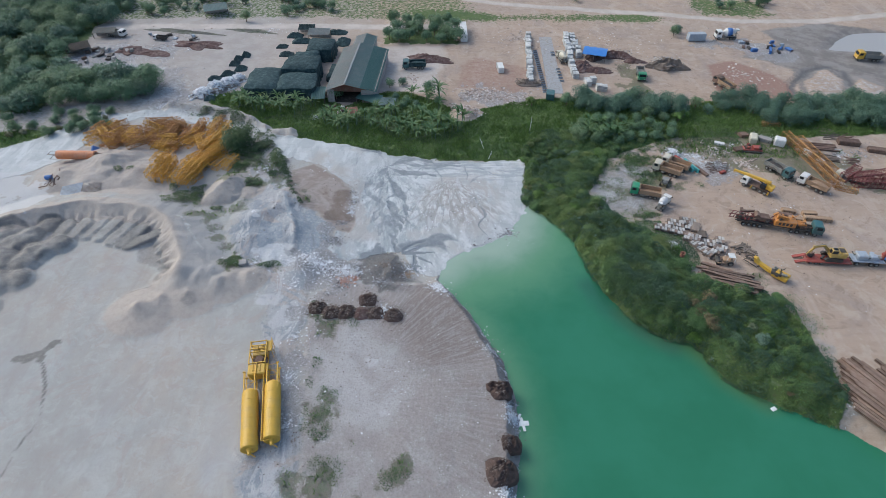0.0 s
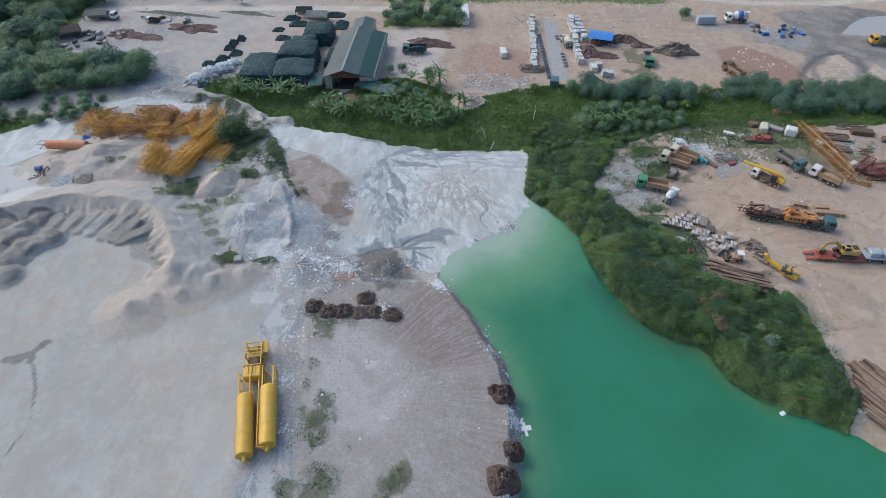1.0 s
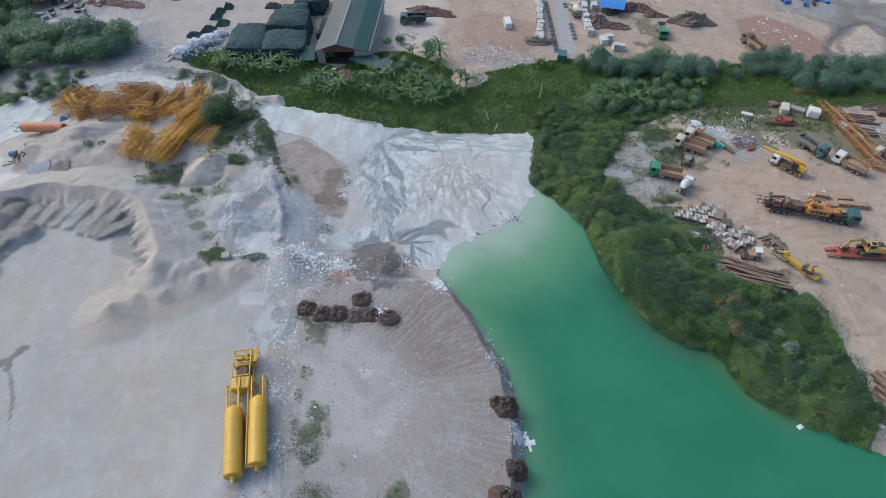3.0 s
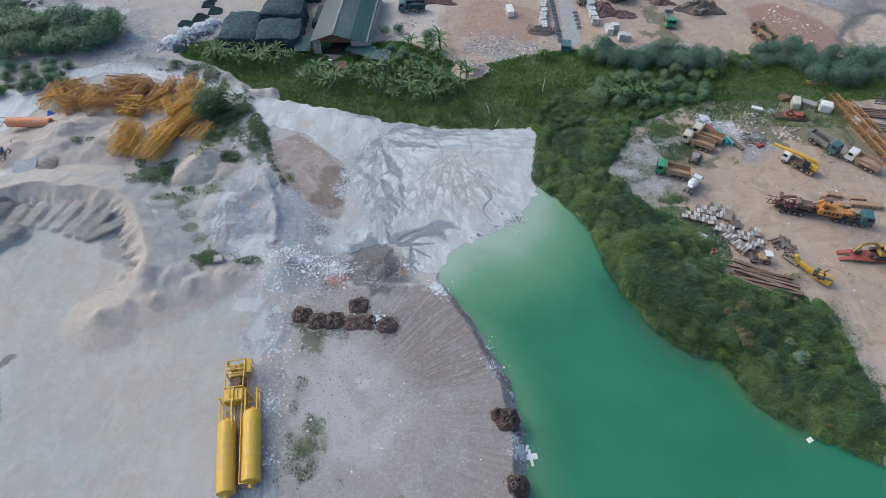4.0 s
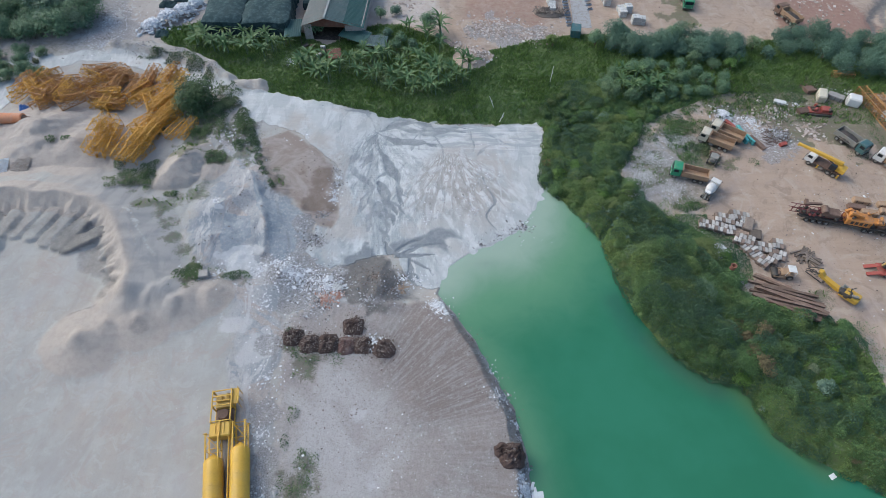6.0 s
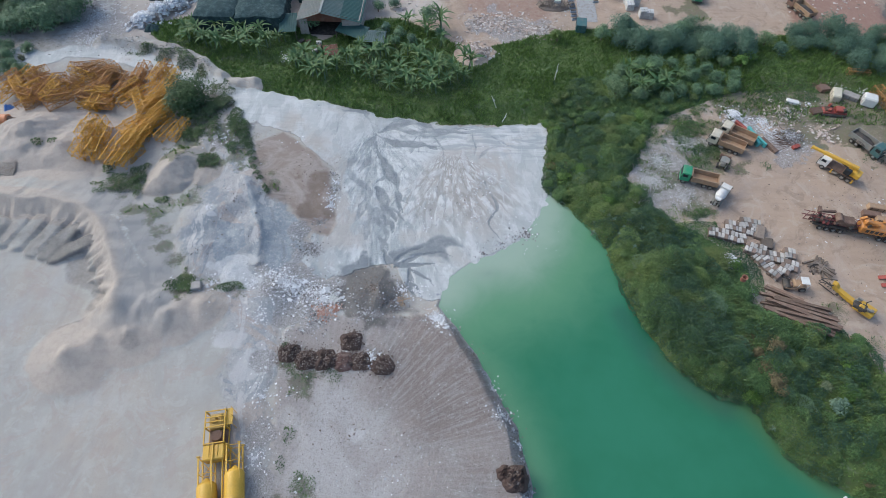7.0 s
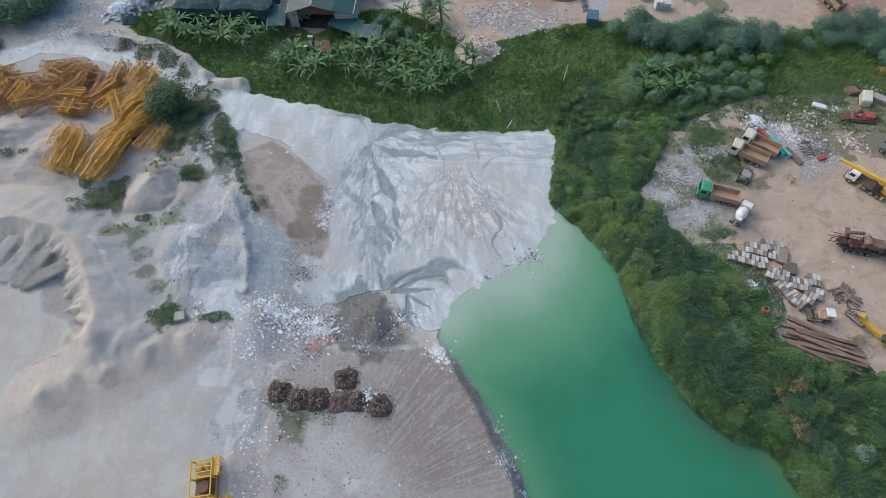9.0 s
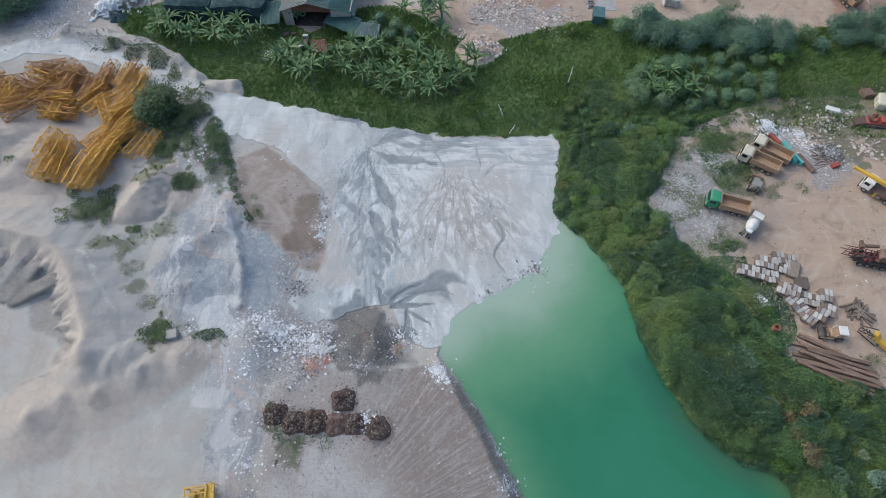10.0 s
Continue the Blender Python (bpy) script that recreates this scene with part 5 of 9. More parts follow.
def shrub(seed, material, label, leaf=0.27, leaves=1500):
    verts, faces = crown(seed, 8, leaves, leaf, 1.5, 0.6, (0.4, 0.7))
    me = bpy.data.meshes.new("shrub")
    me.from_pydata([(v.x, v.y, v.z + 0.85) for v in verts], [], faces)
    me.materials.append(material)
    root = tagged(new("shrub", me), label, "shrub")
    rng = random.Random(seed)
    bm = bm_new()
    for k in range(6):
        a = rng.uniform(0, 6.28)
        rod(bm, (0, 0, -0.4), (0.7 * math.cos(a), 0.7 * math.sin(a), rng.uniform(0.7, 1.4)), 0.06, 4, 0.02)
    part("stems", bm, BARK, root)
    return root


def tree(seed, material, label, high=5.5, spread=2.3, leaves=1500, leaf=0.5, blobs=16):
    root = thing("tree", label, "tree")
    rng = random.Random(seed)
    bm = bm_new()
    rod(bm, (0, 0, -0.5), (0.1, 0.05, high * 0.5), 0.2, 8, 0.13)
    rod(bm, (0.1, 0.05, high * 0.5), (0.15, -0.1, high * 0.85), 0.13, 7, 0.04)
    for k in range(7):
        a, z = k * 2.4 + rng.uniform(-0.4, 0.4), high * rng.uniform(0.3, 0.6)
        m = Vector((math.cos(a), math.sin(a), 0.7)) * spread * 0.45 + Vector((0, 0, z))
        rod(bm, (0.08, 0.03, z), m, 0.08, 5, 0.05)
        rod(bm, m, m + Vector((math.cos(a + 0.5), math.sin(a + 0.5), 0.8)) * spread * 0.3, 0.05, 4, 0.02)
    part("trunk", bm, BARK, root)
    crown_part("crown", crown(seed + 50, blobs, leaves, leaf, spread, 0.8, (0.38, 0.66)), material, root, high * 0.62)
    return root


def leaf_blade(length, width, droop):
    bm = bm_new()
    n = 6
    rows = []
    for k in range(n + 1):
        t = k / n
        x = length * (t * 0.95)
        z = length * (0.55 * t - droop * t * t)
        w = width * (math.sin(math.pi * min(1, 0.06 + 0.94 * t)) ** 0.6) * 0.5 if k < n else 0.02
        rows.append((bm.verts.new((x, -w, z + w * 0.35)), bm.verts.new((x, 0, z)), bm.verts.new((x, w, z + w * 0.35))))
    for a, b in zip(rows, rows[1:]):
        bm.faces.new((a[0], b[0], b[1], a[1]))
        bm.faces.new((a[1], b[1], b[2], a[2]))
    return bm


def banana(seed, label, stems=2):
    root = thing("banana_plant", label, "banana plant")
    rng = random.Random(seed)
    first = None
    for s in range(stems):
        ox, oy, hh = (0, 0, 2.6) if s == 0 else (rng.uniform(-1.6, 1.6), rng.uniform(-1.6, 1.6), rng.uniform(1.4, 2.4))
        bm = bm_new()
        rod(bm, (ox, oy, -0.4), (ox + 0.1, oy, hh), 0.16, 7, 0.09)
        part("stem", bm, LEAF_PALE, root)
        for k in range(9):
            m = pose(ox + 0.1, oy, hh - 0.1, 0, rng.uniform(-66, -8), k * 40 + rng.uniform(-14, 14)) @ Matrix.Scale(rng.uniform(0.75, 1.15), 4)
            if first is None:
                first = part("leaf", leaf_blade(2.9, 0.44, 0.72), LEAF_BANANA, root, m=m)
            else:
                again(first, m, root)
    return root


def put_many(kinds, spots, group, low, high_, rng, squash=(0.85, 1.15), sink=0.1):
    """Copies of the kinds at plan spots, turned and sized by chance; the kinds themselves take the first spots."""
    zs = heights(spots)
    for k, ((x, y), z) in enumerate(zip(spots, zs)):
        s = rng.uniform(low, high_)
        m = pose(x, y, z - sink, rng.uniform(-5, 5), rng.uniform(-5, 5), rng.uniform(0, 360)) @ Matrix.Diagonal((s, s * rng.uniform(0.9, 1.1), s * rng.uniform(*squash), 1))
        if k < len(kinds):
            kinds[k].matrix_basis = m
            tagged(kinds[k], group=group)
        else:
            c = copy_thing(kinds[k % len(kinds)], m)
            tagged(c, group=group)


def fill(outline, gap, rng, tries=4000, keep=lambda x, y: True):
    """Plan spots inside an outline, at least gap apart."""
    x0, x1 = min(p[0] for p in outline), max(p[0] for p in outline)
    y0, y1 = min(p[1] for p in outline), max(p[1] for p in outline)
    cand = np.array([(rng.uniform(x0, x1), rng.uniform(y0, y1)) for _ in range(tries)])
    cand = cand[signed(cand[:, 0].copy(), cand[:, 1].copy(), outline) < 0]
    out = []
    for x, y in cand:
        if keep(x, y) and all((x - a) ** 2 + (y - b) ** 2 > gap * gap for a, b in out):
            out.append((float(x), float(y)))
    return out


def undergrowth(name, xs_, ys_, tall, material, label, seed, low=0.16, big=0.36, bush=None):
    """One sheet of leaves over the ground; tall is the canopy's height at each plan spot."""
    r = np.random.RandomState(seed)
    ok = tall > 0.08
    x, y, tall = xs_[ok], ys_[ok], tall[ok]
    n = len(x)
    z = np.maximum(land(x, y)[0], WATER_Z) + tall * (1 - 0.45 * r.rand(n) ** 2) + 0.03
    up = np.stack([r.normal(0, 0.5, n), r.normal(0, 0.5, n), np.ones(n)], 1)
    up /= np.linalg.norm(up, axis=1)[:, None]
    a = r.rand(n) * 6.283
    side = np.cross(up, np.stack([np.cos(a), np.sin(a), 0 * a], 1))
    along = np.cross(side, up)
    s = (low + (big - low) * r.rand(n) ** 1.5)[:, None]
    p = np.stack([x, y, z], 1)
    co = np.stack([p - along * s * 0.5, p + side * s * 0.32 - up * s * 0.12, p + along * s * 0.6 - up * s * 0.1, p - side * s * 0.32 - up * s * 0.12], 1).reshape(-1, 3)
    me = bpy.data.meshes.new(name)
    me.vertices.add(4 * n)
    me.vertices.foreach_set("co", co.ravel())
    me.loops.add(4 * n)
    me.loops.foreach_set("vertex_index", np.arange(4 * n))
    me.polygons.add(n)
    me.polygons.foreach_set("loop_start", np.arange(n) * 4)
    me.update(calc_edges=True)
    if bush is not None:
        k = np.repeat(bush[ok], 4)
        me.attributes.new("bush", "FLOAT_COLOR", "POINT").data.foreach_set("color", np.stack([k, k, k, np.ones_like(k)], 1).astype(np.float32).ravel())
    me.materials.append(material)
    return tagged(new(name, me), label, "undergrowth", kind="stuff")


veg = random.Random(11)
BANK_LOW = [(22, 127), (22, 121), (21.5, 114), (22.2, 109), (26, 103), (30.5, 97), (33, 90.5), (35, 84.5), (41, 77.2), (47, 71.5), (51.3, 64.5), (54.5, 59), (59, 55.3), (64, 53.2), (68.5, 51), (69.5, 56),
            (68.5, 66), (67.5, 74), (64, 77), (54.5, 79.5), (51, 84), (52.5, 89), (46, 95.5), (39.5, 102), (34.8, 109), (38, 114), (40, 120), (36, 128)]
low_spots = fill(BANK, 3.1, veg, 9000, lambda x, y: y < 128 and signed(np.array([x]), np.array([y]), POND)[0] > 0.4)
shrub_kinds = [shrub(100 + k, LEAF_BANK, "dense green leafy shrub on the pond bank", 0.22, 2000) for k in range(5)] + [shrub(120, LEAF_BRIGHT, "bright yellow-green shrub on the pond bank", 0.22, 1800), shrub(121, LEAF_PALE, "pale grey-green large-leaved shrub on the pond bank", 0.5, 420), shrub(122, LEAF_DRY, "dry brownish shrub on the pond bank", 0.3, 900)]
tall_spots = [p for k, p in enumerate(low_spots) if k % 4 and p[1] > 72]
small_spots = [p for k, p in enumerate(low_spots) if k % 4 and p[1] <= 72]
put_many(shrub_kinds[:3], tall_spots, "shrubs on the pond bank", 0.6, 1.5, veg, (0.6, 0.95), 0.3)
put_many(shrub_kinds[3:5], small_spots, "low shrubs on the pond bank", 0.5, 1.2, veg, (0.45, 0.75), 0.3)
rest = [p for k, p in enumerate(low_spots) if k % 4 == 0]
put_many([shrub_kinds[5]], rest[::2], "yellow-green shrubs on the pond bank", 0.8, 1.35, veg, (0.6, 0.9))
put_many([shrub_kinds[6]], rest[1::4], "pale shrubs on the pond bank", 0.55, 0.9, veg)
put_many([shrub_kinds[7]], rest[3::4], "dry shrubs on the pond bank", 0.6, 1.0, veg, (0.5, 0.8))
put_many([shrub(123, LEAF_DRY, "dry reddish-brown shrub in a notch of the bank", 0.3, 900)], [(50.1, 70.8), (50.4, 67.8), (49.8, 73.2), (51.4, 66.4), (52.8, 73.4)], "dry shrubs in a notch of the bank", 0.8, 1.2, veg, (0.9, 1.3), -0.6)
NORTH_BANK = [(22, 127.5), (30, 126), (37, 121), (42, 122), (48, 130), (60, 136), (48, 136), (36, 133.5), (28, 136), (23, 134)]
put_many([shrub(130 + k, LEAF_BANK, "low green shrub beside the tailings") for k in range(2)], fill(NORTH_BANK, 2.0, veg, 1500), "low shrubs beside the tailings", 0.5, 1.05, veg)
BELT_MID = [(-40, 137), (20, 130.5), (22, 142), (4, 146), (-12, 136), (-40, 141)]
put_many([shrub(135, LEAF_BRIGHT, "small bright weed bush in the grass belt", 0.34, 400)], fill(BELT_MID, 4.2, veg, 160), "weed bushes in the grass belt", 0.25, 0.6, veg)
# tall thicket on the lower bank and behind the tailings
THICK = [(34, 84), (37, 77), (41, 71), (45, 69), (50, 68), (53, 70), (55, 76), (50, 84), (49.5, 90), (44, 92.5), (35, 90)]
bush_trees = [tree(200 + k, LEAF_BANK, "leafy green thicket tree on the pond bank", 2.8, 2.4, 3600, 0.24, 22) for k in range(3)]
put_many(bush_trees, fill(THICK, 3.4, veg, 900), "thicket trees on the pond bank", 0.6, 1.2, veg, (0.6, 0.9), 0.6)
EAST_BELT = [(36, 134), (42, 132), (52, 133.5), (64, 137), (68, 139), (66, 146), (58, 148), (46, 145), (36, 141)]
belt_trees = [tree(230 + k, LEAF_TREE_HAZED, "dark green bushy tree in the grass belt", 3.2, 2.4, 1900, 0.34, 14) for k in range(2)]
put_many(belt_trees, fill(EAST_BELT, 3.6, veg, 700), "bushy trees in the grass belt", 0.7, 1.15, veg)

def pale_plant(seed, label):
    """A single stem with a wheel of broad pale leaves."""
    root = thing("pale_plant", label, "plant")
    r = random.Random(seed)
    part("stem", rod(bm_new(), (0, 0, -0.3), (0.05, 0, 1.7), 0.07, 6, 0.04), BARK, root)
    first = None
    for k in range(8):
        m = pose(0.05, 0, 1.65, 0, r.uniform(-40, 5), k * 45 + r.uniform(-12, 12)) @ Matrix.Scale(r.uniform(0.7, 1.1), 4)
        if first is None:
            first = part("leaf", leaf_blade(1.25, 0.42, 0.6), LEAF_PALE, root, m=m)
        else:
            again(first, m, root)
    return root


put_many([pale_plant(140 + k, "pale grey-green plant with a wheel of broad leaves on the bank") for k in range(2)],
         [(27.9, 98.4), (29.7, 101.9), (30.9, 101.2), (31.5, 99.9), (33.1, 98.2), (35.2, 96.6), (36.3, 97.7), (32.0, 96.8), (32.7, 128.2), (33.2, 126.1), (34.1, 93.5), (28.2, 100.8), (39.2, 83.0), (40.9, 84.9), (49.9, 62.0), (52.2, 66.3), (52.5, 79.4), (31.6, 115.5), (34.2, 99.4)], "pale plants on the pond bank", 0.55, 0.85, veg, (0.9, 1.3), 0.0)

# hedge of orchard trees along the far yard
hedge_trees = [tree(260 + k, LEAF_DARK, "rounded dark green orchard tree beside the yard", 3.2, 2.7, 3400, 0.3, 22) for k in range(3)]
hedge = fill([(40, 150.5), (56, 148.5), (72, 149), (72, 154), (58, 156.5), (42, 156.5)], 3.3, veg, 500) + fill([(82, 150), (110, 147), (150, 146), (150, 154), (110, 156), (84, 157)], 3.7, veg, 900) + fill([(94, 143.5), (150, 141), (150, 146.5), (96, 147)], 3.6, veg, 500)
put_many(hedge_trees, hedge, "orchard trees beside the yard", 0.85, 1.2, veg)
light_trees = [tree(280, LEAF_TREE_HAZED, "upright green tree beside the block yard", 5.6, 2.2, 1500, 0.42, 16)]
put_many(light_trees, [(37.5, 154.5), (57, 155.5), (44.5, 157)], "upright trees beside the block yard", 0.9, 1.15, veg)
put_many([tree(285, LEAF_BRIGHT, "small bright green tree beside the yard", 3.4, 1.6, 700, 0.4, 10)], [(26.8, 154), (71, 147.5), (68.5, 145)], "small trees beside the yard", 0.8, 1.05, veg)

# woods on the west, grove and the tree beside the crane parts
WOODS = [(-185, 246), (-128, 246), (-128, 220), (-137, 214), (-133, 198), (-128, 181), (-119, 170), (-106, 166), (-95, 167), (-93, 161), (-103, 156.5), (-118, 155), (-124, 150), (-140, 148), (-160, 156), (-178, 190)]
woods = [tree(300 + k, LEAF_TREE_HAZED if k else LEAF_DARK, "dark green woodland tree beside the west yard", 4.6, 3.5, 2600, 0.46, 24) for k in range(4)]
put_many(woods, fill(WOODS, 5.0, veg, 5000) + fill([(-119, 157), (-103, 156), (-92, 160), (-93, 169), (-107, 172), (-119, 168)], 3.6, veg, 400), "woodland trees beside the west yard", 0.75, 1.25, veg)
GROVE = [(-20, 202), (-6, 200.5), (5, 202), (5, 216), (-4, 218), (-19, 217)]
grove = [tree(330 + k, LEAF_TREE_HAZED, "leafy green tree in a small grove", 4.6, 2.5, 1200, 0.5, 15) for k in range(2)]
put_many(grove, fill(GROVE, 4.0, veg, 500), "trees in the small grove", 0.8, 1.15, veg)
put_many([tree(340, LEAF_WEED, "dark bushy tree beside the crane parts", 4.0, 3.6, 8000, 0.34, 34)], [(-55.2, 130.6)], "", 1.3, 1.3, veg)
put_many([tree(346, LEAF_TREE_HAZED, "bushy green tree at the end of the silt road", 3.6, 2.8, 2600, 0.36, 18)], [(-101.9, 146.3), (-99.6, 142), (-104, 150), (-106, 144), (-103, 140.5), (-122, 140), (-117.4, 141.4), (-112.5, 144.6), (-105.5, 139.5), (-96.4, 141), (-127, 145), (-111.8, 138), (-109, 148), (-114, 149), (-99, 150)], "bushy trees beside the silt road", 0.75, 1.1, veg)
far_clumps = [(-77, 221), (56, 243), (86, 207), (88.5, 210), (-33, 158.5), (-14.5, 158), (-11, 155.5), (-8, 153.5), (-4, 160.5), (-1.5, 156.5), (-17, 166), (-13, 168), (76, 152.5), (79, 150), (-12, 152), (-16, 154)]
far_clumps += [(veg.uniform(-120, -95), veg.uniform(226, 247)) for k in range(26)] + [(veg.uniform(-66, -44), veg.uniform(226, 247)) for k in range(22)] + [(veg.uniform(104, 138), veg.uniform(234, 243)) for k in range(10)] + [(veg.uniform(-100, -60), veg.uniform(238, 248)) for k in range(16)]
put_many([tree(350, LEAF_TREE_HAZED, "scattered green tree in open ground", 4.2, 2.6, 1100, 0.5, 14), tree(351, LEAF_DARK, "scattered dark green tree in open ground", 3.6, 2.4, 1000, 0.5, 13)], far_clumps, "scattered trees in open ground", 0.6, 1.1, veg)

# banana plants in front of the sheds
bananas = [(-59, 155.5), (-56, 157.5), (-53, 154), (-50.5, 156.5), (-47.5, 153), (-45, 156), (-42.5, 151.5), (-40, 153.5), (-61.5, 153), (-57, 151.5), (-30.5, 143.5), (-28, 146), (-25, 142.5), (-27, 140.8), (-23, 145.5), (-32.5, 146.5), (-17.5, 146), (-15.5, 143.5), (-12.5, 139.5), (-10, 141.5), (-14, 148), (-8, 138.5), (-6, 142), (-4, 138.2), (-1.5, 140.8), (0.5, 138.5), (1.5, 142), (-10.5, 145.5), (-6.5, 146), (-2.5, 145), (-19.5, 149), (-5, 157.5), (-1, 159.5), (-9, 160), (-63, 156.5), (-60, 159), (-54.5, 151), (-48.5, 150), (-44, 148.8), (-34.5, 144)] + [(-29, 140.5), (-21, 142), (-20, 145.5), (-12.5, 136.6), (-16, 139.8), (-3, 135.8), (-7, 135.9), (2.8, 139.6), (4, 144), (-0.5, 143.5), (-9, 149), (-5, 150), (-1, 152.5), (41, 138), (43.5, 136), (46.5, 136.5), (49, 138.5), (52.5, 141), (45, 140.5), (42, 142.5)]
put_many([banana(400 + k, "green banana plant with broad arching leaves beside the sheds") for k in range(4)], bananas, "banana plants beside the sheds", 0.8, 1.2, veg)


# leafy cover of the bank, as one sheet
pick = np.random.RandomState(8)


def cover(outline, per_m2):
    x0, x1 = min(p[0] for p in outline), max(p[0] for p in outline)
    y0, y1 = min(p[1] for p in outline), max(p[1] for p in outline)
    n = int((x1 - x0) * (y1 - y0) * per_m2)
    x, y = pick.uniform(x0, x1, n), pick.uniform(y0, y1, n)
    d = signed(x + 1.5 * fbm(x, y, 3, 3, 71), y + 1.5 * fbm(x, y, 3, 3, 72), outline)
    k = d < 0
    return x[k], y[k], -d[k]


GRASSY = [(45.5, 100.0), (49.5, 99.6), (51.5, 99.8), (52.6, 97), (54.1, 94.4), (55.2, 92.0), (55.8, 88.4), (55.4, 84.5), (49.1, 84.5), (46, 92.4), (42, 98)]
ux, uy, ud = cover(BANK, 105)
thick = soft(signed(ux, uy, THICK) + 1.5 * fbm(ux, uy, 5, 2, 73), 3)
lobes, bush = np.zeros_like(ux), np.full_like(ux, 0.4)
for cx, cy in fill(BANK, 1.9, veg, 5000):
    deep = inside_any(cx, cy, THICK)
    rr = veg.uniform(1.5, 3.1) if deep else veg.uniform(0.8, 2.2)
    top, kind = rr * (veg.uniform(0.8, 1.35) if deep else veg.uniform(0.7, 1.2)), veg.uniform(0.3, 1.0) if cy > 95 else veg.uniform(0.05, 0.8)
    near = np.flatnonzero(np.hypot(ux - cx, uy - cy) < rr * 1.25)
    q = ((ux[near] - cx) ** 2 + (uy[near] - cy) ** 2) / rr ** 2 * (1 + 0.7 * fbm(ux[near], uy[near], 1.1, 2, 95))
    rise = top * np.clip(1 - q, 0, 1) ** 0.6
    over = rise > lobes[near]
    lobes[near[over]], bush[near[over]] = rise[over], kind
lobes *= 1 - 0.9 * soft(signed(ux, uy, GRASSY) + 0.5, 1.5)
tall = 0.12 + 0.3 * np.clip(fbm(ux, uy, 3.4, 3, 74), 0, 1) + lobes + thick * 0.5 + 0.35 * fbm(ux, uy, 0.7, 2, 76) * (lobes > 0.2)
tall = tall * np.clip(ud / 0.7, 0.3, 1) * (0.35 + 0.65 * soft(uy - 128, 3))
bare = (fbm(ux, uy, 4.5, 3, 77) < -0.33) & (thick < 0.2) & (ux > 29) & (lobes < 0.4)
tall = np.where((signed(ux, uy, POND) < -0.9) | bare, 0, np.maximum(tall, 0.12))
undergrowth("bank_thicket", ux, uy, tall, LEAF_UNDER, "dense mixed green thicket covering the pond bank", 81, 0.13, 0.33, bush)
ux, uy = pick.uniform(34, 76, 90000), pick.uniform(44, 128, 90000)
ud = signed(ux, uy, BANK)
fringe = (ud > -1.0) & (ud < 5.0) & (signed(ux, uy, POND) > 2.0) & (fbm(ux, uy, 2.6, 4, 96) > -0.05 + 0.1 * ud) & (pick.rand(len(ux)) < 0.95 - 0.16 * ud)
undergrowth("bank_fringe", ux[fringe], uy[fringe], 0.1 + 0.5 * np.clip(fbm(ux[fringe], uy[fringe], 2.0, 3, 97) + 0.2, 0, 1), LEAF_UNDER, "low green weeds creeping into the earth yard", 98, 0.14, 0.32)
ux, uy, ud = cover(GRASSY, 55)
undergrowth("bank_weeds", ux, uy, np.where(np.hypot(ux - 50.6, uy - 90.6) < 1.9 + 0.8 * fbm(ux, uy, 1.5, 2, 79), 0, (0.16 + 0.4 * np.clip(fbm(ux, uy, 2.2, 3, 78), 0, 1)) * np.clip(ud / 0.8, 0, 1)), LEAF_UNDER, "low bright green weeds beside the stacked piles", 82)
YARD_EDGE = [(36, 119), (38, 124), (43, 129.5), (49, 131), (57, 135), (61, 134), (57, 128.5), (52, 125.5), (50.5, 122.5), (54, 118), (54, 112.5), (49.5, 113.8), (46.5, 118), (42, 121)]
ux, uy, ud = cover(YARD_EDGE, 45)
undergrowth("yard_edge_weeds", ux, uy, np.where((fbm(ux, uy, 2.6, 4, 92) > -0.12) & (pick.rand(len(ux)) < np.clip(ud / 1.5, 0.15, 1)), 0.12 + 0.9 * np.clip(fbm(ux, uy, 2.4, 3, 93), 0, 1), 0), LEAF_UNDER, "green weeds between the bank and the stone chips", 94, 0.16, 0.34)
UNDER = [(-66, 152), (-55, 147), (-40, 144.5), (-24, 143), (-10, 134), (6, 135), (6, 146), (-2, 150), (-12, 158), (-22, 150), (-28, 146.8), (-38, 152), (-58, 158)]
ux, uy, ud = cover(UNDER, 22)
undergrowth("banana_undergrowth", ux, uy, np.clip(0.1 + 1.3 * fbm(ux, uy, 3.0, 3, 83), 0, 1.4), LEAF_WEED, "dark undergrowth among the banana plants", 84, 0.2, 0.45)
ux, uy, ud = cover(WEEDY, 40)
undergrowth("yard_weeds", ux, uy, np.where((fbm(ux, uy, 3.2, 4, 87) > -0.1) & (pick.rand(len(ux)) < np.clip(ud / 2, 0.1, 1)), 0.12 + 0.6 * np.clip(fbm(ux, uy, 2.2, 3, 88), 0, 1), 0), LEAF_WEED, "green weeds growing through the scrap yard", 89, 0.16, 0.36)
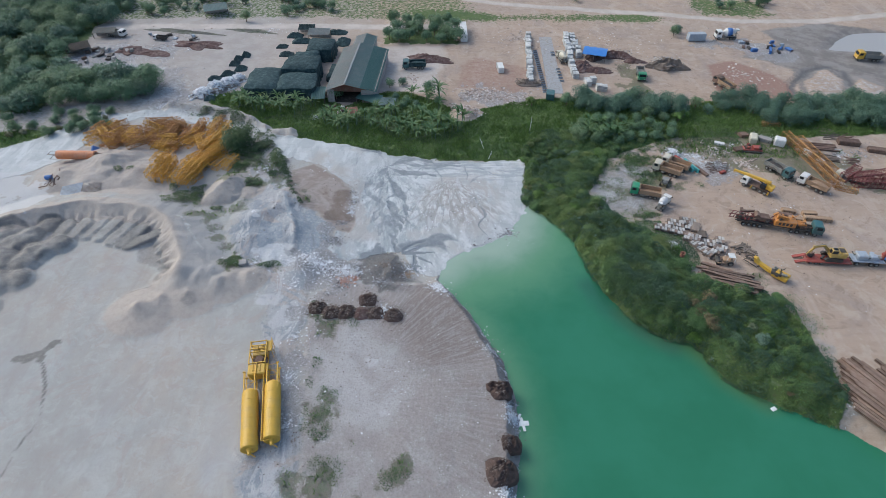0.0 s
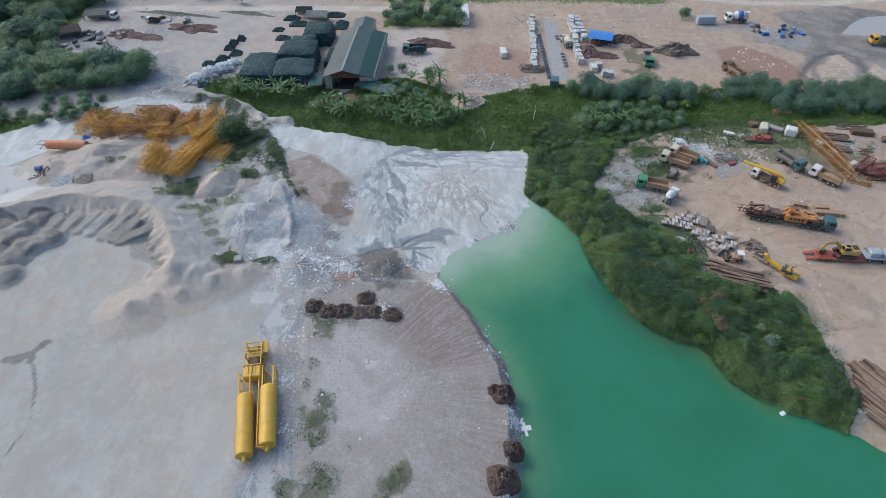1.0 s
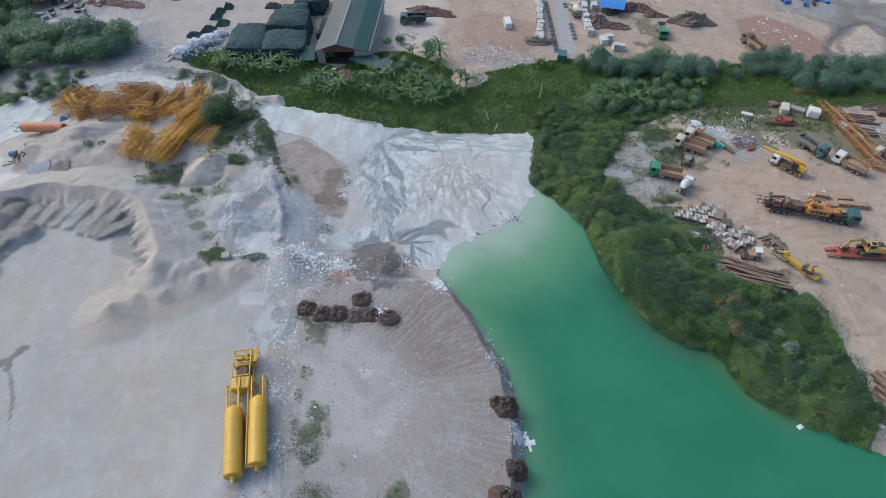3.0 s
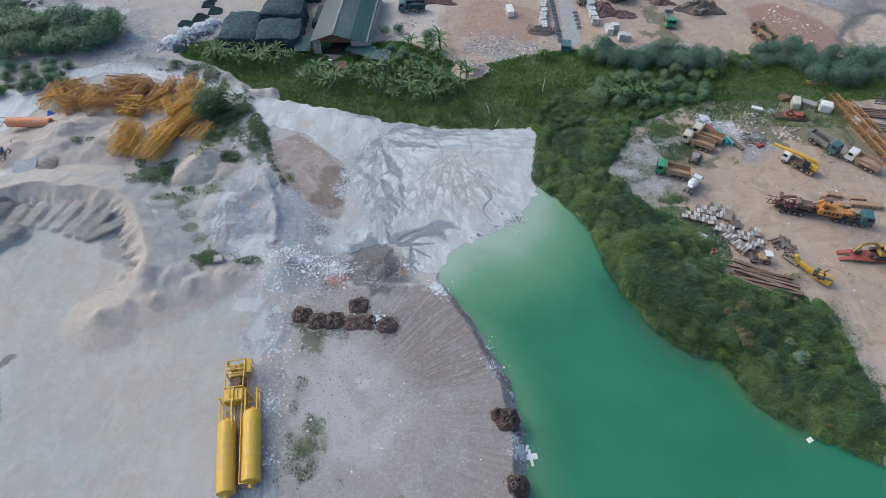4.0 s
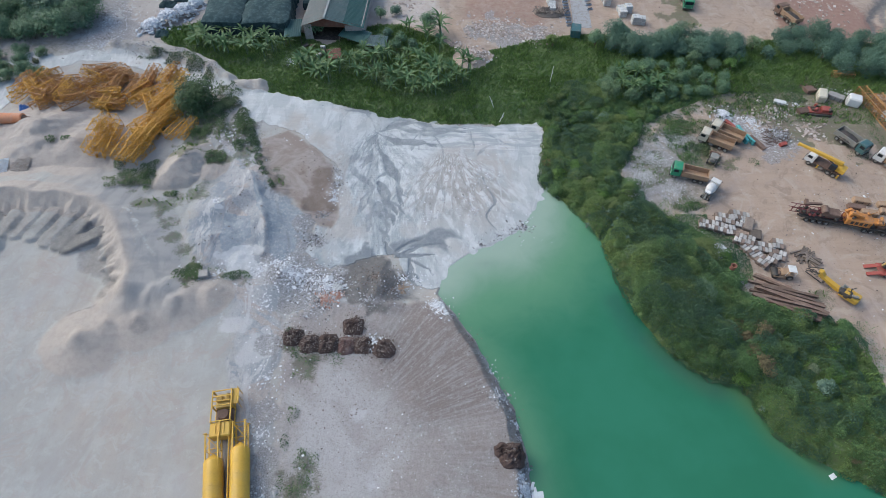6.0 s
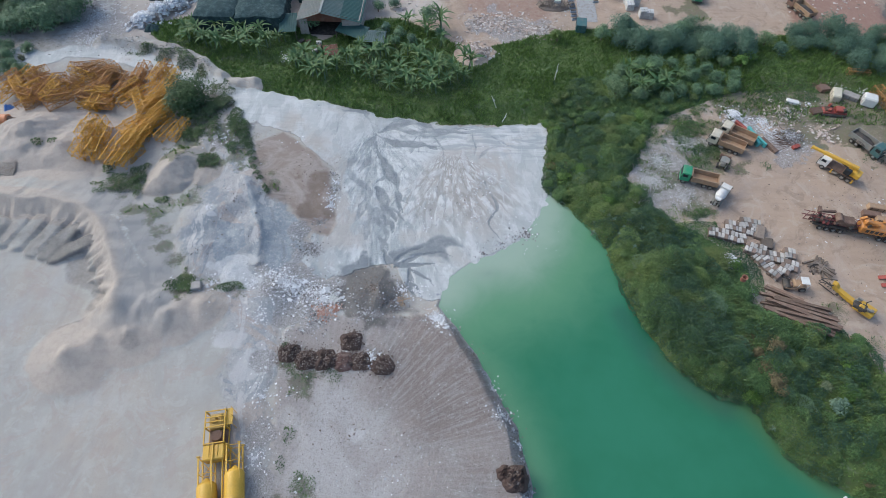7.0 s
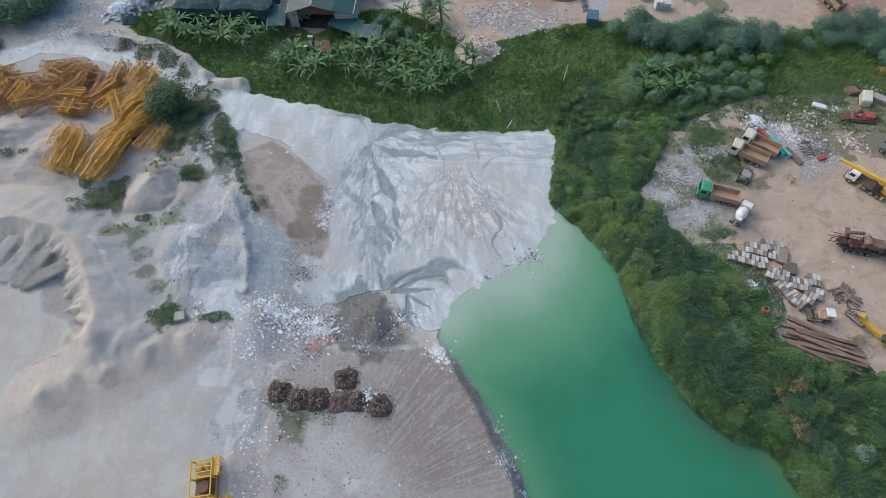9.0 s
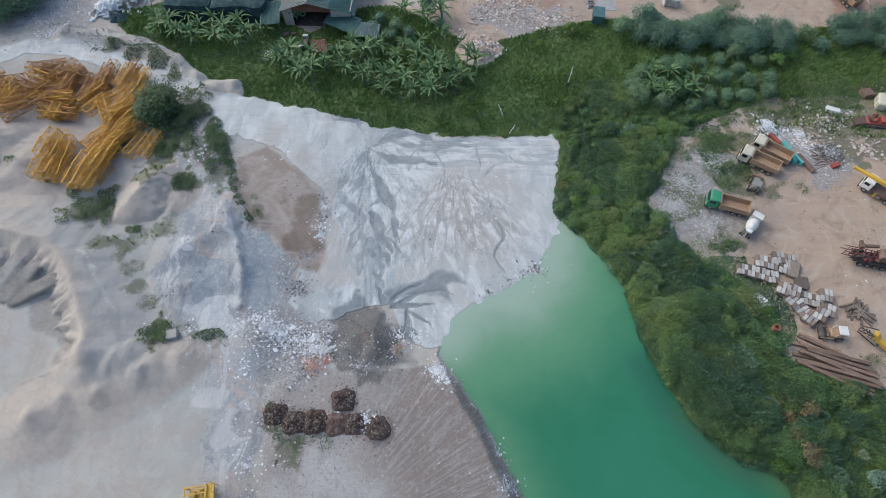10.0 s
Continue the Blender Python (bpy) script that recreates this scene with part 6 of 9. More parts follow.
# weeds in the sand gullies: centre, half sizes, height
GULLY = [(-21, 48.5, 2.6, 3.0, 0.15), (-19.9, 53.5, 1.6, 1.8, 0.15), (-18.5, 40, 3.2, 2.6, 0.2), (-7.5, 39, 2.6, 2.4, 0.2), (-23.6, 70.2, 1.6, 1.5, 0.25), (-20.6, 69.6, 1.4, 1.1, 0.25), (-17.6, 69.4, 1.5, 1.4, 0.25), (-22.5, 60.5, 1.2, 1.6, 0.12), (-23.5, 56, 0.9, 1.2, 0.12), (54, 117, 3.0, 3.2, 0.3), (52.5, 124, 3.0, 2.6, 0.4), (64.5, 114, 1.4, 1.2, 0.2), (88, 116, 3.0, 1.6, 0.2), (47.5, 101.5, 3.2, 1.6, 0.3), (-27.4, 33, 1.6, 3, 0.15), (-50.6, 133.4, 4.6, 4.2, 1.5)] + [(-62.6, 107.6, 4.4, 3.0, 1.1), (-65.6, 106.4, 2.8, 1.8, 0.9), (-45.6, 87.4, 1.4, 2.0, 0.3), (-66.5, 112.0, 1.8, 2.2, 0.7), (-60.8, 111.6, 1.6, 2.6, 0.7), (-52.0, 126.5, 4.6, 4.2, 1.5), (-48.6, 129.6, 3.2, 4.0, 1.6), (-52.4, 121.9, 3.0, 1.5, 0.5), (-62.5, 122.4, 3.4, 1.4, 0.5), (-47.6, 114.2, 2.0, 2.4, 0.6), (-45, 85.4, 2.6, 2.2, 0.9), (-36.4, 85.3, 3.0, 0.9, 0.5)] + [(-47.4, 89.6, 1.0, 1.8, 0.2), (-26, 73.8, 1.4, 1.2, 0.5), (-82.1, 117.3, 0.9, 0.9, 0.5), (-79.3, 117.7, 1.1, 0.8, 0.5), (-44.2, 118.5, 1.6, 2.4, 0.4), (-53.8, 104.4, 2.2, 0.8, 0.3), (-65.6, 147.2, 5.2, 1.5, 0.5), (-71.5, 148.9, 3.4, 1.2, 0.4), (-59.6, 144.6, 3.4, 1.5, 0.5), (-56, 141.6, 1.6, 2.0, 0.5)]
for (ax, ay), (bx, by), wide, tall_ in (((-45.6, 128), (-43, 122.5), 1.9, 0.9), ((-43, 122.5), (-40.7, 119.4), 1.3, 0.6), ((-40.7, 119.4), (-38.6, 113.8), 0.9, 0.4), ((-38.4, 113.2), (-36.0, 108.8), 0.8, 0.4), ((-35.8, 108.4), (-34.2, 106.2), 0.7, 0.35)):
    for k in range(3):
        t = (k + 0.5) / 3
        GULLY.append((ax + t * (bx - ax), ay + t * (by - ay), wide, wide * 1.2, tall_))
gx, gy, gt = [], [], []
for cx, cy, rx, ry, hh in GULLY:
    n = int(rx * ry * 520)
    x, y = cx + rx * pick.uniform(-1.2, 1.2, n), cy + ry * pick.uniform(-1.2, 1.2, n)
    q = ((x - cx) / rx) ** 2 + ((y - cy) / ry) ** 2
    gx.append(x)
    gy.append(y)
    v = np.clip(1.0 - q + 1.7 * fbm(x, y, 1.8, 4, 85), 0, 1)
    sparse = 0.22 if hh <= 0.25 else 1.0
    gt.append(np.where((v > 0.75 * pick.rand(n)) & (pick.rand(n) < sparse), 0.1 + 0.9 * hh * v, 0))
undergrowth("gully_weeds", np.concatenate(gx), np.concatenate(gy), np.concatenate(gt), LEAF_WEED, "dark green weeds in the sand gullies", 86, 0.16, 0.34)

# grass and reeds
rng = np.random.RandomState(3)
gx = np.concatenate([rng.uniform(-72, 150, 170000), rng.uniform(20, 72, 30000), rng.uniform(-150, -98, 12000), rng.uniform(-62, -5, 40000)])
gy = np.concatenate([rng.uniform(126, 164, 170000), rng.uniform(48, 142, 30000), rng.uniform(124, 146, 12000), rng.uniform(30, 125, 40000)])
gh, ga, _, _, gd, *_ = land(gx, gy)
keep = (np.maximum(ga[2], 0.55 * gd[2]) * (0.75 + 0.6 * (fbm(gx, gy, 1.5, 3, 44) + 0.2)) > 0.3 + 0.5 * rng.rand(len(gx))) & (gh > WATER_Z)
gx, gy, gh = gx[keep], gy[keep], gh[keep]
n = len(gx)
a, tall, lean_a = rng.rand(n) * 6.283, 0.22 + 0.75 * rng.rand(n) * (0.4 + 0.6 * (fbm(gx, gy, 5, 3, 41) > 0)), rng.rand(n) * 6.283
w = 0.09 + 0.09 * rng.rand(n)
base = np.stack([gx, gy, gh - 0.05], 1)
side = np.stack([np.cos(a) * w, np.sin(a) * w, 0 * a], 1)
tip = np.stack([np.cos(lean_a) * tall * 0.5, np.sin(lean_a) * tall * 0.5, tall], 1)
verts = np.stack([base - side, base + side, base + tip + side * 0.3], 1).reshape(-1, 3)
me = bpy.data.meshes.new("grass")
me.from_pydata(verts.tolist(), [], np.arange(3 * n).reshape(-1, 3).tolist())
me.materials.append(GRASS)
tagged(new("grass", me), "rough green grass and weeds on the belt", "grass", kind="stuff")
reeds = [shrub(420, REED, "pale dry reed clump beside the silt road", 0.9, 200)]
reeds[0].name = "reed_clump"
tagged(reeds[0], category="reeds")
put_many(reeds, [(-107, 143), (-104, 144), (-102, 145.5), (-110, 141), (-112, 139), (-115, 140), (-119, 138.5), (-122, 137), (-126, 136), (-99.5, 147)], "reed clumps beside the silt road", 0.7, 1.1, veg)


# ---- vehicles and machines; every one faces +x ----
def at_ground(root, x, y, yaw, lift=0.0, rx=0, ry=0, s=1.0):
    root.matrix_basis = pose(x, y, height(x, y) + lift, rx, ry, yaw) @ Matrix.Scale(s, 4)
    return root


def add_wheels(root, spots, r=0.5, w=0.34):
    tyre = rim = None
    for x, y in spots:
        m = pose(x, y, r, 90, 0, 0)
        if tyre is None:
            bm = bm_new()
            bmesh.ops.create_cone(bm, cap_ends=True, segments=16, radius1=r, radius2=r, depth=w)
            es = [e for e in bm.edges if len(e.link_faces) == 2 and any(len(f.verts) > 4 for f in e.link_faces)]
            bmesh.ops.bevel(bm, geom=es, offset=0.07, segments=1, affect="EDGES")
            tyre = part("wheel", bm, RUBBER, root, "dusty black rubber tyre", m)
            bm = bm_new()
            bmesh.ops.create_cone(bm, cap_ends=True, segments=12, radius1=r * 0.55, radius2=r * 0.5, depth=w + 0.05)
            rim = part("rim", bm, GREYBED, tyre, "grey steel rim")
        else:
            t = again(tyre, m, root)
            again(rim, Matrix.Identity(4), t)


def add_cab(root, paint, x0, length=1.9, width=2.4, z0=0.75, tall=2.0, label=""):
    """A flat-fronted lorry cab from x0 forwards, with glass, lamps, mirrors and bumper."""
    x1, z1 = x0 + length, z0 + tall
    bm = hull_profile(bm_new(), [(x0, z0), (x1, z0), (x1, z0 + tall * 0.5), (x1 - 0.22, z1 - 0.12), (x1 - 0.4, z1), (x0 + 0.1, z1), (x0, z1 - 0.1)], width)
    bmesh.ops.bevel(bm, geom=list(bm.edges), offset=0.05, segments=2, affect="EDGES")
    cab = part("cab", bm, paint, root, label)
    bm = bm_new()
    box(bm, (0.03, width * 0.86, tall * 0.36), (x1 - 0.1, 0, z0 + tall * 0.70), (0, -14, 0))
    part("windscreen", bm, GLASS, cab, "dark glass windscreen")
    for s in (-1, 1):
        bm = bm_new()
        box(bm, (length * 0.5, 0.03, tall * 0.33), (x0 + length * 0.55, s * (width / 2 + 0.005), z0 + tall * 0.70))
        part("side_window", bm, GLASS, cab)
        bm = bm_new()
        box(bm, (0.06, 0.3, 0.16), (x1 + 0.02, s * width * 0.36, z0 + 0.28), bevel=0.02)
        part("headlight", bm, WHITE, cab)
        bm = bm_new()
        box(bm, (0.08, 0.2, 0.42), (x1 - 0.15, s * (width / 2 + 0.2), z0 + tall * 0.66), bevel=0.02)
        part("mirror", bm, STEEL, cab)
    bm = bm_new()
    box(bm, (0.22, width, 0.3), (x1 + 0.04, 0, z0 - 0.1), bevel=0.05)
    part("bumper", bm, STEEL, root)
    return cab


def add_chassis(root, x0, x1, z=0.75):
    bm = bm_new()
    for s in (-1, 1):
        box(bm, (x1 - x0, 0.16, 0.28), ((x0 + x1) / 2, s * 0.42, z))
    for k in range(4):
        box(bm, (0.14, 0.9, 0.2), (x0 + (x1 - x0) * (k + 0.5) / 4, 0, z))
    part("chassis", bm, STEEL, root)
    bm = bm_new()
    box(bm, (0.9, 0.5, 0.45), (x1 - 2.6, 0.95, z - 0.1), bevel=0.08)
    part("fuel_tank", bm, GREYBED, root)


def dump_truck(label, cab_paint, bed_paint, load=None, long=7.2):
    root = thing("dump_truck", label, "truck")
    f, r = long / 2, -long / 2
    add_chassis(root, r + 0.1, f - 0.4)
    add_cab(root, cab_paint, f - 1.9)
    bx0, bx1, w, z0, z1 = r, f - 2.1, 2.5, 1.15, 2.25
    bm = bm_new()
    box(bm, (bx1 - bx0, w, 0.12), ((bx0 + bx1) / 2, 0, z0))
    for s in (-1, 1):
        box(bm, (bx1 - bx0, 0.09, z1 - z0), ((bx0 + bx1) / 2, s * (w / 2 - 0.045), (z0 + z1) / 2))
        box(bm, (bx1 - bx0, 0.16, 0.12), ((bx0 + bx1) / 2, s * (w / 2 - 0.02), z1))
        for k in range(6):
            box(bm, (0.12, 0.1, z1 - z0 - 0.1), (bx0 + 0.15 + (bx1 - bx0 - 0.3) * k / 5, s * (w / 2 + 0.05), (z0 + z1) / 2))
    bed = part("bed", bm, bed_paint, root, "dusty open steel bed")
    bm = bm_new()
    box(bm, (0.1, w - 0.1, z1 - z0 + 0.3), (bx1 - 0.05, 0, (z0 + z1) / 2 + 0.15))
    box(bm, (0.7, w - 0.2, 0.08), (bx1 + 0.3, 0, z1 + 0.3))
    part("headboard", bm, bed_paint, bed)
    bm = bm_new()
    box(bm, (0.09, w - 0.12, z1 - z0 - 0.05), (bx0 + 0.05, 0, (z0 + z1) / 2), (0, 4, 0))
    part("tailgate", bm, bed_paint, bed)
    if load:
        rng = random.Random(len(label))
        bm = heap_mesh(bm_new(), 1.0, 0.55, rng, 16, 5, 0.1)
        bmesh.ops.transform(bm, matrix=Matrix.Translation(((bx0 + bx1) / 2, 0, z1 - 0.75)) @ Matrix.Diagonal(((bx1 - bx0) * 0.55, w * 0.6, 1, 1)), verts=bm.verts)
        part("load", bm, load, bed, smooth=True)
    ax = [f - 0.9, r + 2.3, r + 1.15]
    add_wheels(root, [(x, s * 1.02) for x in ax for s in (-1, 1)], 0.52)
    return root


def lathe(bm, profile, axis_m, sides=20):
    rings = []
    for x, r in profile:
        rings.append([bm.verts.new((x, r * math.cos(2 * math.pi * i / sides), r * math.sin(2 * math.pi * i / sides))) for i in range(sides)])
    for a, b in zip(rings, rings[1:]):
        for i in range(sides):
            bm.faces.new((a[i], a[(i + 1) % sides], b[(i + 1) % sides], b[i]))
    bm.faces.new(rings[0][::-1])
    bm.faces.new(rings[-1])
    bmesh.ops.recalc_face_normals(bm, faces=bm.faces)
    bmesh.ops.transform(bm, matrix=axis_m, verts=bm.verts)
    return bm


def mixer_truck(label, cab_paint, drum_paint, band=None):
    root = thing("mixer_truck", label, "truck")
    add_chassis(root, -3.3, 3.0)
    add_cab(root, cab_paint, 1.6, 1.8, 2.3)
    drum = part("drum", lathe(bm_new(), [(-2.6, 0.45), (-1.7, 0.95), (-0.4, 1.25), (0.6, 1.2), (1.3, 0.7)], pose(-0.3, 0, 2.2, 0, 9, 0)), drum_paint, root, "tilted mixing drum", smooth=True)
    if band:
        part("band", lathe(bm_new(), [(-1.2, 1.12), (-0.7, 1.23), (-0.4, 1.28), (0.3, 1.25)], pose(-0.3, 0, 2.2, 0, 9, 0)), band, drum, smooth=True)
    bm = bm_new()
    box(bm, (0.6, 1.0, 0.5), (-3.1, 0, 2.9), taper=(1.5, 1.3))
    part("hopper", bm, drum_paint, root)
    bm = bm_new()
    box(bm, (1.3, 0.4, 0.12), (-3.5, 0.1, 1.7), (0, -40, 0))
    part("chute", bm, GREYBED, root)
    bm = bm_new()
    for s in (-1, 1):
        rod(bm, (-2.8, s * 0.7, 0.9), (-2.8, s * 0.5, 2.5), 0.07)
        rod(bm, (-3.3, s * 0.6, 0.9), (-2.8, s * 0.5, 2.5), 0.06)
        box(bm, (4.2, 0.35, 0.06), (-0.8, s * 1.0, 1.15))
    part("drum_support", bm, GREYBED, root)
    add_wheels(root, [(x, s * 1.0) for x in (2.4, -1.3, -2.4) for s in (-1, 1)], 0.5)
    return root


def crane_truck(label, boom_paint):
    root = thing("crane_truck", label, "truck")
    add_chassis(root, -3.6, 2.6)
    add_cab(root, WHITE, 1.7, 1.7, 2.3, 0.75, 1.7)
    bm = bm_new()
    box(bm, (5.2, 2.4, 0.22), (-1.0, 0, 1.15), bevel=0.05)
    part("deck", bm, RUST, root)
    bm = bm_new()
    box(bm, (1.9, 1.6, 1.1), (-2.3, 0, 1.85), bevel=0.12)
    box(bm, (0.9, 1.9, 0.9), (-3.4, 0, 1.8), bevel=0.1)
    turret = part("turret", bm, boom_paint, root)
    bm = bm_new()
    box(bm, (1.2, 0.7, 1.2), (-1.7, 1.0, 2.1), bevel=0.08)
    part("crane_cab", bm, GLASS, turret)
    bm = bm_new()
    box(bm, (6.2, 0.62, 0.62), (0.3, -0.1, 2.75), (0, 3, 0), bevel=0.05)
    boom = part("boom", bm, boom_paint, root, "long telescopic boom")
    bm = bm_new()
    box(bm, (3.0, 0.46, 0.46), (4.2, -0.1, 2.55), (0, 3, 0), bevel=0.04)
    box(bm, (0.3, 0.6, 0.7), (5.7, -0.1, 2.4), bevel=0.08)
    part("boom_tip", bm, boom_paint, boom)
    bm = bm_new()
    rod(bm, (-1.8, -0.1, 1.9), (0.3, -0.1, 2.5), 0.13, 8)
    part("ram", bm, STEEL, boom)
    for x in (-3.3, 0.6):
        for s in (-1, 1):
            bm = bm_new()
            box(bm, (0.25, 0.3, 0.7), (x, s * 1.2, 0.85))
            box(bm, (0.4, 0.4, 0.06), (x, s * 1.2, 0.5))
            part("outrigger", bm, boom_paint, root)
    add_wheels(root, [(x, s * 1.0) for x in (2.3, -1.5, -2.6) for s in (-1, 1)], 0.5)
    return root


def add_track(root, x, y, long, w=0.55, tall=0.8):
    bm = hull_profile(bm_new(), [(-long / 2 + 0.3, 0), (long / 2 - 0.3, 0), (long / 2, tall * 0.4), (long / 2 - 0.1, tall * 0.8), (long / 2 - 0.4, tall), (-long / 2 + 0.4, tall), (-long / 2 + 0.1, tall * 0.8), (-long / 2, tall * 0.4)], w)
    for k in range(int(long / 0.3)):
        box(bm, (0.1, w + 0.06, 0.06), (-long / 2 + 0.35 + k * 0.28, 0, tall + 0.02))
    part("track", bm, STEEL, root, "muddy steel crawler track", pose(x, y, 0))


def excavator(label, paint, fold=0):
    root = thing("excavator", label, "excavator")
    for s in (-1, 1):
        add_track(root, 0, s * 1.05, 3.8)
    bm = bm_new()
    box(bm, (1.4, 1.7, 0.4), (0, 0, 0.6))
    rod(bm, (0, 0, 0.6), (0, 0, 1.05), 0.7, 14)
    part("undercarriage", bm, STEEL, root)
    bm = bm_new()
    box(bm, (3.4, 2.5, 0.9), (-0.5, 0, 1.5), bevel=0.1)
    box(bm, (1.3, 2.4, 1.1), (-1.7, 0, 1.75), bevel=0.18)
    body = part("body", bm, paint, root)
    bm = bm_new()
    box(bm, (1.2, 1.3, 0.05), (-1.4, 0, 2.33))
    part("engine_cover", bm, STEEL, body)
    bm = bm_new()
    box(bm, (1.5, 1.0, 1.5), (0.6, 0.7, 2.4), bevel=0.1)
    cab = part("cab", bm, paint, root)
    bm = bm_new()
    box(bm, (1.2, 1.04, 0.8), (0.65, 0.7, 2.6))
    box(bm, (1.54, 0.8, 0.8), (0.6, 0.7, 2.6))
    box(bm, (0.9, 0.7, 0.03), (0.6, 0.7, 3.16))
    part("cab_window", bm, GLASS, cab)
    bm = bm_new()
    for (a, b), w in zip((((0.9, 1.7), (2.6, 3.2)), ((2.6, 3.2), (4.6, 2.8))), (0.62, 0.55)):
        d = math.degrees(math.atan2(b[1] - a[1], b[0] - a[0]))
        box(bm, (math.dist(a, b) + 0.3, 0.42, w), ((a[0] + b[0]) / 2, -0.2, (a[1] + b[1]) / 2), (0, -d, 0), bevel=0.05)
    part("boom", bm, paint, root)
    bm = bm_new()
    box(bm, (2.6, 0.32, 0.42), (4.7 - fold * 0.2, -0.2, 1.7), (0, 70, 0), bevel=0.05)
    arm = part("arm", bm, paint, root)
    bm = hull_profile(bm_new(), [(4.0, 0.2), (4.6, 0.05), (5.1, 0.4), (5.1, 1.0), (4.8, 0.9), (4.5, 0.5), (4.1, 0.5)], 0.9, -0.2)
    part("bucket", bm, STEEL, arm)
    bm = bm_new()
    for s in (-0.5, 0.1):
        rod(bm, (1.4, s, 1.6), (2.7, s, 2.9), 0.09, 7)
    rod(bm, (2.6, -0.2, 3.6), (4.4, -0.2, 3.1), 0.09, 7)
    part("ram", bm, GREYBED, root)
    return root


def lattice(name, label, paint, long=6.0, w=1.9, group="", bays=4, thick=0.075, category="crane section", cross=False):
    """A tower-crane mast section: four chords, frames at the ends and joints, diagonals on all sides."""
    root = thing(name, label, category, group=group)
    h = w / 2
    chord = None
    for y, z in ((-h, 0), (h, 0), (-h, w), (h, w)):
        if chord is None:
            bm = bm_new()
            box(bm, (long, thick * 2.0, thick * 2.0))
            for k in (-1, 1):
                box(bm, (0.3, thick * 3.6, thick * 3.6), (k * (long / 2 - 0.15), 0, 0))
            chord = part("chord", bm, paint, root, m=pose(0, y, z + thick))
        else:
            again(chord, pose(0, y, z + thick), root)
    step = long / bays
    hoop = None
    for k in range(bays + 1):
        m = pose(-long / 2 + k * step, 0, thick)
        if hoop is None:
            bm = bm_new()
            for a, b in (((-h, 0), (h, 0)), ((-h, w), (h, w)), ((-h, 0), (-h, w)), ((h, 0), (h, w))):
                rod(bm, (0, *a), (0, *b), thick, 4)
            hoop = part("hoop", bm, paint, root, m=m)
        else:
            again(hoop, m, root)
    diag = None
    for k in range(bays):
        mid = -long / 2 + (k + 0.5) * step
        flip = 1 if k % 2 else -1
        a = 0 if flip > 0 else 180
        for m in (pose(mid, -h, h + thick, a, 0, 0), pose(mid, h, h + thick, a + 180, 0, 0), pose(mid, 0, thick, 90 + a, 0, 0), pose(mid, 0, w + thick, 90 - a, 0, 0)):
            if diag is None:
                q, u = step / 2, w / 2
                bm = rod(bm_new(), (-q, 0, -u), (q, 0, u), thick * 0.75, 4)
                if cross:
                    rod(bm, (-q, 0, u), (q, 0, -u), thick * 0.75, 4)
                diag = part("brace", bm, paint, root, m=m)
            else:
                again(diag, m, root)
    return root


# ---- the heaped crane sections ----
sec = random.Random(21)
MAST = "yellow tower crane lattice section in a heap"
RUSTY = "rusty orange tower crane lattice section in a heap"
HEAP = "crane sections in the heap"
kinds = [lattice("crane_section", MAST, LATTICE, 3.4, 1.6, HEAP, 2, 0.06, cross=True), lattice("crane_section", MAST, LATTICE, 4.8, 1.6, HEAP, 3, 0.06, cross=True), lattice("crane_section", MAST, LATTICE, 5.8, 1.5, HEAP, 3, 0.06, cross=True),
         lattice("crane_section", RUSTY, LATTICE_RUST, 4.0, 1.6, HEAP, 2, 0.06, cross=True), lattice("crane_section", RUSTY, LATTICE_RUST, 5.2, 1.5, HEAP, 3, 0.06, cross=True)]
heap = []
# jumbled parts: middle, half sizes, pieces, heading, layers, spread of headings, share of rusty ones
for cx, cy, w, d, n, base_yaw, layers, loose, rusty in ((-89, 133.8, 7.5, 5.2, 40, 35, 3, 40, 0.5), (-78.5, 137.5, 5.0, 4.6, 24, 5, 2, 35, 0.7), (-74.0, 131.6, 3.8, 3.0, 12, -8, 2, 25, 0.4), (-69.0, 133.6, 2.4, 2.0, 6, 60, 2, 25, 0.5), (-69.2, 138.0, 1.6, 2.6, 6, 82, 2, 10, 0.9),
                                                       (-62.9, 138.8, 1.6, 2.8, 8, 76, 3, 9, 0.2), (-62.4, 128.6, 3.2, 4.4, 24, 52, 3, 30, 0.0), (-64.6, 122.2, 2.4, 2.6, 11, 58, 2, 25, 0.0)):
    for k in range(n):
        heap.append((cx + sec.uniform(-w, w), cy + sec.uniform(-d, d), (k % layers) * 1.1, base_yaw + (90 if loose > 20 and sec.random() < 0.25 else 0) + sec.uniform(-loose, loose), sec.uniform(-loose, loose) / 2.2, sec.uniform(-loose, loose) / 2.4, 3 + k % 2 if sec.random() < rusty else k % 3))
heap += [(-58.2, 122.4, 0.4, 70, 0, 3, 2), (-55.6, 122.6, 0.4, 72, 3, 0, 2), (-68.8, 141.5, 0.2, 80, 5, -8, 4)]
# sections set down in rows, two and three high
for cx, cy, yaw, columns, floors, kind in ((-71.0, 115.0, 86, 3, 2, 0), (-71.0, 118.6, 84, 3, 2, 0), (-71.4, 121.8, 82, 2, 2, 0), (-64.6, 113.2, 76, 2, 2, 0), (-63.9, 116.6, 72, 2, 3, 0), (-63.2, 120.0, 68, 2, 2, 0)):
    for c in range(columns):
        for f in range(floors):
            heap.append((cx + 1.7 * (c - (columns - 1) / 2) + sec.uniform(-0.25, 0.25), cy + sec.uniform(-0.5, 0.5), 1.62 * f, yaw + sec.uniform(-8, 8), sec.uniform(-3, 3), sec.uniform(-4, 4), kind))
used = set()
zs = heights([(x, y) for x, y, *_ in heap])
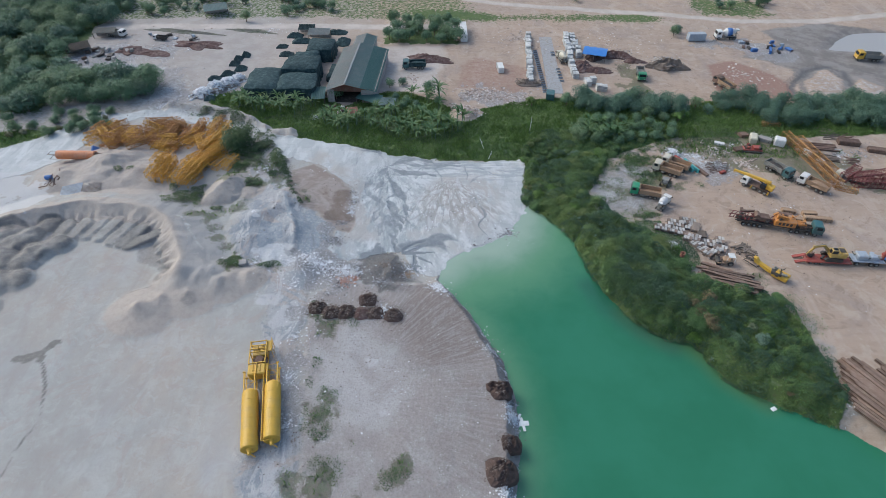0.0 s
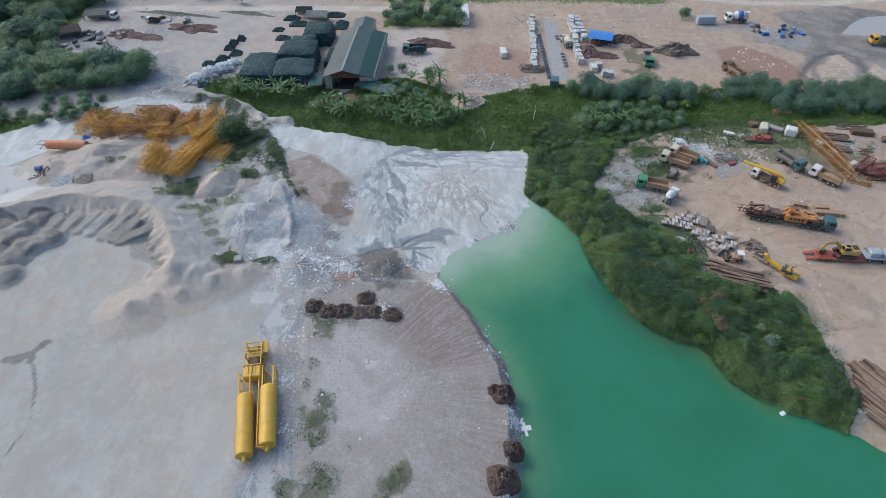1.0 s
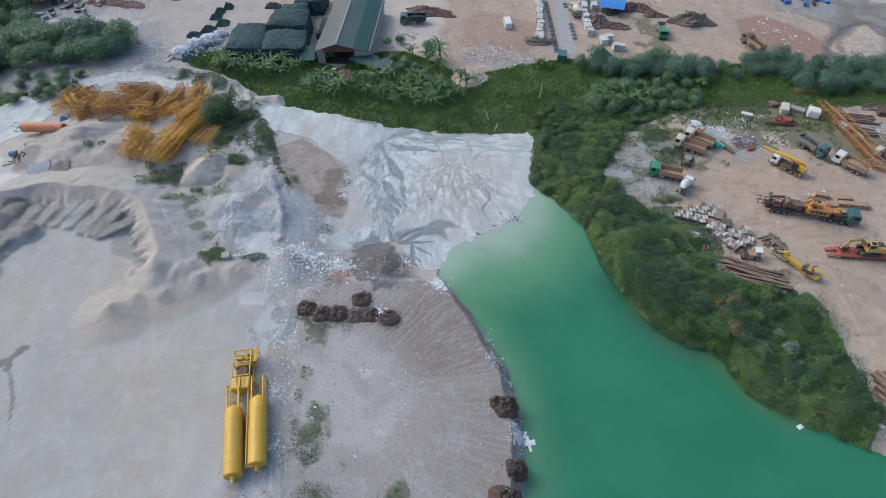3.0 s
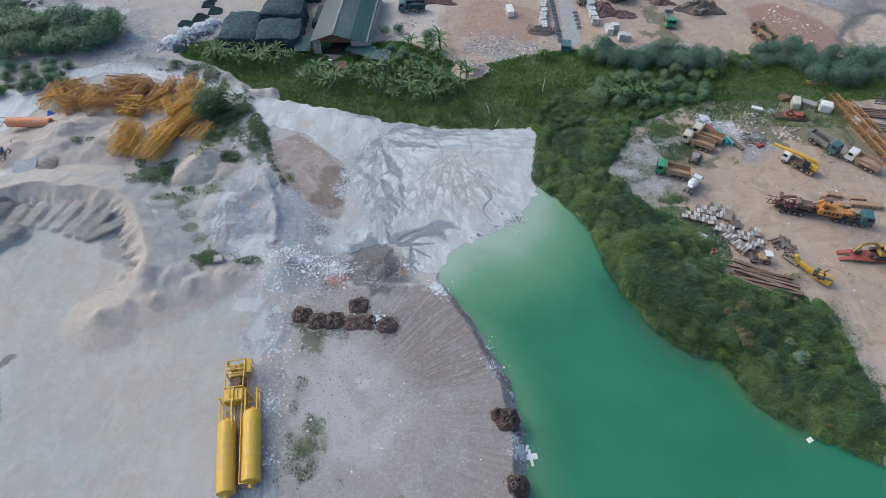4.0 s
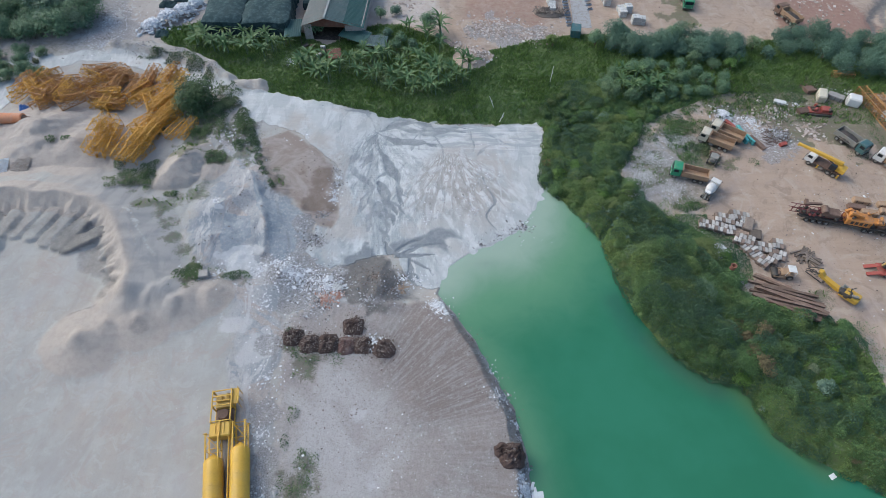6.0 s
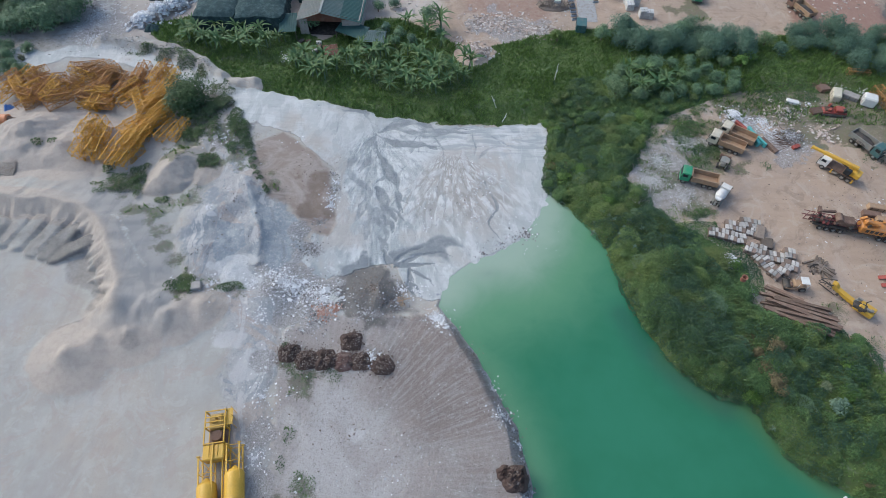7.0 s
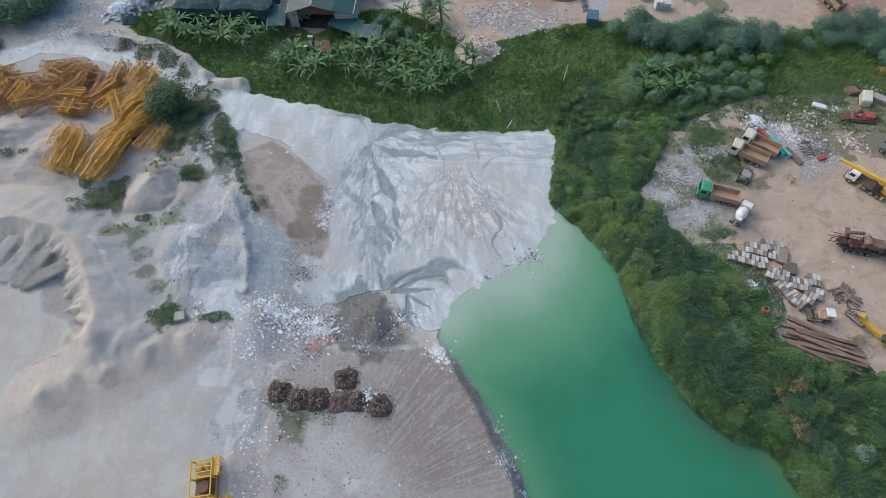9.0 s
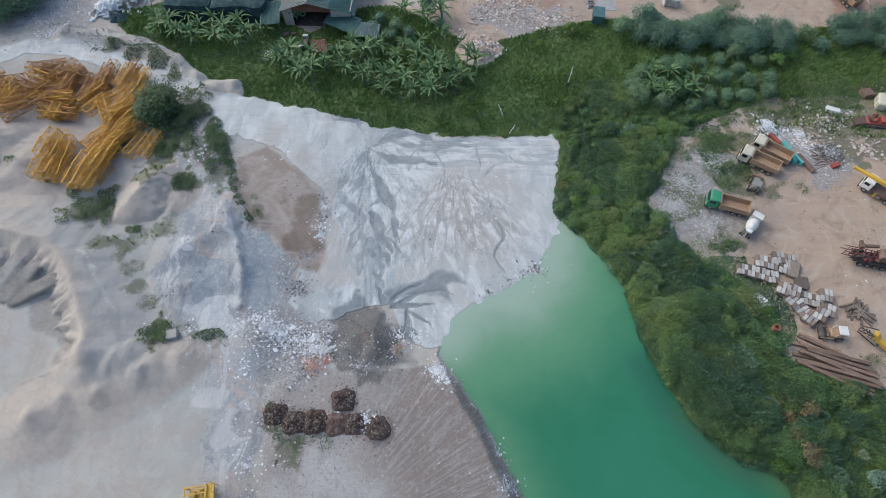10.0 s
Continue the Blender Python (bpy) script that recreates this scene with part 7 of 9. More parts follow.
for (x, y, lift, yaw, rx, ry, kind), z in zip(heap, zs):
    m = pose(x, y, max(z, 0.2) + lift - 0.25, rx, ry, yaw)
    if kind in used:
        copy_thing(kinds[kind], m)
    else:
        kinds[kind].matrix_basis = m
        used.add(kind)

# ---- cement silos and the mixing unit ----
def silo(x0, y0, x1, y1, ladder):
    """Lying on its side: outlet end at the first plan point, leg end at the second."""
    root = thing("cement_silo", "yellow steel cement silo lying on the sand", "silo", group="cement silos")
    long, r = math.dist((x0, y0), (x1, y1)), 1.36
    root.matrix_basis = pose(x0, y0, height(x0, y0) + r, 0, 0, math.degrees(math.atan2(y1 - y0, x1 - x0)))
    b1 = 10.3
    prof = [(0, r * 0.86), (0.12, r)]
    for k in range(1, 6):
        x = 0.12 + (b1 - 0.12) * k / 6
        prof += [(x - 0.06, r), (x - 0.05, r * 1.02), (x + 0.05, r * 1.02), (x + 0.06, r)]
    prof += [(b1, r), (b1 + 0.25, r * 0.93), (b1 + 0.55, r * 0.7), (b1 + 0.9, r * 0.35), (b1 + 1.2, 0.2)]
    shell = part("shell", lathe(bm_new(), prof, Matrix.Identity(4), 28), YELLOW, root, smooth=True)
    me = shell.data
    me.set_sharp_from_angle(angle=radians(28))
    bm = lathe(bm_new(), [(-0.9, 0.24), (-0.35, 0.3), (0.02, 0.5)], pose(0, 0, 0.15), 12)
    rod(bm, (-0.6, 0, 0.1), (-1.2, -0.9, -0.4), 0.09)
    part("outlet", bm, YELLOW, root)
    for a in (45, 135, 225, 315):
        c, s = math.cos(radians(a)) * r * 0.92, math.sin(radians(a)) * r * 0.92
        bm = bm_new()
        box(bm, (5.0, 0.2, 0.2), (b1 + 1.6, c, s))
        box(bm, (0.1, 0.45, 0.45), (b1 + 4.1, c, s))
        part("leg", bm, YELLOW, root)
    k = r * 0.65
    bm = bm_new()
    for x in (b1 + 1.7, b1 + 3.9):
        for p, q in (((k, k), (k, -k)), ((k, -k), (-k, -k)), ((-k, -k), (-k, k)), ((-k, k), (k, k))):
            rod(bm, (x, *p), (x, *q), 0.06, 4)
    for p in ((k, k), (k, -k), (-k, -k), (-k, k)):
        q = (p[1], -p[0])
        rod(bm, (b1 + 1.7, *p), (b1 + 3.9, *q), 0.05, 4)
    part("brace", bm, YELLOW, root)
    if not ladder:
        return root
    bm = bm_new()
    for s in (-0.28, 0.28):
        rod(bm, (0.3, r + 0.14, s), (b1 + 3.5, r + 0.14, s), 0.045, 5)
    for i in range(34):
        rod(bm, (0.5 + i * 0.4, r + 0.14, -0.28), (0.5 + i * 0.4, r + 0.14, 0.28), 0.03, 4)
    part("ladder", bm, YELLOW, root)
    bm = bm_new()
    rod(bm, (-0.2, r + 0.12, 0.7), (b1 + 3.0, r + 0.12, 0.7), 0.09, 8)
    rod(bm, (-0.2, r + 0.12, 0.7), (-0.2, 0.2, 0.6), 0.09, 8)
    part("fill_pipe", bm, YELLOW, root)
    return root


silo(-30.4, 42.6, -32.75, 52.6, False)
silo(-27.3, 44.3, -29.2, 53.8, True)


def mixing_unit():
    root = thing("mixing_unit", "yellow steel concrete mixing unit with an open frame on the sand", "mixing unit")
    # x runs away from the silos
    bm = bm_new()
    box(bm, (2.2, 3.0, 1.9), (-2.6, 0, 1.5), bevel=0.18)
    box(bm, (2.3, 0.12, 0.4), (-2.6, 0, 2.48))
    body = part("hopper_box", bm, YELLOW, root)
    bm = bm_new()
    for s in (-0.6, 0.6):
        box(bm, (1.6, 0.08, 0.12), (-2.4, s, 2.52))
    part("hopper_rib", bm, YELLOW, body)
    post = None
    for x in (-1.4, 1.0, 3.3):
        for s in (-1.4, 1.4):
            if post is None:
                bm = bm_new()
                box(bm, (0.18, 0.18, 2.6), (0, 0, 1.3))
                post = part("post", bm, YELLOW, root, m=pose(x, s, 0))
            else:
                again(post, pose(x, s, 0), root)
    for z in (0.3, 2.55):
        for s in (-1.4, 1.4):
            bm = bm_new()
            box(bm, (4.9, 0.16, 0.2), (1.0, s, z))
            part("rail", bm, YELLOW, root)
    for x in (-1.4, 1.0, 1.7, 2.4, 3.3):
        bm = bm_new()
        box(bm, (0.14, 2.8, 0.18), (x, 0, 2.55))
        part("cross_beam", bm, YELLOW, root)
    bm = lathe(bm_new(), [(-0.7, 0.2), (-0.65, 0.75), (0, 0.95), (0.65, 0.75), (0.7, 0.2)], pose(-0.1, -0.1, 1.2, 0, 90, 0), 18)
    part("mixer_drum", bm, RUST, root, "brown cement-caked mixer drum")
    part("floor_plate", box(bm_new(), (2.6, 2.7, 0.12), (0.1, 0, 0.4)), RUST, root, "rusty floor plate")
    bm = bm_new()
    box(bm, (2.2, 2.5, 1.0), (2.2, 0, 0.8), bevel=0.1)
    box(bm, (0.9, 0.9, 0.8), (2.4, 0.6, 1.6), bevel=0.1)
    rod(bm, (2.0, -0.6, 1.3), (3.0, -0.6, 1.9), 0.3, 10)
    part("motor", bm, EXCAVATOR, root)
    bm = bm_new()
    box(bm, (2.4, 0.9, 0.12), (2.3, -1.95, 2.2))
    for x in (1.2, 2.3, 3.4):
        rod(bm, (x, -2.35, 2.2), (x, -2.35, 3.1), 0.04, 4)
        rod(bm, (x, -2.3, 0.0), (x, -2.3, 2.2), 0.06, 4)
    rod(bm, (1.2, -2.35, 3.1), (3.4, -2.35, 3.1), 0.04, 4)
    part("walkway", bm, YELLOW, root)
    return root


at_ground(mixing_unit(), -33.0, 59.7, 99)

# ---- orange tank, drum rack and sheets beside it ----
root = thing("storage_tank", "faded orange steel tank lying on the silt", "tank")
prof = [(-5.2, 0.5), (-5.0, 1.15)]
for k in range(1, 5):
    x = -5 + 2.0 * k
    prof += [(x - 0.05, 1.15), (x - 0.04, 1.19), (x + 0.04, 1.19), (x + 0.05, 1.15)]
prof += [(5.0, 1.15), (5.2, 0.9)]
shell = part("shell", lathe(bm_new(), prof, Matrix.Identity(4), 24), ORANGE, root, smooth=True)
shell.data.set_sharp_from_angle(angle=radians(28))
bm = lathe(bm_new(), [(5.1, 0.9), (6.0, 0.5), (6.7, 0.42)], Matrix.Identity(4), 14)
part("outlet", bm, RUST, root)
bm = bm_new()
for s in (-0.8, 0.8):
    for z in (-0.8, 0.6):
        rod(bm, (-5, s, z), (-7.2, s, z), 0.07, 4)
    rod(bm, (-7.0, s, -0.8), (-5.2, s, 0.6), 0.05, 4)
rod(bm, (-7.0, -0.8, 0.6), (-7.0, 0.8, 0.6), 0.06, 4)
part("leg_frame", bm, RUST, root)
at_ground(root, -96.2, 124.2, -1, 1.1)

root = thing("drum_rack", "rusty steel frame with a blue drum on the silt", "steel frame")
r2 = random.Random(4)
for k in range(16):
    p = Vector((r2.uniform(-1.2, 1.2), r2.uniform(-2.4, 2.2), r2.uniform(0, 0.5)))
    part("bar", rod(bm_new(), p, p + Vector((r2.uniform(-1.2, 1.2), r2.uniform(-2.0, 2.0), r2.uniform(0.2, 1.6))), 0.11, 4), RUST, root)
bm = bm_new()
rod(bm, (-2.4, 1.0, 0.55), (-1.0, 1.2, 0.6), 0.6, 14)
part("drum", bm, BLUE, root, "blue plastic drum")
at_ground(root, -97.5, 114, 0)
tarp = thing("tarpaulin_bundle", "crumpled blue tarpaulin bundle beside the tank", "tarpaulin")
part("sheet", heap_mesh(bm_new(), 1.3, 0.8, random.Random(6), 14, 4, 0.4), BLUE, tarp)
at_ground(tarp, -93.8, 128.8, 20)


def roof_sheet(x, y, yaw, long, w, paint, label, lift=0.3):
    root = thing("metal_sheet", label, "metal sheet")
    bm = bm_new()
    n = int(w / 0.25)
    rows = [[bm.verts.new((s * long / 2, -w / 2 + k * w / n, 0.07 * (k % 2))) for s in (-1, 1)] for k in range(n + 1)]
    for a, b in zip(rows, rows[1:]):
        bm.faces.new((a[0], a[1], b[1], b[0]))
    r = bmesh.ops.solidify(bm, geom=list(bm.faces), thickness=0.04)
    part("sheet", bm, paint, root)
    bm = bm_new()
    box(bm, (0.1, w, 0.1), (-long / 3, 0, -0.08))
    box(bm, (0.1, w, 0.1), (long / 3, 0, -0.08))
    part("batten", bm, WOOD, root)
    return at_ground(root, x, y, yaw, lift, 4, -5)


roof_sheet(-91.2, 109.8, 15, 5.0, 5.6, SHEET_PALE, "pale corrugated roofing sheets lying on the silt")
roof_sheet(-86.4, 111.0, 8, 3.6, 3.8, PLASTER, "dusty tan board lying on the silt")

def fit_out(root, x0, x1, half, z, paints, n, seed):
    """Hoses, brackets and loose gear on a machine's back, each a part of its own."""
    r = random.Random(seed)
    for k in range(n):
        x, y, h = r.uniform(x0, x1), r.uniform(-half, half), z + r.uniform(0.0, 0.5)
        paint = paints[k % len(paints)]
        if k % 3 == 0:
            q = Vector((x, y, h)) + Vector((r.uniform(-2.0, 2.0), r.uniform(-0.6, 0.6), r.uniform(0.1, 0.8)))
            part("hose", rod(bm_new(), (x, y, h), q, r.uniform(0.06, 0.11), 6), paint, root)
        elif k % 3 == 1:
            bm = box(bm_new(), (r.uniform(0.5, 1.2), r.uniform(0.3, 0.7), r.uniform(0.3, 0.8)), (x, y, h + 0.2), (r.uniform(-12, 12), r.uniform(-12, 12), r.uniform(0, 90)), bevel=0.06)
            part("gear_case", bm, paint, root)
        else:
            bm = rod(bm_new(), (x, y - 0.35, h + 0.25), (x, y + 0.35, h + 0.25), r.uniform(0.2, 0.38), 10)
            rod(bm, (x, y - 0.45, h + 0.25), (x, y + 0.45, h + 0.25), 0.08, 6)
            part("reel", bm, paint, root)
    return root


# ---- lorries and machines in the east yard ----
at_ground(dump_truck("cream dump truck with an empty rusty bed", CREAM, BED), 57.7, 119.3, 147)
at_ground(dump_truck("cream dump truck parked tight beside another", CREAM, BED), 60.6, 121.7, 143)
at_ground(dump_truck("green-cabbed dump truck with a tan bed", GREEN, BED), 49.6, 109.7, 161)
at_ground(mixer_truck("small white concrete mixer truck on the earth yard", WHITE, WHITE), 52.8, 105.5, 51, s=0.78)
at_ground(crane_truck("white-cabbed crane truck with a yellow telescopic boom", YELLOW), 77.9, 112.6, 135, s=1.05)
at_ground(dump_truck("teal-cabbed dump truck with a dusty grey bed", TEAL, GREYBED, STEEL), 86.4, 119.2, -60)
at_ground(dump_truck("white-cabbed dump truck loaded with tan earth", WHITE, BED, BED), 92.3, 112.9, 133)

root = thing("wrecked_tractor", "grey wrecked tractor beside the dump trucks", "tractor")
bm = bm_new()
box(bm, (2.6, 1.0, 0.7), (0.3, 0, 0.9), bevel=0.12)
part("body", bm, GREYBED, root)
bm = bm_new()
for x in (-1.3, -0.1):
    for s in (-0.7, 0.7):
        rod(bm, (x, s, 0.9), (x, s, 2.2), 0.06, 4)
box(bm, (1.5, 1.6, 0.1), (-0.7, 0, 2.25), bevel=0.03)
part("canopy", bm, GREYBED, root)
bm = bm_new()
box(bm, (0.6, 2.2, 0.7), (2.2, 0, 0.5), (0, 20, 0), bevel=0.06)
part("blade", bm, RUST, root)
add_wheels(root, [(-0.9, -0.85), (-0.9, 0.85), (1.1, -0.75), (1.1, 0.75)], 0.55)
at_ground(root, 55.8, 114.2, 60)


def scrap_box(x, y, yaw, size, paint, label, category="scrap part", name="scrap_metal"):
    root = thing(name, label, category)
    bm = bm_new()
    box(bm, size, (0, 0, size[2] / 2), bevel=min(size) * 0.12)
    body = part("body", bm, paint, root)
    bm = bm_new()
    for k in range(3):
        box(bm, (0.09, size[1] + 0.06, size[2] * 0.85), (-size[0] * 0.35 + k * size[0] * 0.35, 0, size[2] * 0.5))
    part("rib", bm, STEEL if paint is not STEEL else RUST, body)
    return at_ground(root, x, y, yaw, -0.05, random.Random(int(x * 7)).uniform(-4, 4), random.Random(int(y * 5)).uniform(-4, 4))


scrap_box(64.2, 121.9, -82, (5.0, 0.7, 1.2), TURQUOISE, "turquoise steel boom beam on rubble")
scrap_box(65.2, 121.0, -70, (4.2, 0.5, 1.1), TURQUOISE, "turquoise steel beam leaning on rubble")
scrap_box(66.8, 119.6, -62, (4.4, 1.0, 0.7), RUST, "rusty red machine frame on rubble")
scrap_box(62.8, 125.3, -60, (3.0, 0.7, 0.7), RED, "faded red steel beam beside the trucks")
scrap_box(72.3, 119.2, 20, (1.6, 0.9, 0.6), RED, "small red machine part on the earth")
red_hull = scrap_box(84.0, 129.6, -6, (5.0, 1.9, 0.9), RED, "faded red tracked machine hull in the grass", "machine", "machine_hull")
part("turntable", box(bm_new(), (2.0, 1.6, 0.7), (1.0, 0, 1.2), bevel=0.1), RED, red_hull)
part("engine_block", box(bm_new(), (1.3, 1.1, 0.6), (-1.4, 0.1, 1.1), bevel=0.08), RUST, red_hull)
fit_out(red_hull, -2.0, 2.0, 0.8, 1.1, (RUST, RED, STEEL), 7, 79)
for side in (-1.15, 1.15):
    part("track", box(bm_new(), (5.2, 0.5, 0.7), (-0.2, side, 0.32), bevel=0.15), STEEL, red_hull)
scrap_box(80.5, 129.8, 10, (2.6, 1.8, 0.8), RUST, "rusty red scrap frame in the grass")
scrap_box(86.2, 134.5, 70, (3.2, 1.9, 1.9), CREAM, "cream crane cabin shell in the grass", "cabin", "cabin_shell")
scrap_box(89.6, 134.6, -35, (3.4, 1.7, 1.1), CONCRETE, "grey crane ballast block in the grass", "ballast", "ballast_block")
scrap_box(92.6, 132.6, 65, (2.6, 2.8, 2.1), WHITE, "white box cabin in the grass", "cabin", "cabin_shell")
scrap_box(98.3, 127.8, -75, (2.4, 1.4, 1.6), WHITE, "white crane cabin beside the lattice", "cabin", "cabin_shell")
scrap_box(99.4, 123.4, -70, (2.0, 1.4, 1.4), WHITE, "white crane cabin beside the lattice", "cabin", "cabin_shell")
scrap_box(101.5, 117.6, 40, (2.2, 1.8, 1.9), CREAM, "cream excavator cab among crane parts", "cabin", "cabin_shell")
scrap_box(104.5, 114.8, -30, (3.4, 0.5, 0.5), STEEL, "dark steel beam among crane parts")
scrap_box(112, 133, -12, (5.5, 2.2, 1.3), RUST, "rusty winch machine beside the hedge", "machine", "winch_machine")
scrap_box(118, 129, -20, (5, 2.0, 1.2), RUST, "rusty winch machine beside the hedge", "machine", "winch_machine")
scrap_box(84.6, 137.2, 15, (2.4, 2.0, 0.9), RUST, "dark scrap machine under the hedge", "machine", "scrap_machine")
scrap_box(76.3, 132.8, -20, (2.6, 1.2, 0.7), WHITE, "white sacks heaped in the grass", "sacks", "sack_heap")

tower = [lattice("crane_section", "rusty yellow crane lattice lying in the east yard", LATTICE_RUST, 8.0, 1.8, "crane sections in the east yard", 7), lattice("crane_section", "dark red crane lattice lying in the east yard", LATTICE_RED, 7.0, 1.8, "red crane sections in the east yard", 6)]
spots = [(96.3 + 1.05 * k, 132.6 - 7.9 * k, -82.5) for k in range(3)] + [(98.9 + 0.9 * k, 130.2 - 7.9 * k, -83) for k in range(2)] + [(94.6, 142.6, -8), (100.2, 111.6, -25)]
for k, (x, y, yaw) in enumerate(spots):
    m = pose(x, y, height(x, y), 0, 0, yaw) @ Matrix.Scale(0.6 if k > 4 else 1, 4)
    if k == 0:
        tower[0].matrix_basis = m
    else:
        copy_thing(tower[0], m)
for k, (x, y, yaw) in enumerate([(106.5, 113.6, -4), (107, 116.2, 6), (113.5, 112.8, -6), (114, 115.5, 3), (104.2, 117.8, 35), (120.5, 112.4, -3), (107.5, 114.6, 10), (115, 114.4, -8)]):
    m = pose(x, y, height(x, y) + (1.7 if k > 5 else 0), 0, 0, yaw)
    if k == 0:
        tower[1].matrix_basis = m
    else:
        copy_thing(tower[1], m)


def drill_lorry():
    root = thing("piling_rig", "orange piling rig with a teal cab parked on earth", "piling rig")
    add_chassis(root, -9.0, 8.4, 0.9)
    add_cab(root, TEAL, 7.4, 2.2, 2.6, 0.8, 2.2, "teal lorry cab")
    bm = bm_new()
    box(bm, (16, 2.4, 0.3), (-0.8, 0, 1.25), bevel=0.05)
    part("deck", bm, STEEL, root)
    bm = bm_new()
    box(bm, (4.6, 2.5, 1.5), (1.4, 0, 2.1), bevel=0.15)
    box(bm, (1.6, 1.6, 0.7), (0.2, 0.3, 3.1), bevel=0.12)
    house = part("machine_house", bm, RIG_ORANGE, root)
    bm = bm_new()
    for k in range(4):
        box(bm, (0.5, 0.05, 0.7), (0.2 + k * 0.8, -1.27, 2.2))
    part("vent", bm, STEEL, house)
    bm = bm_new()
    box(bm, (2.6, 0.6, 0.5), (0.6, -0.4, 3.6), (0, 12, 0), bevel=0.06)
    box(bm, (1.2, 0.5, 0.4), (-0.8, 0.7, 3.4), (0, -24, 20), bevel=0.06)
    part("boom_foot", bm, RIG_ORANGE, house)
    bm = bm_new()
    for s in (-0.6, 0.6):
        for z in (1.6, 2.6):
            rod(bm, (-10.8, s, z), (-1.0, s * 1.1, z), 0.09, 4)
    for k in range(12):
        x = -10.6 + k * 0.85
        rod(bm, (x, -0.6, 1.6), (x + 0.85, 0.6, 2.6), 0.06, 4)
        rod(bm, (x, -0.6, 1.6), (x, -0.6, 2.6), 0.06, 4)
        rod(bm, (x, 0.6, 1.6), (x + 0.85, 0.6, 1.6), 0.06, 4)
        rod(bm, (x, -0.6, 2.6), (x + 0.85, 0.6, 2.6), 0.06, 4)
    part("leader_mast", bm, LATTICE_RED, root, "dark red lattice mast")
    bm = bm_new()
    box(bm, (2.4, 1.9, 1.1), (-3.2, 0.1, 2.3), bevel=0.12)
    rod(bm, (-4.8, -0.9, 2.8), (-4.8, 0.9, 2.8), 0.6, 14)
    part("winch", bm, RUST, root)
    bm = bm_new()
    box(bm, (3.4, 0.5, 0.4), (-6.6, 1.6, 2.4), (0, 0, 12), bevel=0.05)
    box(bm, (0.6, 1.4, 0.5), (-7.9, 1.5, 2.6), bevel=0.05)
    part("hammer", bm, RUST, root)
    bm = bm_new()
    for s in (-0.4, 0.5):
        box(bm, (4.2, 0.3, 0.35), (5.4, s, 1.9), (0, 4, 0), bevel=0.04)
    box(bm, (1.4, 1.8, 0.8), (5.6, 0, 1.7), bevel=0.1)
    part("front_gear", bm, RUST, root)
    bm = bm_new()
    box(bm, (2.8, 1.6, 0.6), (4.6, 0.2, 2.1), (0, -6, 0), bevel=0.1)
    part("tool_box", bm, RIG_ORANGE, root)
    add_wheels(root, [(x, s * 1.05) for x in (8.2, 6.6, 4.4, 3.2, -3.6, -4.8, -6.0, -7.2) for s in (-1, 1)], 0.52)
    return root


rig = drill_lorry()
fit_out(rig, -8.6, -1.4, 1.1, 1.7, (STEEL, LATTICE_RED, RUST, STEEL), 20, 71)
fit_out(rig, 3.2, 6.2, 1.1, 1.8, (RUST, RIG_ORANGE, STEEL), 9, 72)
fit_out(rig, -0.6, 3.4, 0.9, 2.8, (RIG_ORANGE, STEEL, RIG_ORANGE), 7, 73)
at_ground(rig, 76.4, 97.6, -15, s=0.98)
for x, y, yaw in ((80.3, 101.6, -12), (82.0, 103.2, -12), (82.2, 100.2, -12), (86.0, 100.5, -8), (86.5, 102.2, -8), (89.0, 100.0, -8)):
    scrap_box(x, y, yaw, (3.2, 1.3, 1.0), BED if x > 81 else RUST, "dusty tan ballast block stacked on earth", "ballast", "ballast_block")

ex = excavator("yellow excavator on a red low loader", EXCAVATOR)
at_ground(ex, 83.4, 86.6, 175, 0.9)
root = thing("low_loader", "red low loader trailer under an excavator", "trailer")
bm = bm_new()
box(bm, (9.5, 2.7, 0.3), (0, 0, 0.75), bevel=0.05)
part("deck", bm, RED, root)
for s in (-0.8, 0.8):
    bm = bm_new()
    box(bm, (2.4, 0.7, 0.18), (-5.5, s, 0.55), (0, -18, 0))
    part("ramp", bm, RED, root)
add_wheels(root, [(x, s * 1.1) for x in (-3.6, -2.5, -1.4) for s in (-1, 1)], 0.42)
fit_out(root, -4.0, 4.2, 1.2, 0.9, (RUST, STEEL), 6, 74)
at_ground(root, 82.5, 86.5, -5)
root = thing("tractor_unit", "blue lorry with pale machinery on its deck", "truck")
add_chassis(root, -4.0, 5.2)
add_cab(root, BLUE, 3.4, 1.9, 2.4)
bm = bm_new()
box(bm, (6.5, 2.5, 0.3), (-0.6, 0, 1.2), bevel=0.05)
part("deck", bm, PALE_BLUE, root)
bm = bm_new()
box(bm, (2.2, 2.0, 1.2), (-2.0, 0.1, 1.9), bevel=0.15)
box(bm, (1.4, 1.2, 1.1), (0.2, -0.3, 1.9), bevel=0.12)
part("compressor", bm, PALE_BLUE, root)
bm = bm_new()
rod(bm, (2.3, 0, 1.2), (2.3, 0, 3.6), 0.35, 10)
box(bm, (0.9, 0.9, 0.6), (2.3, 0, 2.7), bevel=0.1)
part("red_hoist", bm, RED, root, "bright red hoist")
add_wheels(root, [(x, s * 1.05) for x in (4.3, 1.2, 0.1, -2.8) for s in (-1, 1)], 0.52)
fit_out(root, -3.4, 2.2, 1.1, 1.5, (STEEL, PALE_BLUE, GREYBED), 11, 75)
at_ground(root, 91.3, 86.0, -6)

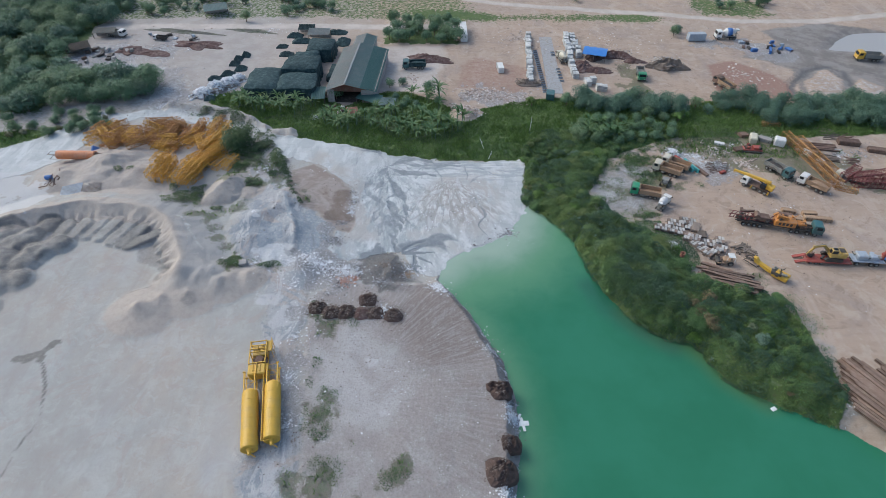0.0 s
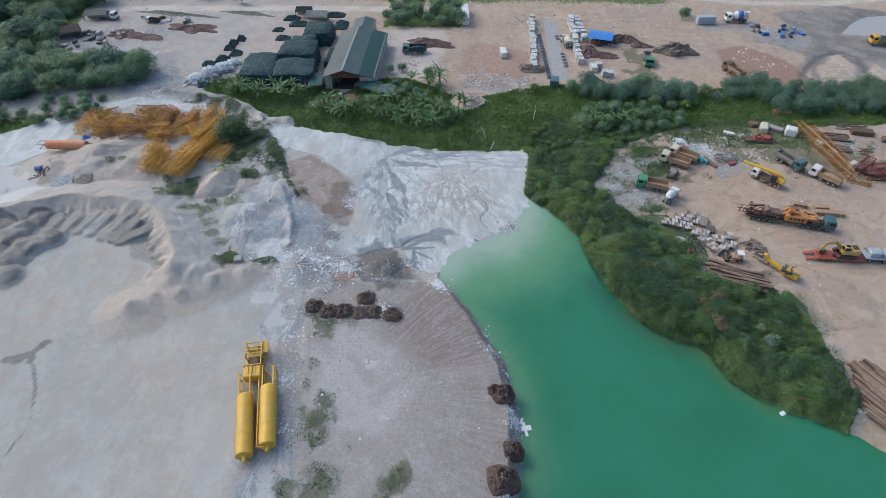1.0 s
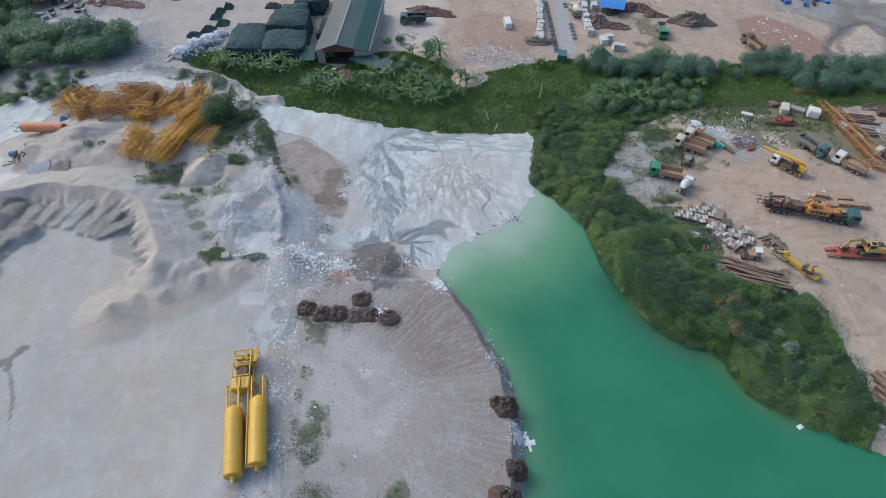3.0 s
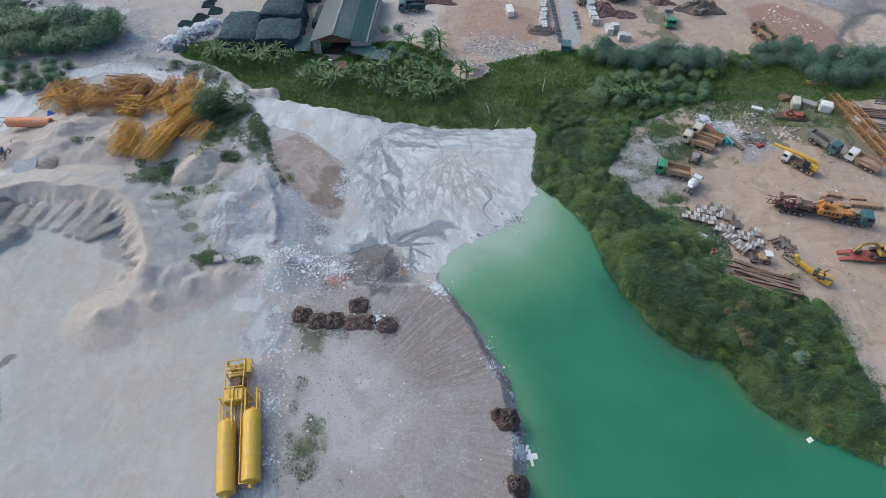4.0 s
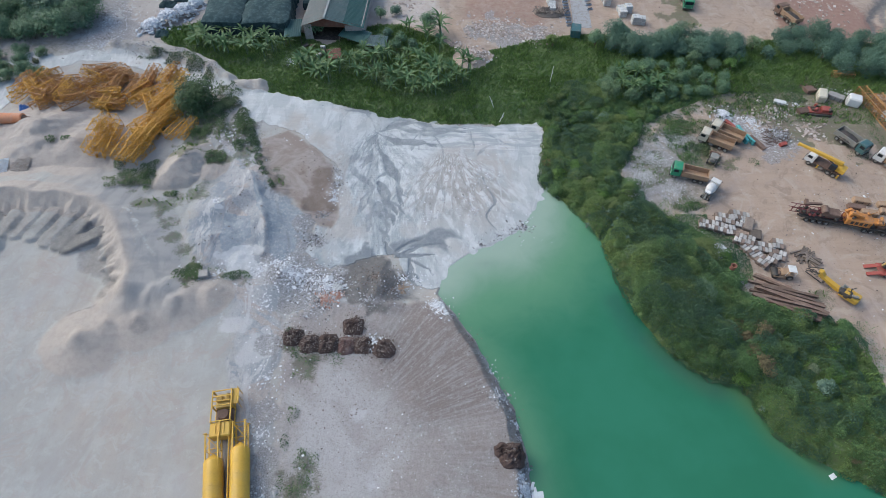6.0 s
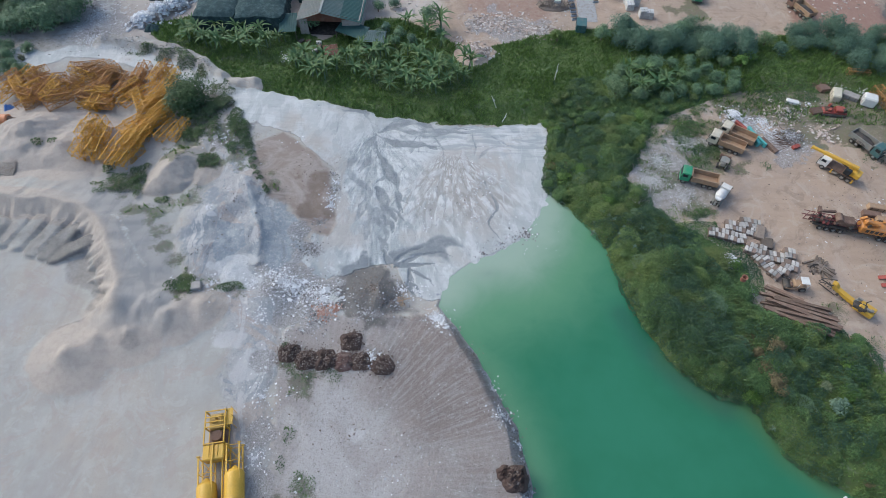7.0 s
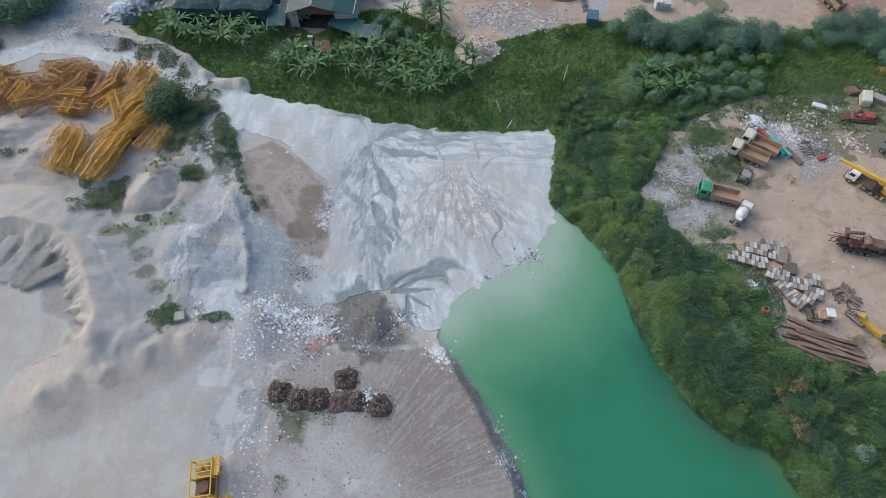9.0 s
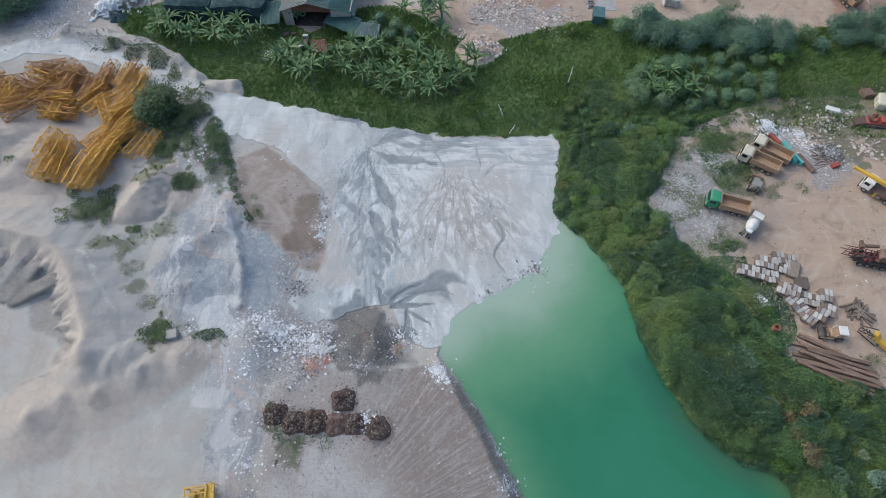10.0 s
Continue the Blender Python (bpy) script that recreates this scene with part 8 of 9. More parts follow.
root = thing("crawler_crane", "yellow dismantled crawler crane with a short jib", "crane")
bm = bm_new()
box(bm, (3.6, 2.4, 1.3), (-2.2, 0, 1.1), bevel=0.2)
part("counterweight", bm, YELLOW, root)
bm = hull_profile(bm_new(), [(-1.0, 0.7), (0.4, 0.5), (4.4, 1.3), (5.0, 2.6), (4.2, 2.6), (3.4, 1.8), (0.2, 1.3), (-1.0, 1.5)], 1.0)
part("jib_foot", bm, YELLOW, root)
gantry_bars = [((4.6, s, 2.6), (6.8, s * 0.7, 1.1), 0.11) for s in (-0.9, 0.9)]
gantry_bars += [((3.2, s, 0.6), (6.8, s * 0.7, 0.7), 0.11) for s in (-0.9, 0.9)]
gantry_bars += [((3.4 + k * 0.6, -0.8, 0.7 + 0.1 * k), (4.0 + k * 0.6, 0.8, 1.4), 0.08) for k in range(6)]
for foot, head, thick in gantry_bars:
    bm = bm_new()
    rod(bm, foot, head, thick, 5)
    part("gantry_bar", bm, STEEL, root)
bm = bm_new()
box(bm, (2.4, 1.6, 0.7), (-1.2, 0.9, 1.9), (8, 0, 12), bevel=0.1)
rod(bm, (-1.6, 0.2, 1.9), (-1.6, 1.9, 1.9), 0.4, 12)
part("winch", bm, STEEL, root)
fit_out(root, -3.6, 0.4, 1.1, 1.6, (STEEL, GREYBED, YELLOW), 11, 76)
fit_out(root, 1.0, 5.0, 0.8, 0.6, (STEEL, RUST), 5, 77)
at_ground(root, 69.0, 82.6, 133, s=0.85)

root = thing("road_roller", "cream road roller with a white canopy beside the beams", "roller")
bm = bm_new()
rod(bm, (1.3, -0.9, 0.6), (1.3, 0.9, 0.6), 0.6, 18)
part("drum", bm, STEEL, root)
bm = bm_new()
box(bm, (2.0, 1.6, 0.8), (-0.6, 0, 1.0), bevel=0.15)
box(bm, (1.9, 0.2, 0.3), (0.8, 0.95, 0.8), bevel=0.04)
box(bm, (1.9, 0.2, 0.3), (0.8, -0.95, 0.8), bevel=0.04)
part("body", bm, BED, root)
fit_out(root, -1.4, 1.4, 0.8, 1.0, (STEEL, BED, RUST), 6, 78)
bm = bm_new()
box(bm, (1.4, 1.5, 0.14), (-1.0, 0, 2.3), bevel=0.06)
for x in (-1.7, -0.1):
    for s in (-0.8, 0.8):
        rod(bm, (x, s, 1.2), (x, s, 2.3), 0.05, 4)
part("canopy", bm, WHITE, root, "dusty white canopy")
add_wheels(root, [(-1.1, -0.8), (-1.1, 0.8)], 0.6)
at_ground(root, 60.4, 86.0, 172)

# ---- stacks of concrete piles, timber and beams ----
pile_set = thing("pile_stack", "stack of square concrete piles beside the bank", "concrete piles", group="stacks of concrete piles")
stick = None
for lay in range(3):
    for row in range(2):
        for k in range(3):
            m = pose((row - 0.5) * 0.88 + 0.05 * (k % 2), (k - 1) * 0.5, 0.24 + lay * 0.44)
            if stick is None:
                stick = {True: part("concrete_post", box(bm_new(), (0.82, 0.43, 0.4), bevel=0.03), PILE, pile_set, m=m), False: part("concrete_post", box(bm_new(), (0.82, 0.43, 0.4), bevel=0.03), PILE_BROWN, pile_set, "mud-brown concrete post", m @ pose(0, 0, 0.44))}
            elif (lay, row, k) != (1, 0, 0):
                again(stick[lay == 2 and (row + k) % 3 > 0], m, pile_set)
bm = bm_new()
for x in (-0.6, 0.6):
    box(bm, (0.14, 1.9, 0.1), (x, 0, 0.0))
part("bearer", bm, WOOD, pile_set)
st = random.Random(9)
stacks = [(49.3 + 1.62 * k, 97.1 - 0.42 * k, 75) for k in range(4)] + [(52.9, 98.7, 75), (54.6, 98.2, 76), (56.0, 99.4, 80), (57.7, 99.0, 72), (56.6, 97.5, 70), (55.1, 93.6, 58), (56.7, 93.2, 60),
          (56.1, 91.5, 35), (57.1, 90.0, 34), (58.0, 88.5, 36), (58.4, 92.0, 80), (60.1, 91.5, 78), (61.7, 92.4, 80), (59.7, 89.1, 56), (61.5, 90.0, 56)]
for k, (x, y, yaw) in enumerate(stacks):
    m = pose(x, y, height(x, y) + 0.05, 0, 0, yaw + st.uniform(-9, 9)) @ Matrix.Diagonal((1.14, 1.14, st.uniform(0.6, 1.05), 1))
    if k == 0:
        pile_set.matrix_basis = m
    else:
        copy_thing(pile_set, m)
scrap_box(58.6, 94.9, 75, (2.2, 2.0, 0.7), WOOD, "grey timber pallet stack beside the piles", "pallets", "pallet_stack")
scrap_box(58.0, 97.2, 65, (3.0, 1.6, 0.9), WOOD, "grey timber pallet stack beside the piles", "pallets", "pallet_stack")

def beam_heap(name, label, category, x, y, yaw, n, long, w, paint, spread, seed, layers=1, cross=12.0, thick=None):
    root = thing(name, label, category)
    r = random.Random(seed)
    first = None
    t = thick or w
    for k in range(n):
        lay = k % layers
        m = pose(r.uniform(-0.08, 0.08) * long, (k // layers - n / layers / 2) * spread + r.uniform(-0.1, 0.1), t / 2 + lay * t * 1.05, 0, r.uniform(-1, 1), r.uniform(-cross, cross)) @ Matrix.Diagonal((r.uniform(0.75, 1.1), 1, 1, 1))
        if first is None:
            bm = bm_new()
            if thick:
                box(bm, (long, w, thick), bevel=0.03)
            else:
                box(bm, (long, w, w * 0.16), (0, 0, w * 0.42))
                box(bm, (long, w, w * 0.16), (0, 0, -w * 0.42))
                box(bm, (long, w * 0.2, w * 0.7), (0, 0, 0))
            first = part("beam", bm, paint, root, m=m)
        else:
            again(first, m, root)
    return at_ground(root, x, y, yaw, 0.0)


beam_heap("steel_beam_stack", "rusty brown steel beams stacked beside the bank", "steel beams", 60.0, 80.7, -23, 14, 11, 0.5, RUST_PALE, 0.62, 31, 2, 7)
beam_heap("steel_beam_stack", "rusty brown steel beams stacked beside the bank", "steel beams", 58.5, 83.4, -22, 6, 8, 0.45, RUST_PALE, 0.6, 32, 1, 9)
beam_heap("sheet_pile_stack", "long rusty sheet piles stacked on the bank", "steel piles", 77.0, 53.5, -61, 14, 16, 0.55, RUST_PALE, 0.62, 33, 2, 1.5)
beam_heap("sheet_pile_stack", "long rusty sheet piles stacked on the bank", "steel piles", 74.6, 50.2, -59, 12, 15, 0.55, RUST_PALE, 0.62, 34, 2, 1.5)
beam_heap("sheet_pile_stack", "long rusty sheet piles stacked on the bank", "steel piles", 73.4, 47.8, -57, 6, 11, 0.5, RUST_PALE, 0.62, 35, 1, 3)
beam_heap("sheet_pile_stack", "long rusty sheet piles stacked on the bank", "steel piles", 80.8, 52.8, -62, 8, 14, 0.5, RUST_PALE, 0.7, 36, 1, 2)
beam_heap("timber_heap", "loose heap of grey timber posts on earth", "timber", 66.0, 90.5, 40, 9, 4.0, 0.3, WOOD, 0.5, 37, 2, 40, 0.3)
beam_heap("timber_heap", "loose heap of grey timber posts on earth", "timber", 67.2, 89.6, -30, 7, 3.6, 0.3, WOOD, 0.5, 38, 2, 35, 0.3)
beam_heap("plank_stack", "brown planks stacked beside the hedge", "planks", 104, 131.5, -8, 10, 7, 0.5, RUST, 0.7, 39, 2, 8, 0.25)
beam_heap("plank_stack", "grey planks stacked beside the hedge", "planks", 103.5, 126, -12, 8, 4, 0.5, WOOD, 0.7, 40, 2, 14, 0.25)
beam_heap("scrap_rod_heap", "rusty tangled steel rods on earth", "steel rods", 71.6, 121.8, -12, 26, 6.0, 0.1, RUST, 0.18, 41, 1, 45, 0.1)
beam_heap("scrap_rod_heap", "rusty tangled steel rods under the hedge", "steel rods", 85.0, 138.2, 30, 20, 4.0, 0.14, RUST, 0.2, 42, 2, 50, 0.14)
beam_heap("plank_stack", "grey boards strewn beside the crane parts", "planks", 109.5, 138.2, -6, 9, 5, 0.4, WOOD, 0.7, 43, 1, 22, 0.2)
beam_heap("plank_stack", "dark boards strewn beside the crane parts", "planks", 113.5, 135.5, 20, 8, 4, 0.4, RUST, 0.6, 44, 1, 30, 0.2)
beam_heap("scrap_rod_heap", "rusty steel angles strewn beside the red lattice", "steel rods", 109.0, 124.6, -20, 12, 3.4, 0.16, RUST, 0.3, 45, 1, 50, 0.14)
beam_heap("scrap_rod_heap", "thin pale posts strewn beside the crane parts", "posts", 107.6, 129.6, 15, 8, 3.0, 0.14, WHITEBLOCK, 0.4, 46, 1, 60, 0.12)
root = thing("clay_pipe", "short terracotta pipe standing among shrubs", "pipe")
bm = lathe(bm_new(), [(0, 0.5), (0.7, 0.46), (0.9, 0.56), (0.9, 0.38), (0.15, 0.34)], pose(0, 0, 0, 0, -90, 0), 18)
part("pipe", bm, PIPECLAY, root)
at_ground(root, 51.0, 86.2, 0, 1.9)


# ---- buildings north of the grass belt ----
def corrugated(bm, p0, p1, p2, p3, pitch=0.5, depth=0.06, thick=0.05):
    """A ribbed roof sheet between eave edge p0 p1 and ridge edge p3 p2."""
    p0, p1, p2, p3 = map(Vector, (p0, p1, p2, p3))
    n = max(2, int((p1 - p0).length / pitch) * 2)
    nrm = (p1 - p0).cross(p3 - p0).normalized()
    rows = []
    for k in range(n + 1):
        t = k / n
        up = nrm * (depth if k % 2 else 0)
        rows.append((bm.verts.new(p0.lerp(p1, t) + up), bm.verts.new(p3.lerp(p2, t) + up)))
    fs = [bm.faces.new((a[0], b[0], b[1], a[1])) for a, b in zip(rows, rows[1:])]
    bmesh.ops.solidify(bm, geom=fs, thickness=thick)
    return bm


def warehouse():
    root = thing("warehouse", "long warehouse with a faded green sheet roof", "warehouse", pose(-28.0, 156.5, height(-28, 160), 0, 0, -3))
    w0, w1, rx, long, eave, top = -7.2, 7.4, -1.6, 29.5, 4.2, 6.3
    for name, x in (("wall", w0), ("wall", w1)):
        part(name, box(bm_new(), (0.2, long, eave), (x, long / 2, eave / 2)), PLASTER, root)
    part("wall", box(bm_new(), (w1 - w0, 0.2, eave), (0.1, long, eave / 2)), PLASTER, root)
    for x0, x1 in ((w0, -5.2), (3.2, w1)):
        part("front_wall", box(bm_new(), (x1 - x0, 0.2, eave), ((x0 + x1) / 2, 0, eave / 2)), PLASTER, root)
    bm = bm_new()
    vs = [bm.verts.new(p) for p in ((w0, 0.05, eave - 0.6), (w1, 0.05, eave - 0.6), (w1, 0.05, eave), (rx, 0.05, top), (w0, 0.05, eave))]
    bmesh.ops.solidify(bm, geom=[bm.faces.new(vs)], thickness=0.12)
    part("gable", bm, RUSTROOF, root, "rusty sheet gable")
    # floor colour darkened to stand for the shade behind the opening
    part("floor", box(bm_new(), (w1 - w0, long, 0.1), (0.1, long / 2, 0.05)), SHADED_FLOOR, root)
    part("roof_slope", corrugated(bm_new(), (w0 - 0.5, -0.8, eave - 0.1), (w0 - 0.5, long + 0.5, eave - 0.1), (rx, long + 0.5, top), (rx, -0.8, top)), ROOF_GREY, root, "pale grey weathered roof sheets")
    mid = 3.0
    zm = eave + (top - eave) * (w1 - mid) / (w1 - rx)
    part("roof_slope", corrugated(bm_new(), (rx, -0.8, top), (rx, long + 0.5, top), (mid, long + 0.5, zm), (mid, -0.8, zm)), ROOF_PALE, root, "faded grey-green roof sheets")
    part("roof_slope", corrugated(bm_new(), (mid, -0.8, zm), (mid, long + 0.5, zm), (w1 + 0.6, long + 0.5, eave - 0.15), (w1 + 0.6, -0.8, eave - 0.15)), ROOF_GREEN, root, "deep green roof sheets")
    bm = bm_new()
    box(bm, (0.5, long + 1.2, 0.08), (rx, long / 2, top + 0.08))
    part("ridge_cap", bm, ROOF_GREY, root)
    # narrower rear hall
    part("rear_wall", box(bm_new(), (0.2, 11, 4.0), (-4.6, long + 5.5, 2.0)), PLASTER, root)
    part("rear_wall", box(bm_new(), (0.2, 11, 4.0), (2.2, long + 5.5, 2.0)), PLASTER, root)
    part("rear_wall", box(bm_new(), (7.0, 0.2, 4.0), (-1.2, long + 11, 2.0)), PLASTER, root)
    part("rear_roof", corrugated(bm_new(), (-5.0, long + 0.4, 3.9), (-5.0, long + 11.5, 3.9), (-1.2, long + 11.5, 5.0), (-1.2, long + 0.4, 5.0)), ROOF_GREY, root)
    part("rear_roof", corrugated(bm_new(), (-1.2, long + 0.4, 5.0), (-1.2, long + 11.5, 5.0), (2.6, long + 11.5, 3.9), (2.6, long + 0.4, 3.9)), ROOF_PALE, root)
    return root


warehouse()


def lean_to(x, y, yaw, long, deep, tall, roof, label, slope=0.7):
    root = thing("lean_to_shed", label, "shed")
    posts = None
    for sx in (-1, 1):
        for sy, h in ((-1, tall - slope), (1, tall)):
            bm = box(bm_new(), (0.15, 0.15, h + 0.4), (sx * (long / 2 - 0.2), sy * (deep / 2 - 0.2), h / 2 - 0.2))
            part("post", bm, WOOD, root)
    part("back_wall", box(bm_new(), (long - 0.3, 0.12, tall), (0, deep / 2 - 0.1, tall / 2)), PLASTER, root)
    part("roof", corrugated(bm_new(), (-long / 2, -deep / 2, tall - slope), (long / 2, -deep / 2, tall - slope), (long / 2, deep / 2, tall), (-long / 2, deep / 2, tall)), roof, root)
    return at_ground(root, x, y, yaw)


lean_to(-22.3, 155.0, -28, 7.5, 4.2, 3.0, ROOF_GREEN, "small green-roofed lean-to beside the warehouse")
lean_to(-17.5, 152.6, -8, 6.5, 3.6, 2.8, ROOF_PALE, "grey-green lean-to beside the warehouse")
lean_to(-38.0, 157.3, 4, 4.2, 6.5, 3.2, ROOF_GREEN, "small green canopy beside the netted shed")
lean_to(-26.8, 148.2, 12, 3.4, 3.0, 2.2, RUSTROOF, "low rusty shed among banana plants")
lean_to(-45.5, 204.5, 0, 8, 4.5, 3.2, ROOF_GREY, "grey-roofed shed behind the netted stacks")
lean_to(-51, 209.5, 0, 6, 3.6, 2.8, NET, "dark shed behind the netted stacks")
lean_to(-128.5, 192, 35, 8, 5, 3, STEEL, "dark-roofed shed beside the woods")
lean_to(-125.5, 206.5, 5, 8, 3.5, 2.8, GREYBED, "dull grey shed beside the woods")
lean_to(-90.5, 228, 20, 9, 6, 3.5, ROOF_PALE, "pale-roofed hut beyond the road")
lean_to(-128, 154, -20, 7, 5, 3, ROOF_GREY, "grey hut beside the woods")


def net_shed(x0, x1, y0, y1, tall, seed, label="long stack draped in dark green shade net"):
    """A flat frame under a sagging net, with skirts to the ground."""
    root = thing("netted_shed", label, "netted shed")
    z0 = height((x0 + x1) / 2, (y0 + y1) / 2)
    nx, ny = int((x1 - x0) / 0.7), int((y1 - y0) / 0.7)
    X, Y = np.meshgrid(np.linspace(x0, x1, nx), np.linspace(y0, y1, ny), indexing="ij")
    rim = np.minimum(np.minimum(X - x0, x1 - X), np.minimum(Y - y0, y1 - Y))
    Z = z0 + tall + 0.45 * fbm(X, Y, 3.5, 3, seed) - 0.14 * np.abs(np.sin(X * 1.1)) * np.abs(np.sin(Y * 0.9)) - 0.8 * np.exp(-rim / 0.8)
    X, Y = X + 0.7 * fbm(X, Y, 4, 2, seed + 7), Y + 0.7 * fbm(X, Y, 4, 2, seed + 8)
    bm = bm_new()
    vs = [[bm.verts.new((X[i, j], Y[i, j], Z[i, j])) for j in range(ny)] for i in range(nx)]
    for i in range(nx - 1):
        for j in range(ny - 1):
            bm.faces.new((vs[i][j], vs[i + 1][j], vs[i + 1][j + 1], vs[i][j + 1]))
    part("net_top", bm, NET, root, smooth=True)
    r = random.Random(seed)
    for row in range(4):
        pts = [(X[i, 0], Y[i, 0], Z[i, 0]) for i in range(nx)] if row == 0 else [(X[i, -1], Y[i, -1], Z[i, -1]) for i in range(nx)] if row == 1 else [(X[0, j], Y[0, j], Z[0, j]) for j in range(ny)] if row == 2 else [(X[-1, j], Y[-1, j], Z[-1, j]) for j in range(ny)]
        out = Vector(((0, -1, 0), (0, 1, 0), (-1, 0, 0), (1, 0, 0))[row])
        bm = bm_new()
        lev = []
        for t in (0, 0.35, 0.7, 1.0):
            lev.append([bm.verts.new(Vector((p[0], p[1], p[2] + (z0 - 0.3 - p[2]) * t)) + out * ((0.26 * math.sin(k * 1.9) + r.uniform(-0.08, 0.08)) * t + 0.25 * t)) for k, p in enumerate(pts)])
        for a, b in zip(lev, lev[1:]):
            for k in range(len(pts) - 1):
                bm.faces.new((a[k], a[k + 1], b[k + 1], b[k]))
        part("net_skirt", bm, NET, root)
    return root


net_shed(-61.0, -51.2, 158.0, 172.5, 4.6, 51)
net_shed(-51.0, -39.6, 157.5, 168.0, 4.9, 52)
net_shed(-51.0, -40.2, 168.2, 178.0, 6.2, 53)
net_shed(-50.0, -42.0, 178.4, 184.5, 4.8, 54)
net_shed(-46.5, -38.0, 184.8, 193.5, 5.2, 55)
net_shed(-37.6, -35.8, 170.0, 180.0, 2.6, 56, "low stack draped in dark shade net")


def covered_heap(x, y, rx, ry, top, seed, material=NET, label="dark netted heap of goods on gravel", category="covered heap", name="covered_heap", yaw=0, rough=0.25, square=0.0):
    """A heap under a net, or bare soil; nets hang smoother."""
    root = thing(name, label, category)
    r = random.Random(seed)
    bm = heap_mesh(bm_new(), 1.0, 1.0, r, 32, 9, rough, square, 0.35 if material is NET else 0.7 if material is SOIL_REDDISH else 1.0)
    bmesh.ops.transform(bm, matrix=Matrix.Diagonal((rx, ry, top, 1)), verts=bm.verts)
    part("mound", bm, material, root)
    return at_ground(root, x, y, yaw)


for k, (x, y, a, b, h) in enumerate([(-77, 170.5, 4.5, 2.6, 2.0), (-73.5, 173.5, 4.5, 3.0, 2.4), (-70, 177.5, 4, 3.2, 2.2), (-73, 181.5, 3.4, 2.6, 2.2), (-72.6, 185.6, 3.2, 2.4, 2.2), (-70.6, 188.6, 3.0, 2.4, 2.4), (-57.5, 189, 5, 3, 1.8), (-39, 198, 5, 6, 2.6), (-41, 195.5, 3, 2.4, 2.4),
                                     (-55, 200, 7, 3.5, 2.2), (-60, 196, 4, 2.5, 1.6), (-58, 205, 6, 3, 2.4), (-74, 157.5, 3.5, 2.2, 1.6), (-44, 208, 8, 3, 2.2)]):
    covered_heap(x + a / 2, y + b / 2, a * 0.55, max(b, 2.6) * 0.6, h * 0.6, 60 + k, NET, "low stack of goods under dark shade net", "covered heap", "covered_heap", 0, 0.12, 0.8)

# ---- tipped heaps ----
WASTE = "dark brown tipped heap of waste soil"
for k, (x, y, r, h) in enumerate([(-25.0, 73.1, 1.95, 0.9), (-22.0, 71.9, 2.0, 0.9), (-18.9, 72.0, 2.0, 0.9), (-16.1, 71.7, 1.8, 0.7), (-13.2, 71.8, 1.8, 0.75), (-9.9, 71.2, 1.95, 0.85), (-15.1, 75.2, 1.95, 0.9), (10.2, 54.3, 2.1, 1.4), (8.6, 55, 1.2, 0.8), (10.8, 44.6, 1.9, 1.3), (9.0, 39.7, 2.6, 1.7)]):
    covered_heap(x, y, r, r * 0.95, h, 80 + k, SOIL_REDDISH if k == 3 else SOIL_DARK, "brown tipped heap of earth" if k == 3 else WASTE, "soil heap", "soil_heap", 8 * (k % 3), 0.14, 0.3)
for k, (x, y, a, b, h) in enumerate([(-5, 187, 7.5, 3.6, 2.2), (47.5, 181, 3.5, 5, 2.4), (52, 178, 5, 2.5, 1.6), (60.5, 189, 7, 4, 2.8), (66, 185, 4, 2.5, 1.6), (-89, 198.5, 9, 4.2, 1.6), (-111, 194, 6, 4.5, 1.4), (-102, 192, 6, 3.0, 1.0), (-100, 211.5, 14, 2.2, 0.9), (-72, 211.5, 10, 2.0, 0.9)]):
    covered_heap(x, y, a, b * 0.9, h * 0.6, 100 + k, SOIL_GREY if k > 7 else SOIL_REDDISH, "low grey weedy bank of soil" if k > 7 else "reddish brown heap of bark and soil", "soil heap", "soil_heap", -12, 0.5)
covered_heap(76, 180.5, 8, 3.0, 2.4, 120, WOOD, "tangled heap of broken timber", "timber heap", "timber_heap", -6, 0.3)
covered_heap(27.5, 168.5, 4.6, 2.2, 1.4, 121, WOOD, "heap of short wooden stakes", "timber heap", "timber_heap", 0, 0.2)
beam_heap("timber_heap", "loose broken timber on the yard", "timber", 76, 181, -5, 26, 4.5, 0.3, WOOD, 0.5, 122, 2, 60, 0.3).location.z += 1.2
beam_heap("timber_heap", "loose wooden stakes on the yard", "timber", 27.5, 168.5, 85, 26, 3.0, 0.22, WOOD, 0.32, 123, 1, 30, 0.22).location.z += 1.0

# ---- block yard ----
cube_stack = thing("block_stack", "pallet of white concrete blocks in the yard", "concrete blocks", group="pallets of concrete blocks")
b0 = None
for k, (x, y, z) in enumerate([(x, y, z) for z in range(2) for x in range(2) for y in range(2)]):
    m = pose((x - 0.5) * 0.95, (y - 0.5) * 0.95, 0.44 + z * 0.9)
    if b0 is None:
        b0 = part("block", box(bm_new(), (0.88, 0.88, 0.82), bevel=0.03), WHITEBLOCK, cube_stack, m=m)
    else:
        again(b0, m, cube_stack)
spots = [(28.2 + 0.09 * (y - 168) + st.uniform(-0.3, 0.3), y) for y in np.arange(169, 206, 2.3)] + [(43.2 + 0.06 * (y - 172) + st.uniform(-0.3, 0.3), y) for y in np.arange(173, 208, 2.2)] + [(47.6 + st.uniform(-0.4, 0.4), y) for y in np.arange(189, 208, 2.4)] + [(45.4, 196.5), (45.6, 193.5), (46.8, 170), (48.5, 169.6), (46.8, 167.8), (49.5, 164.5), (51, 164.2)]
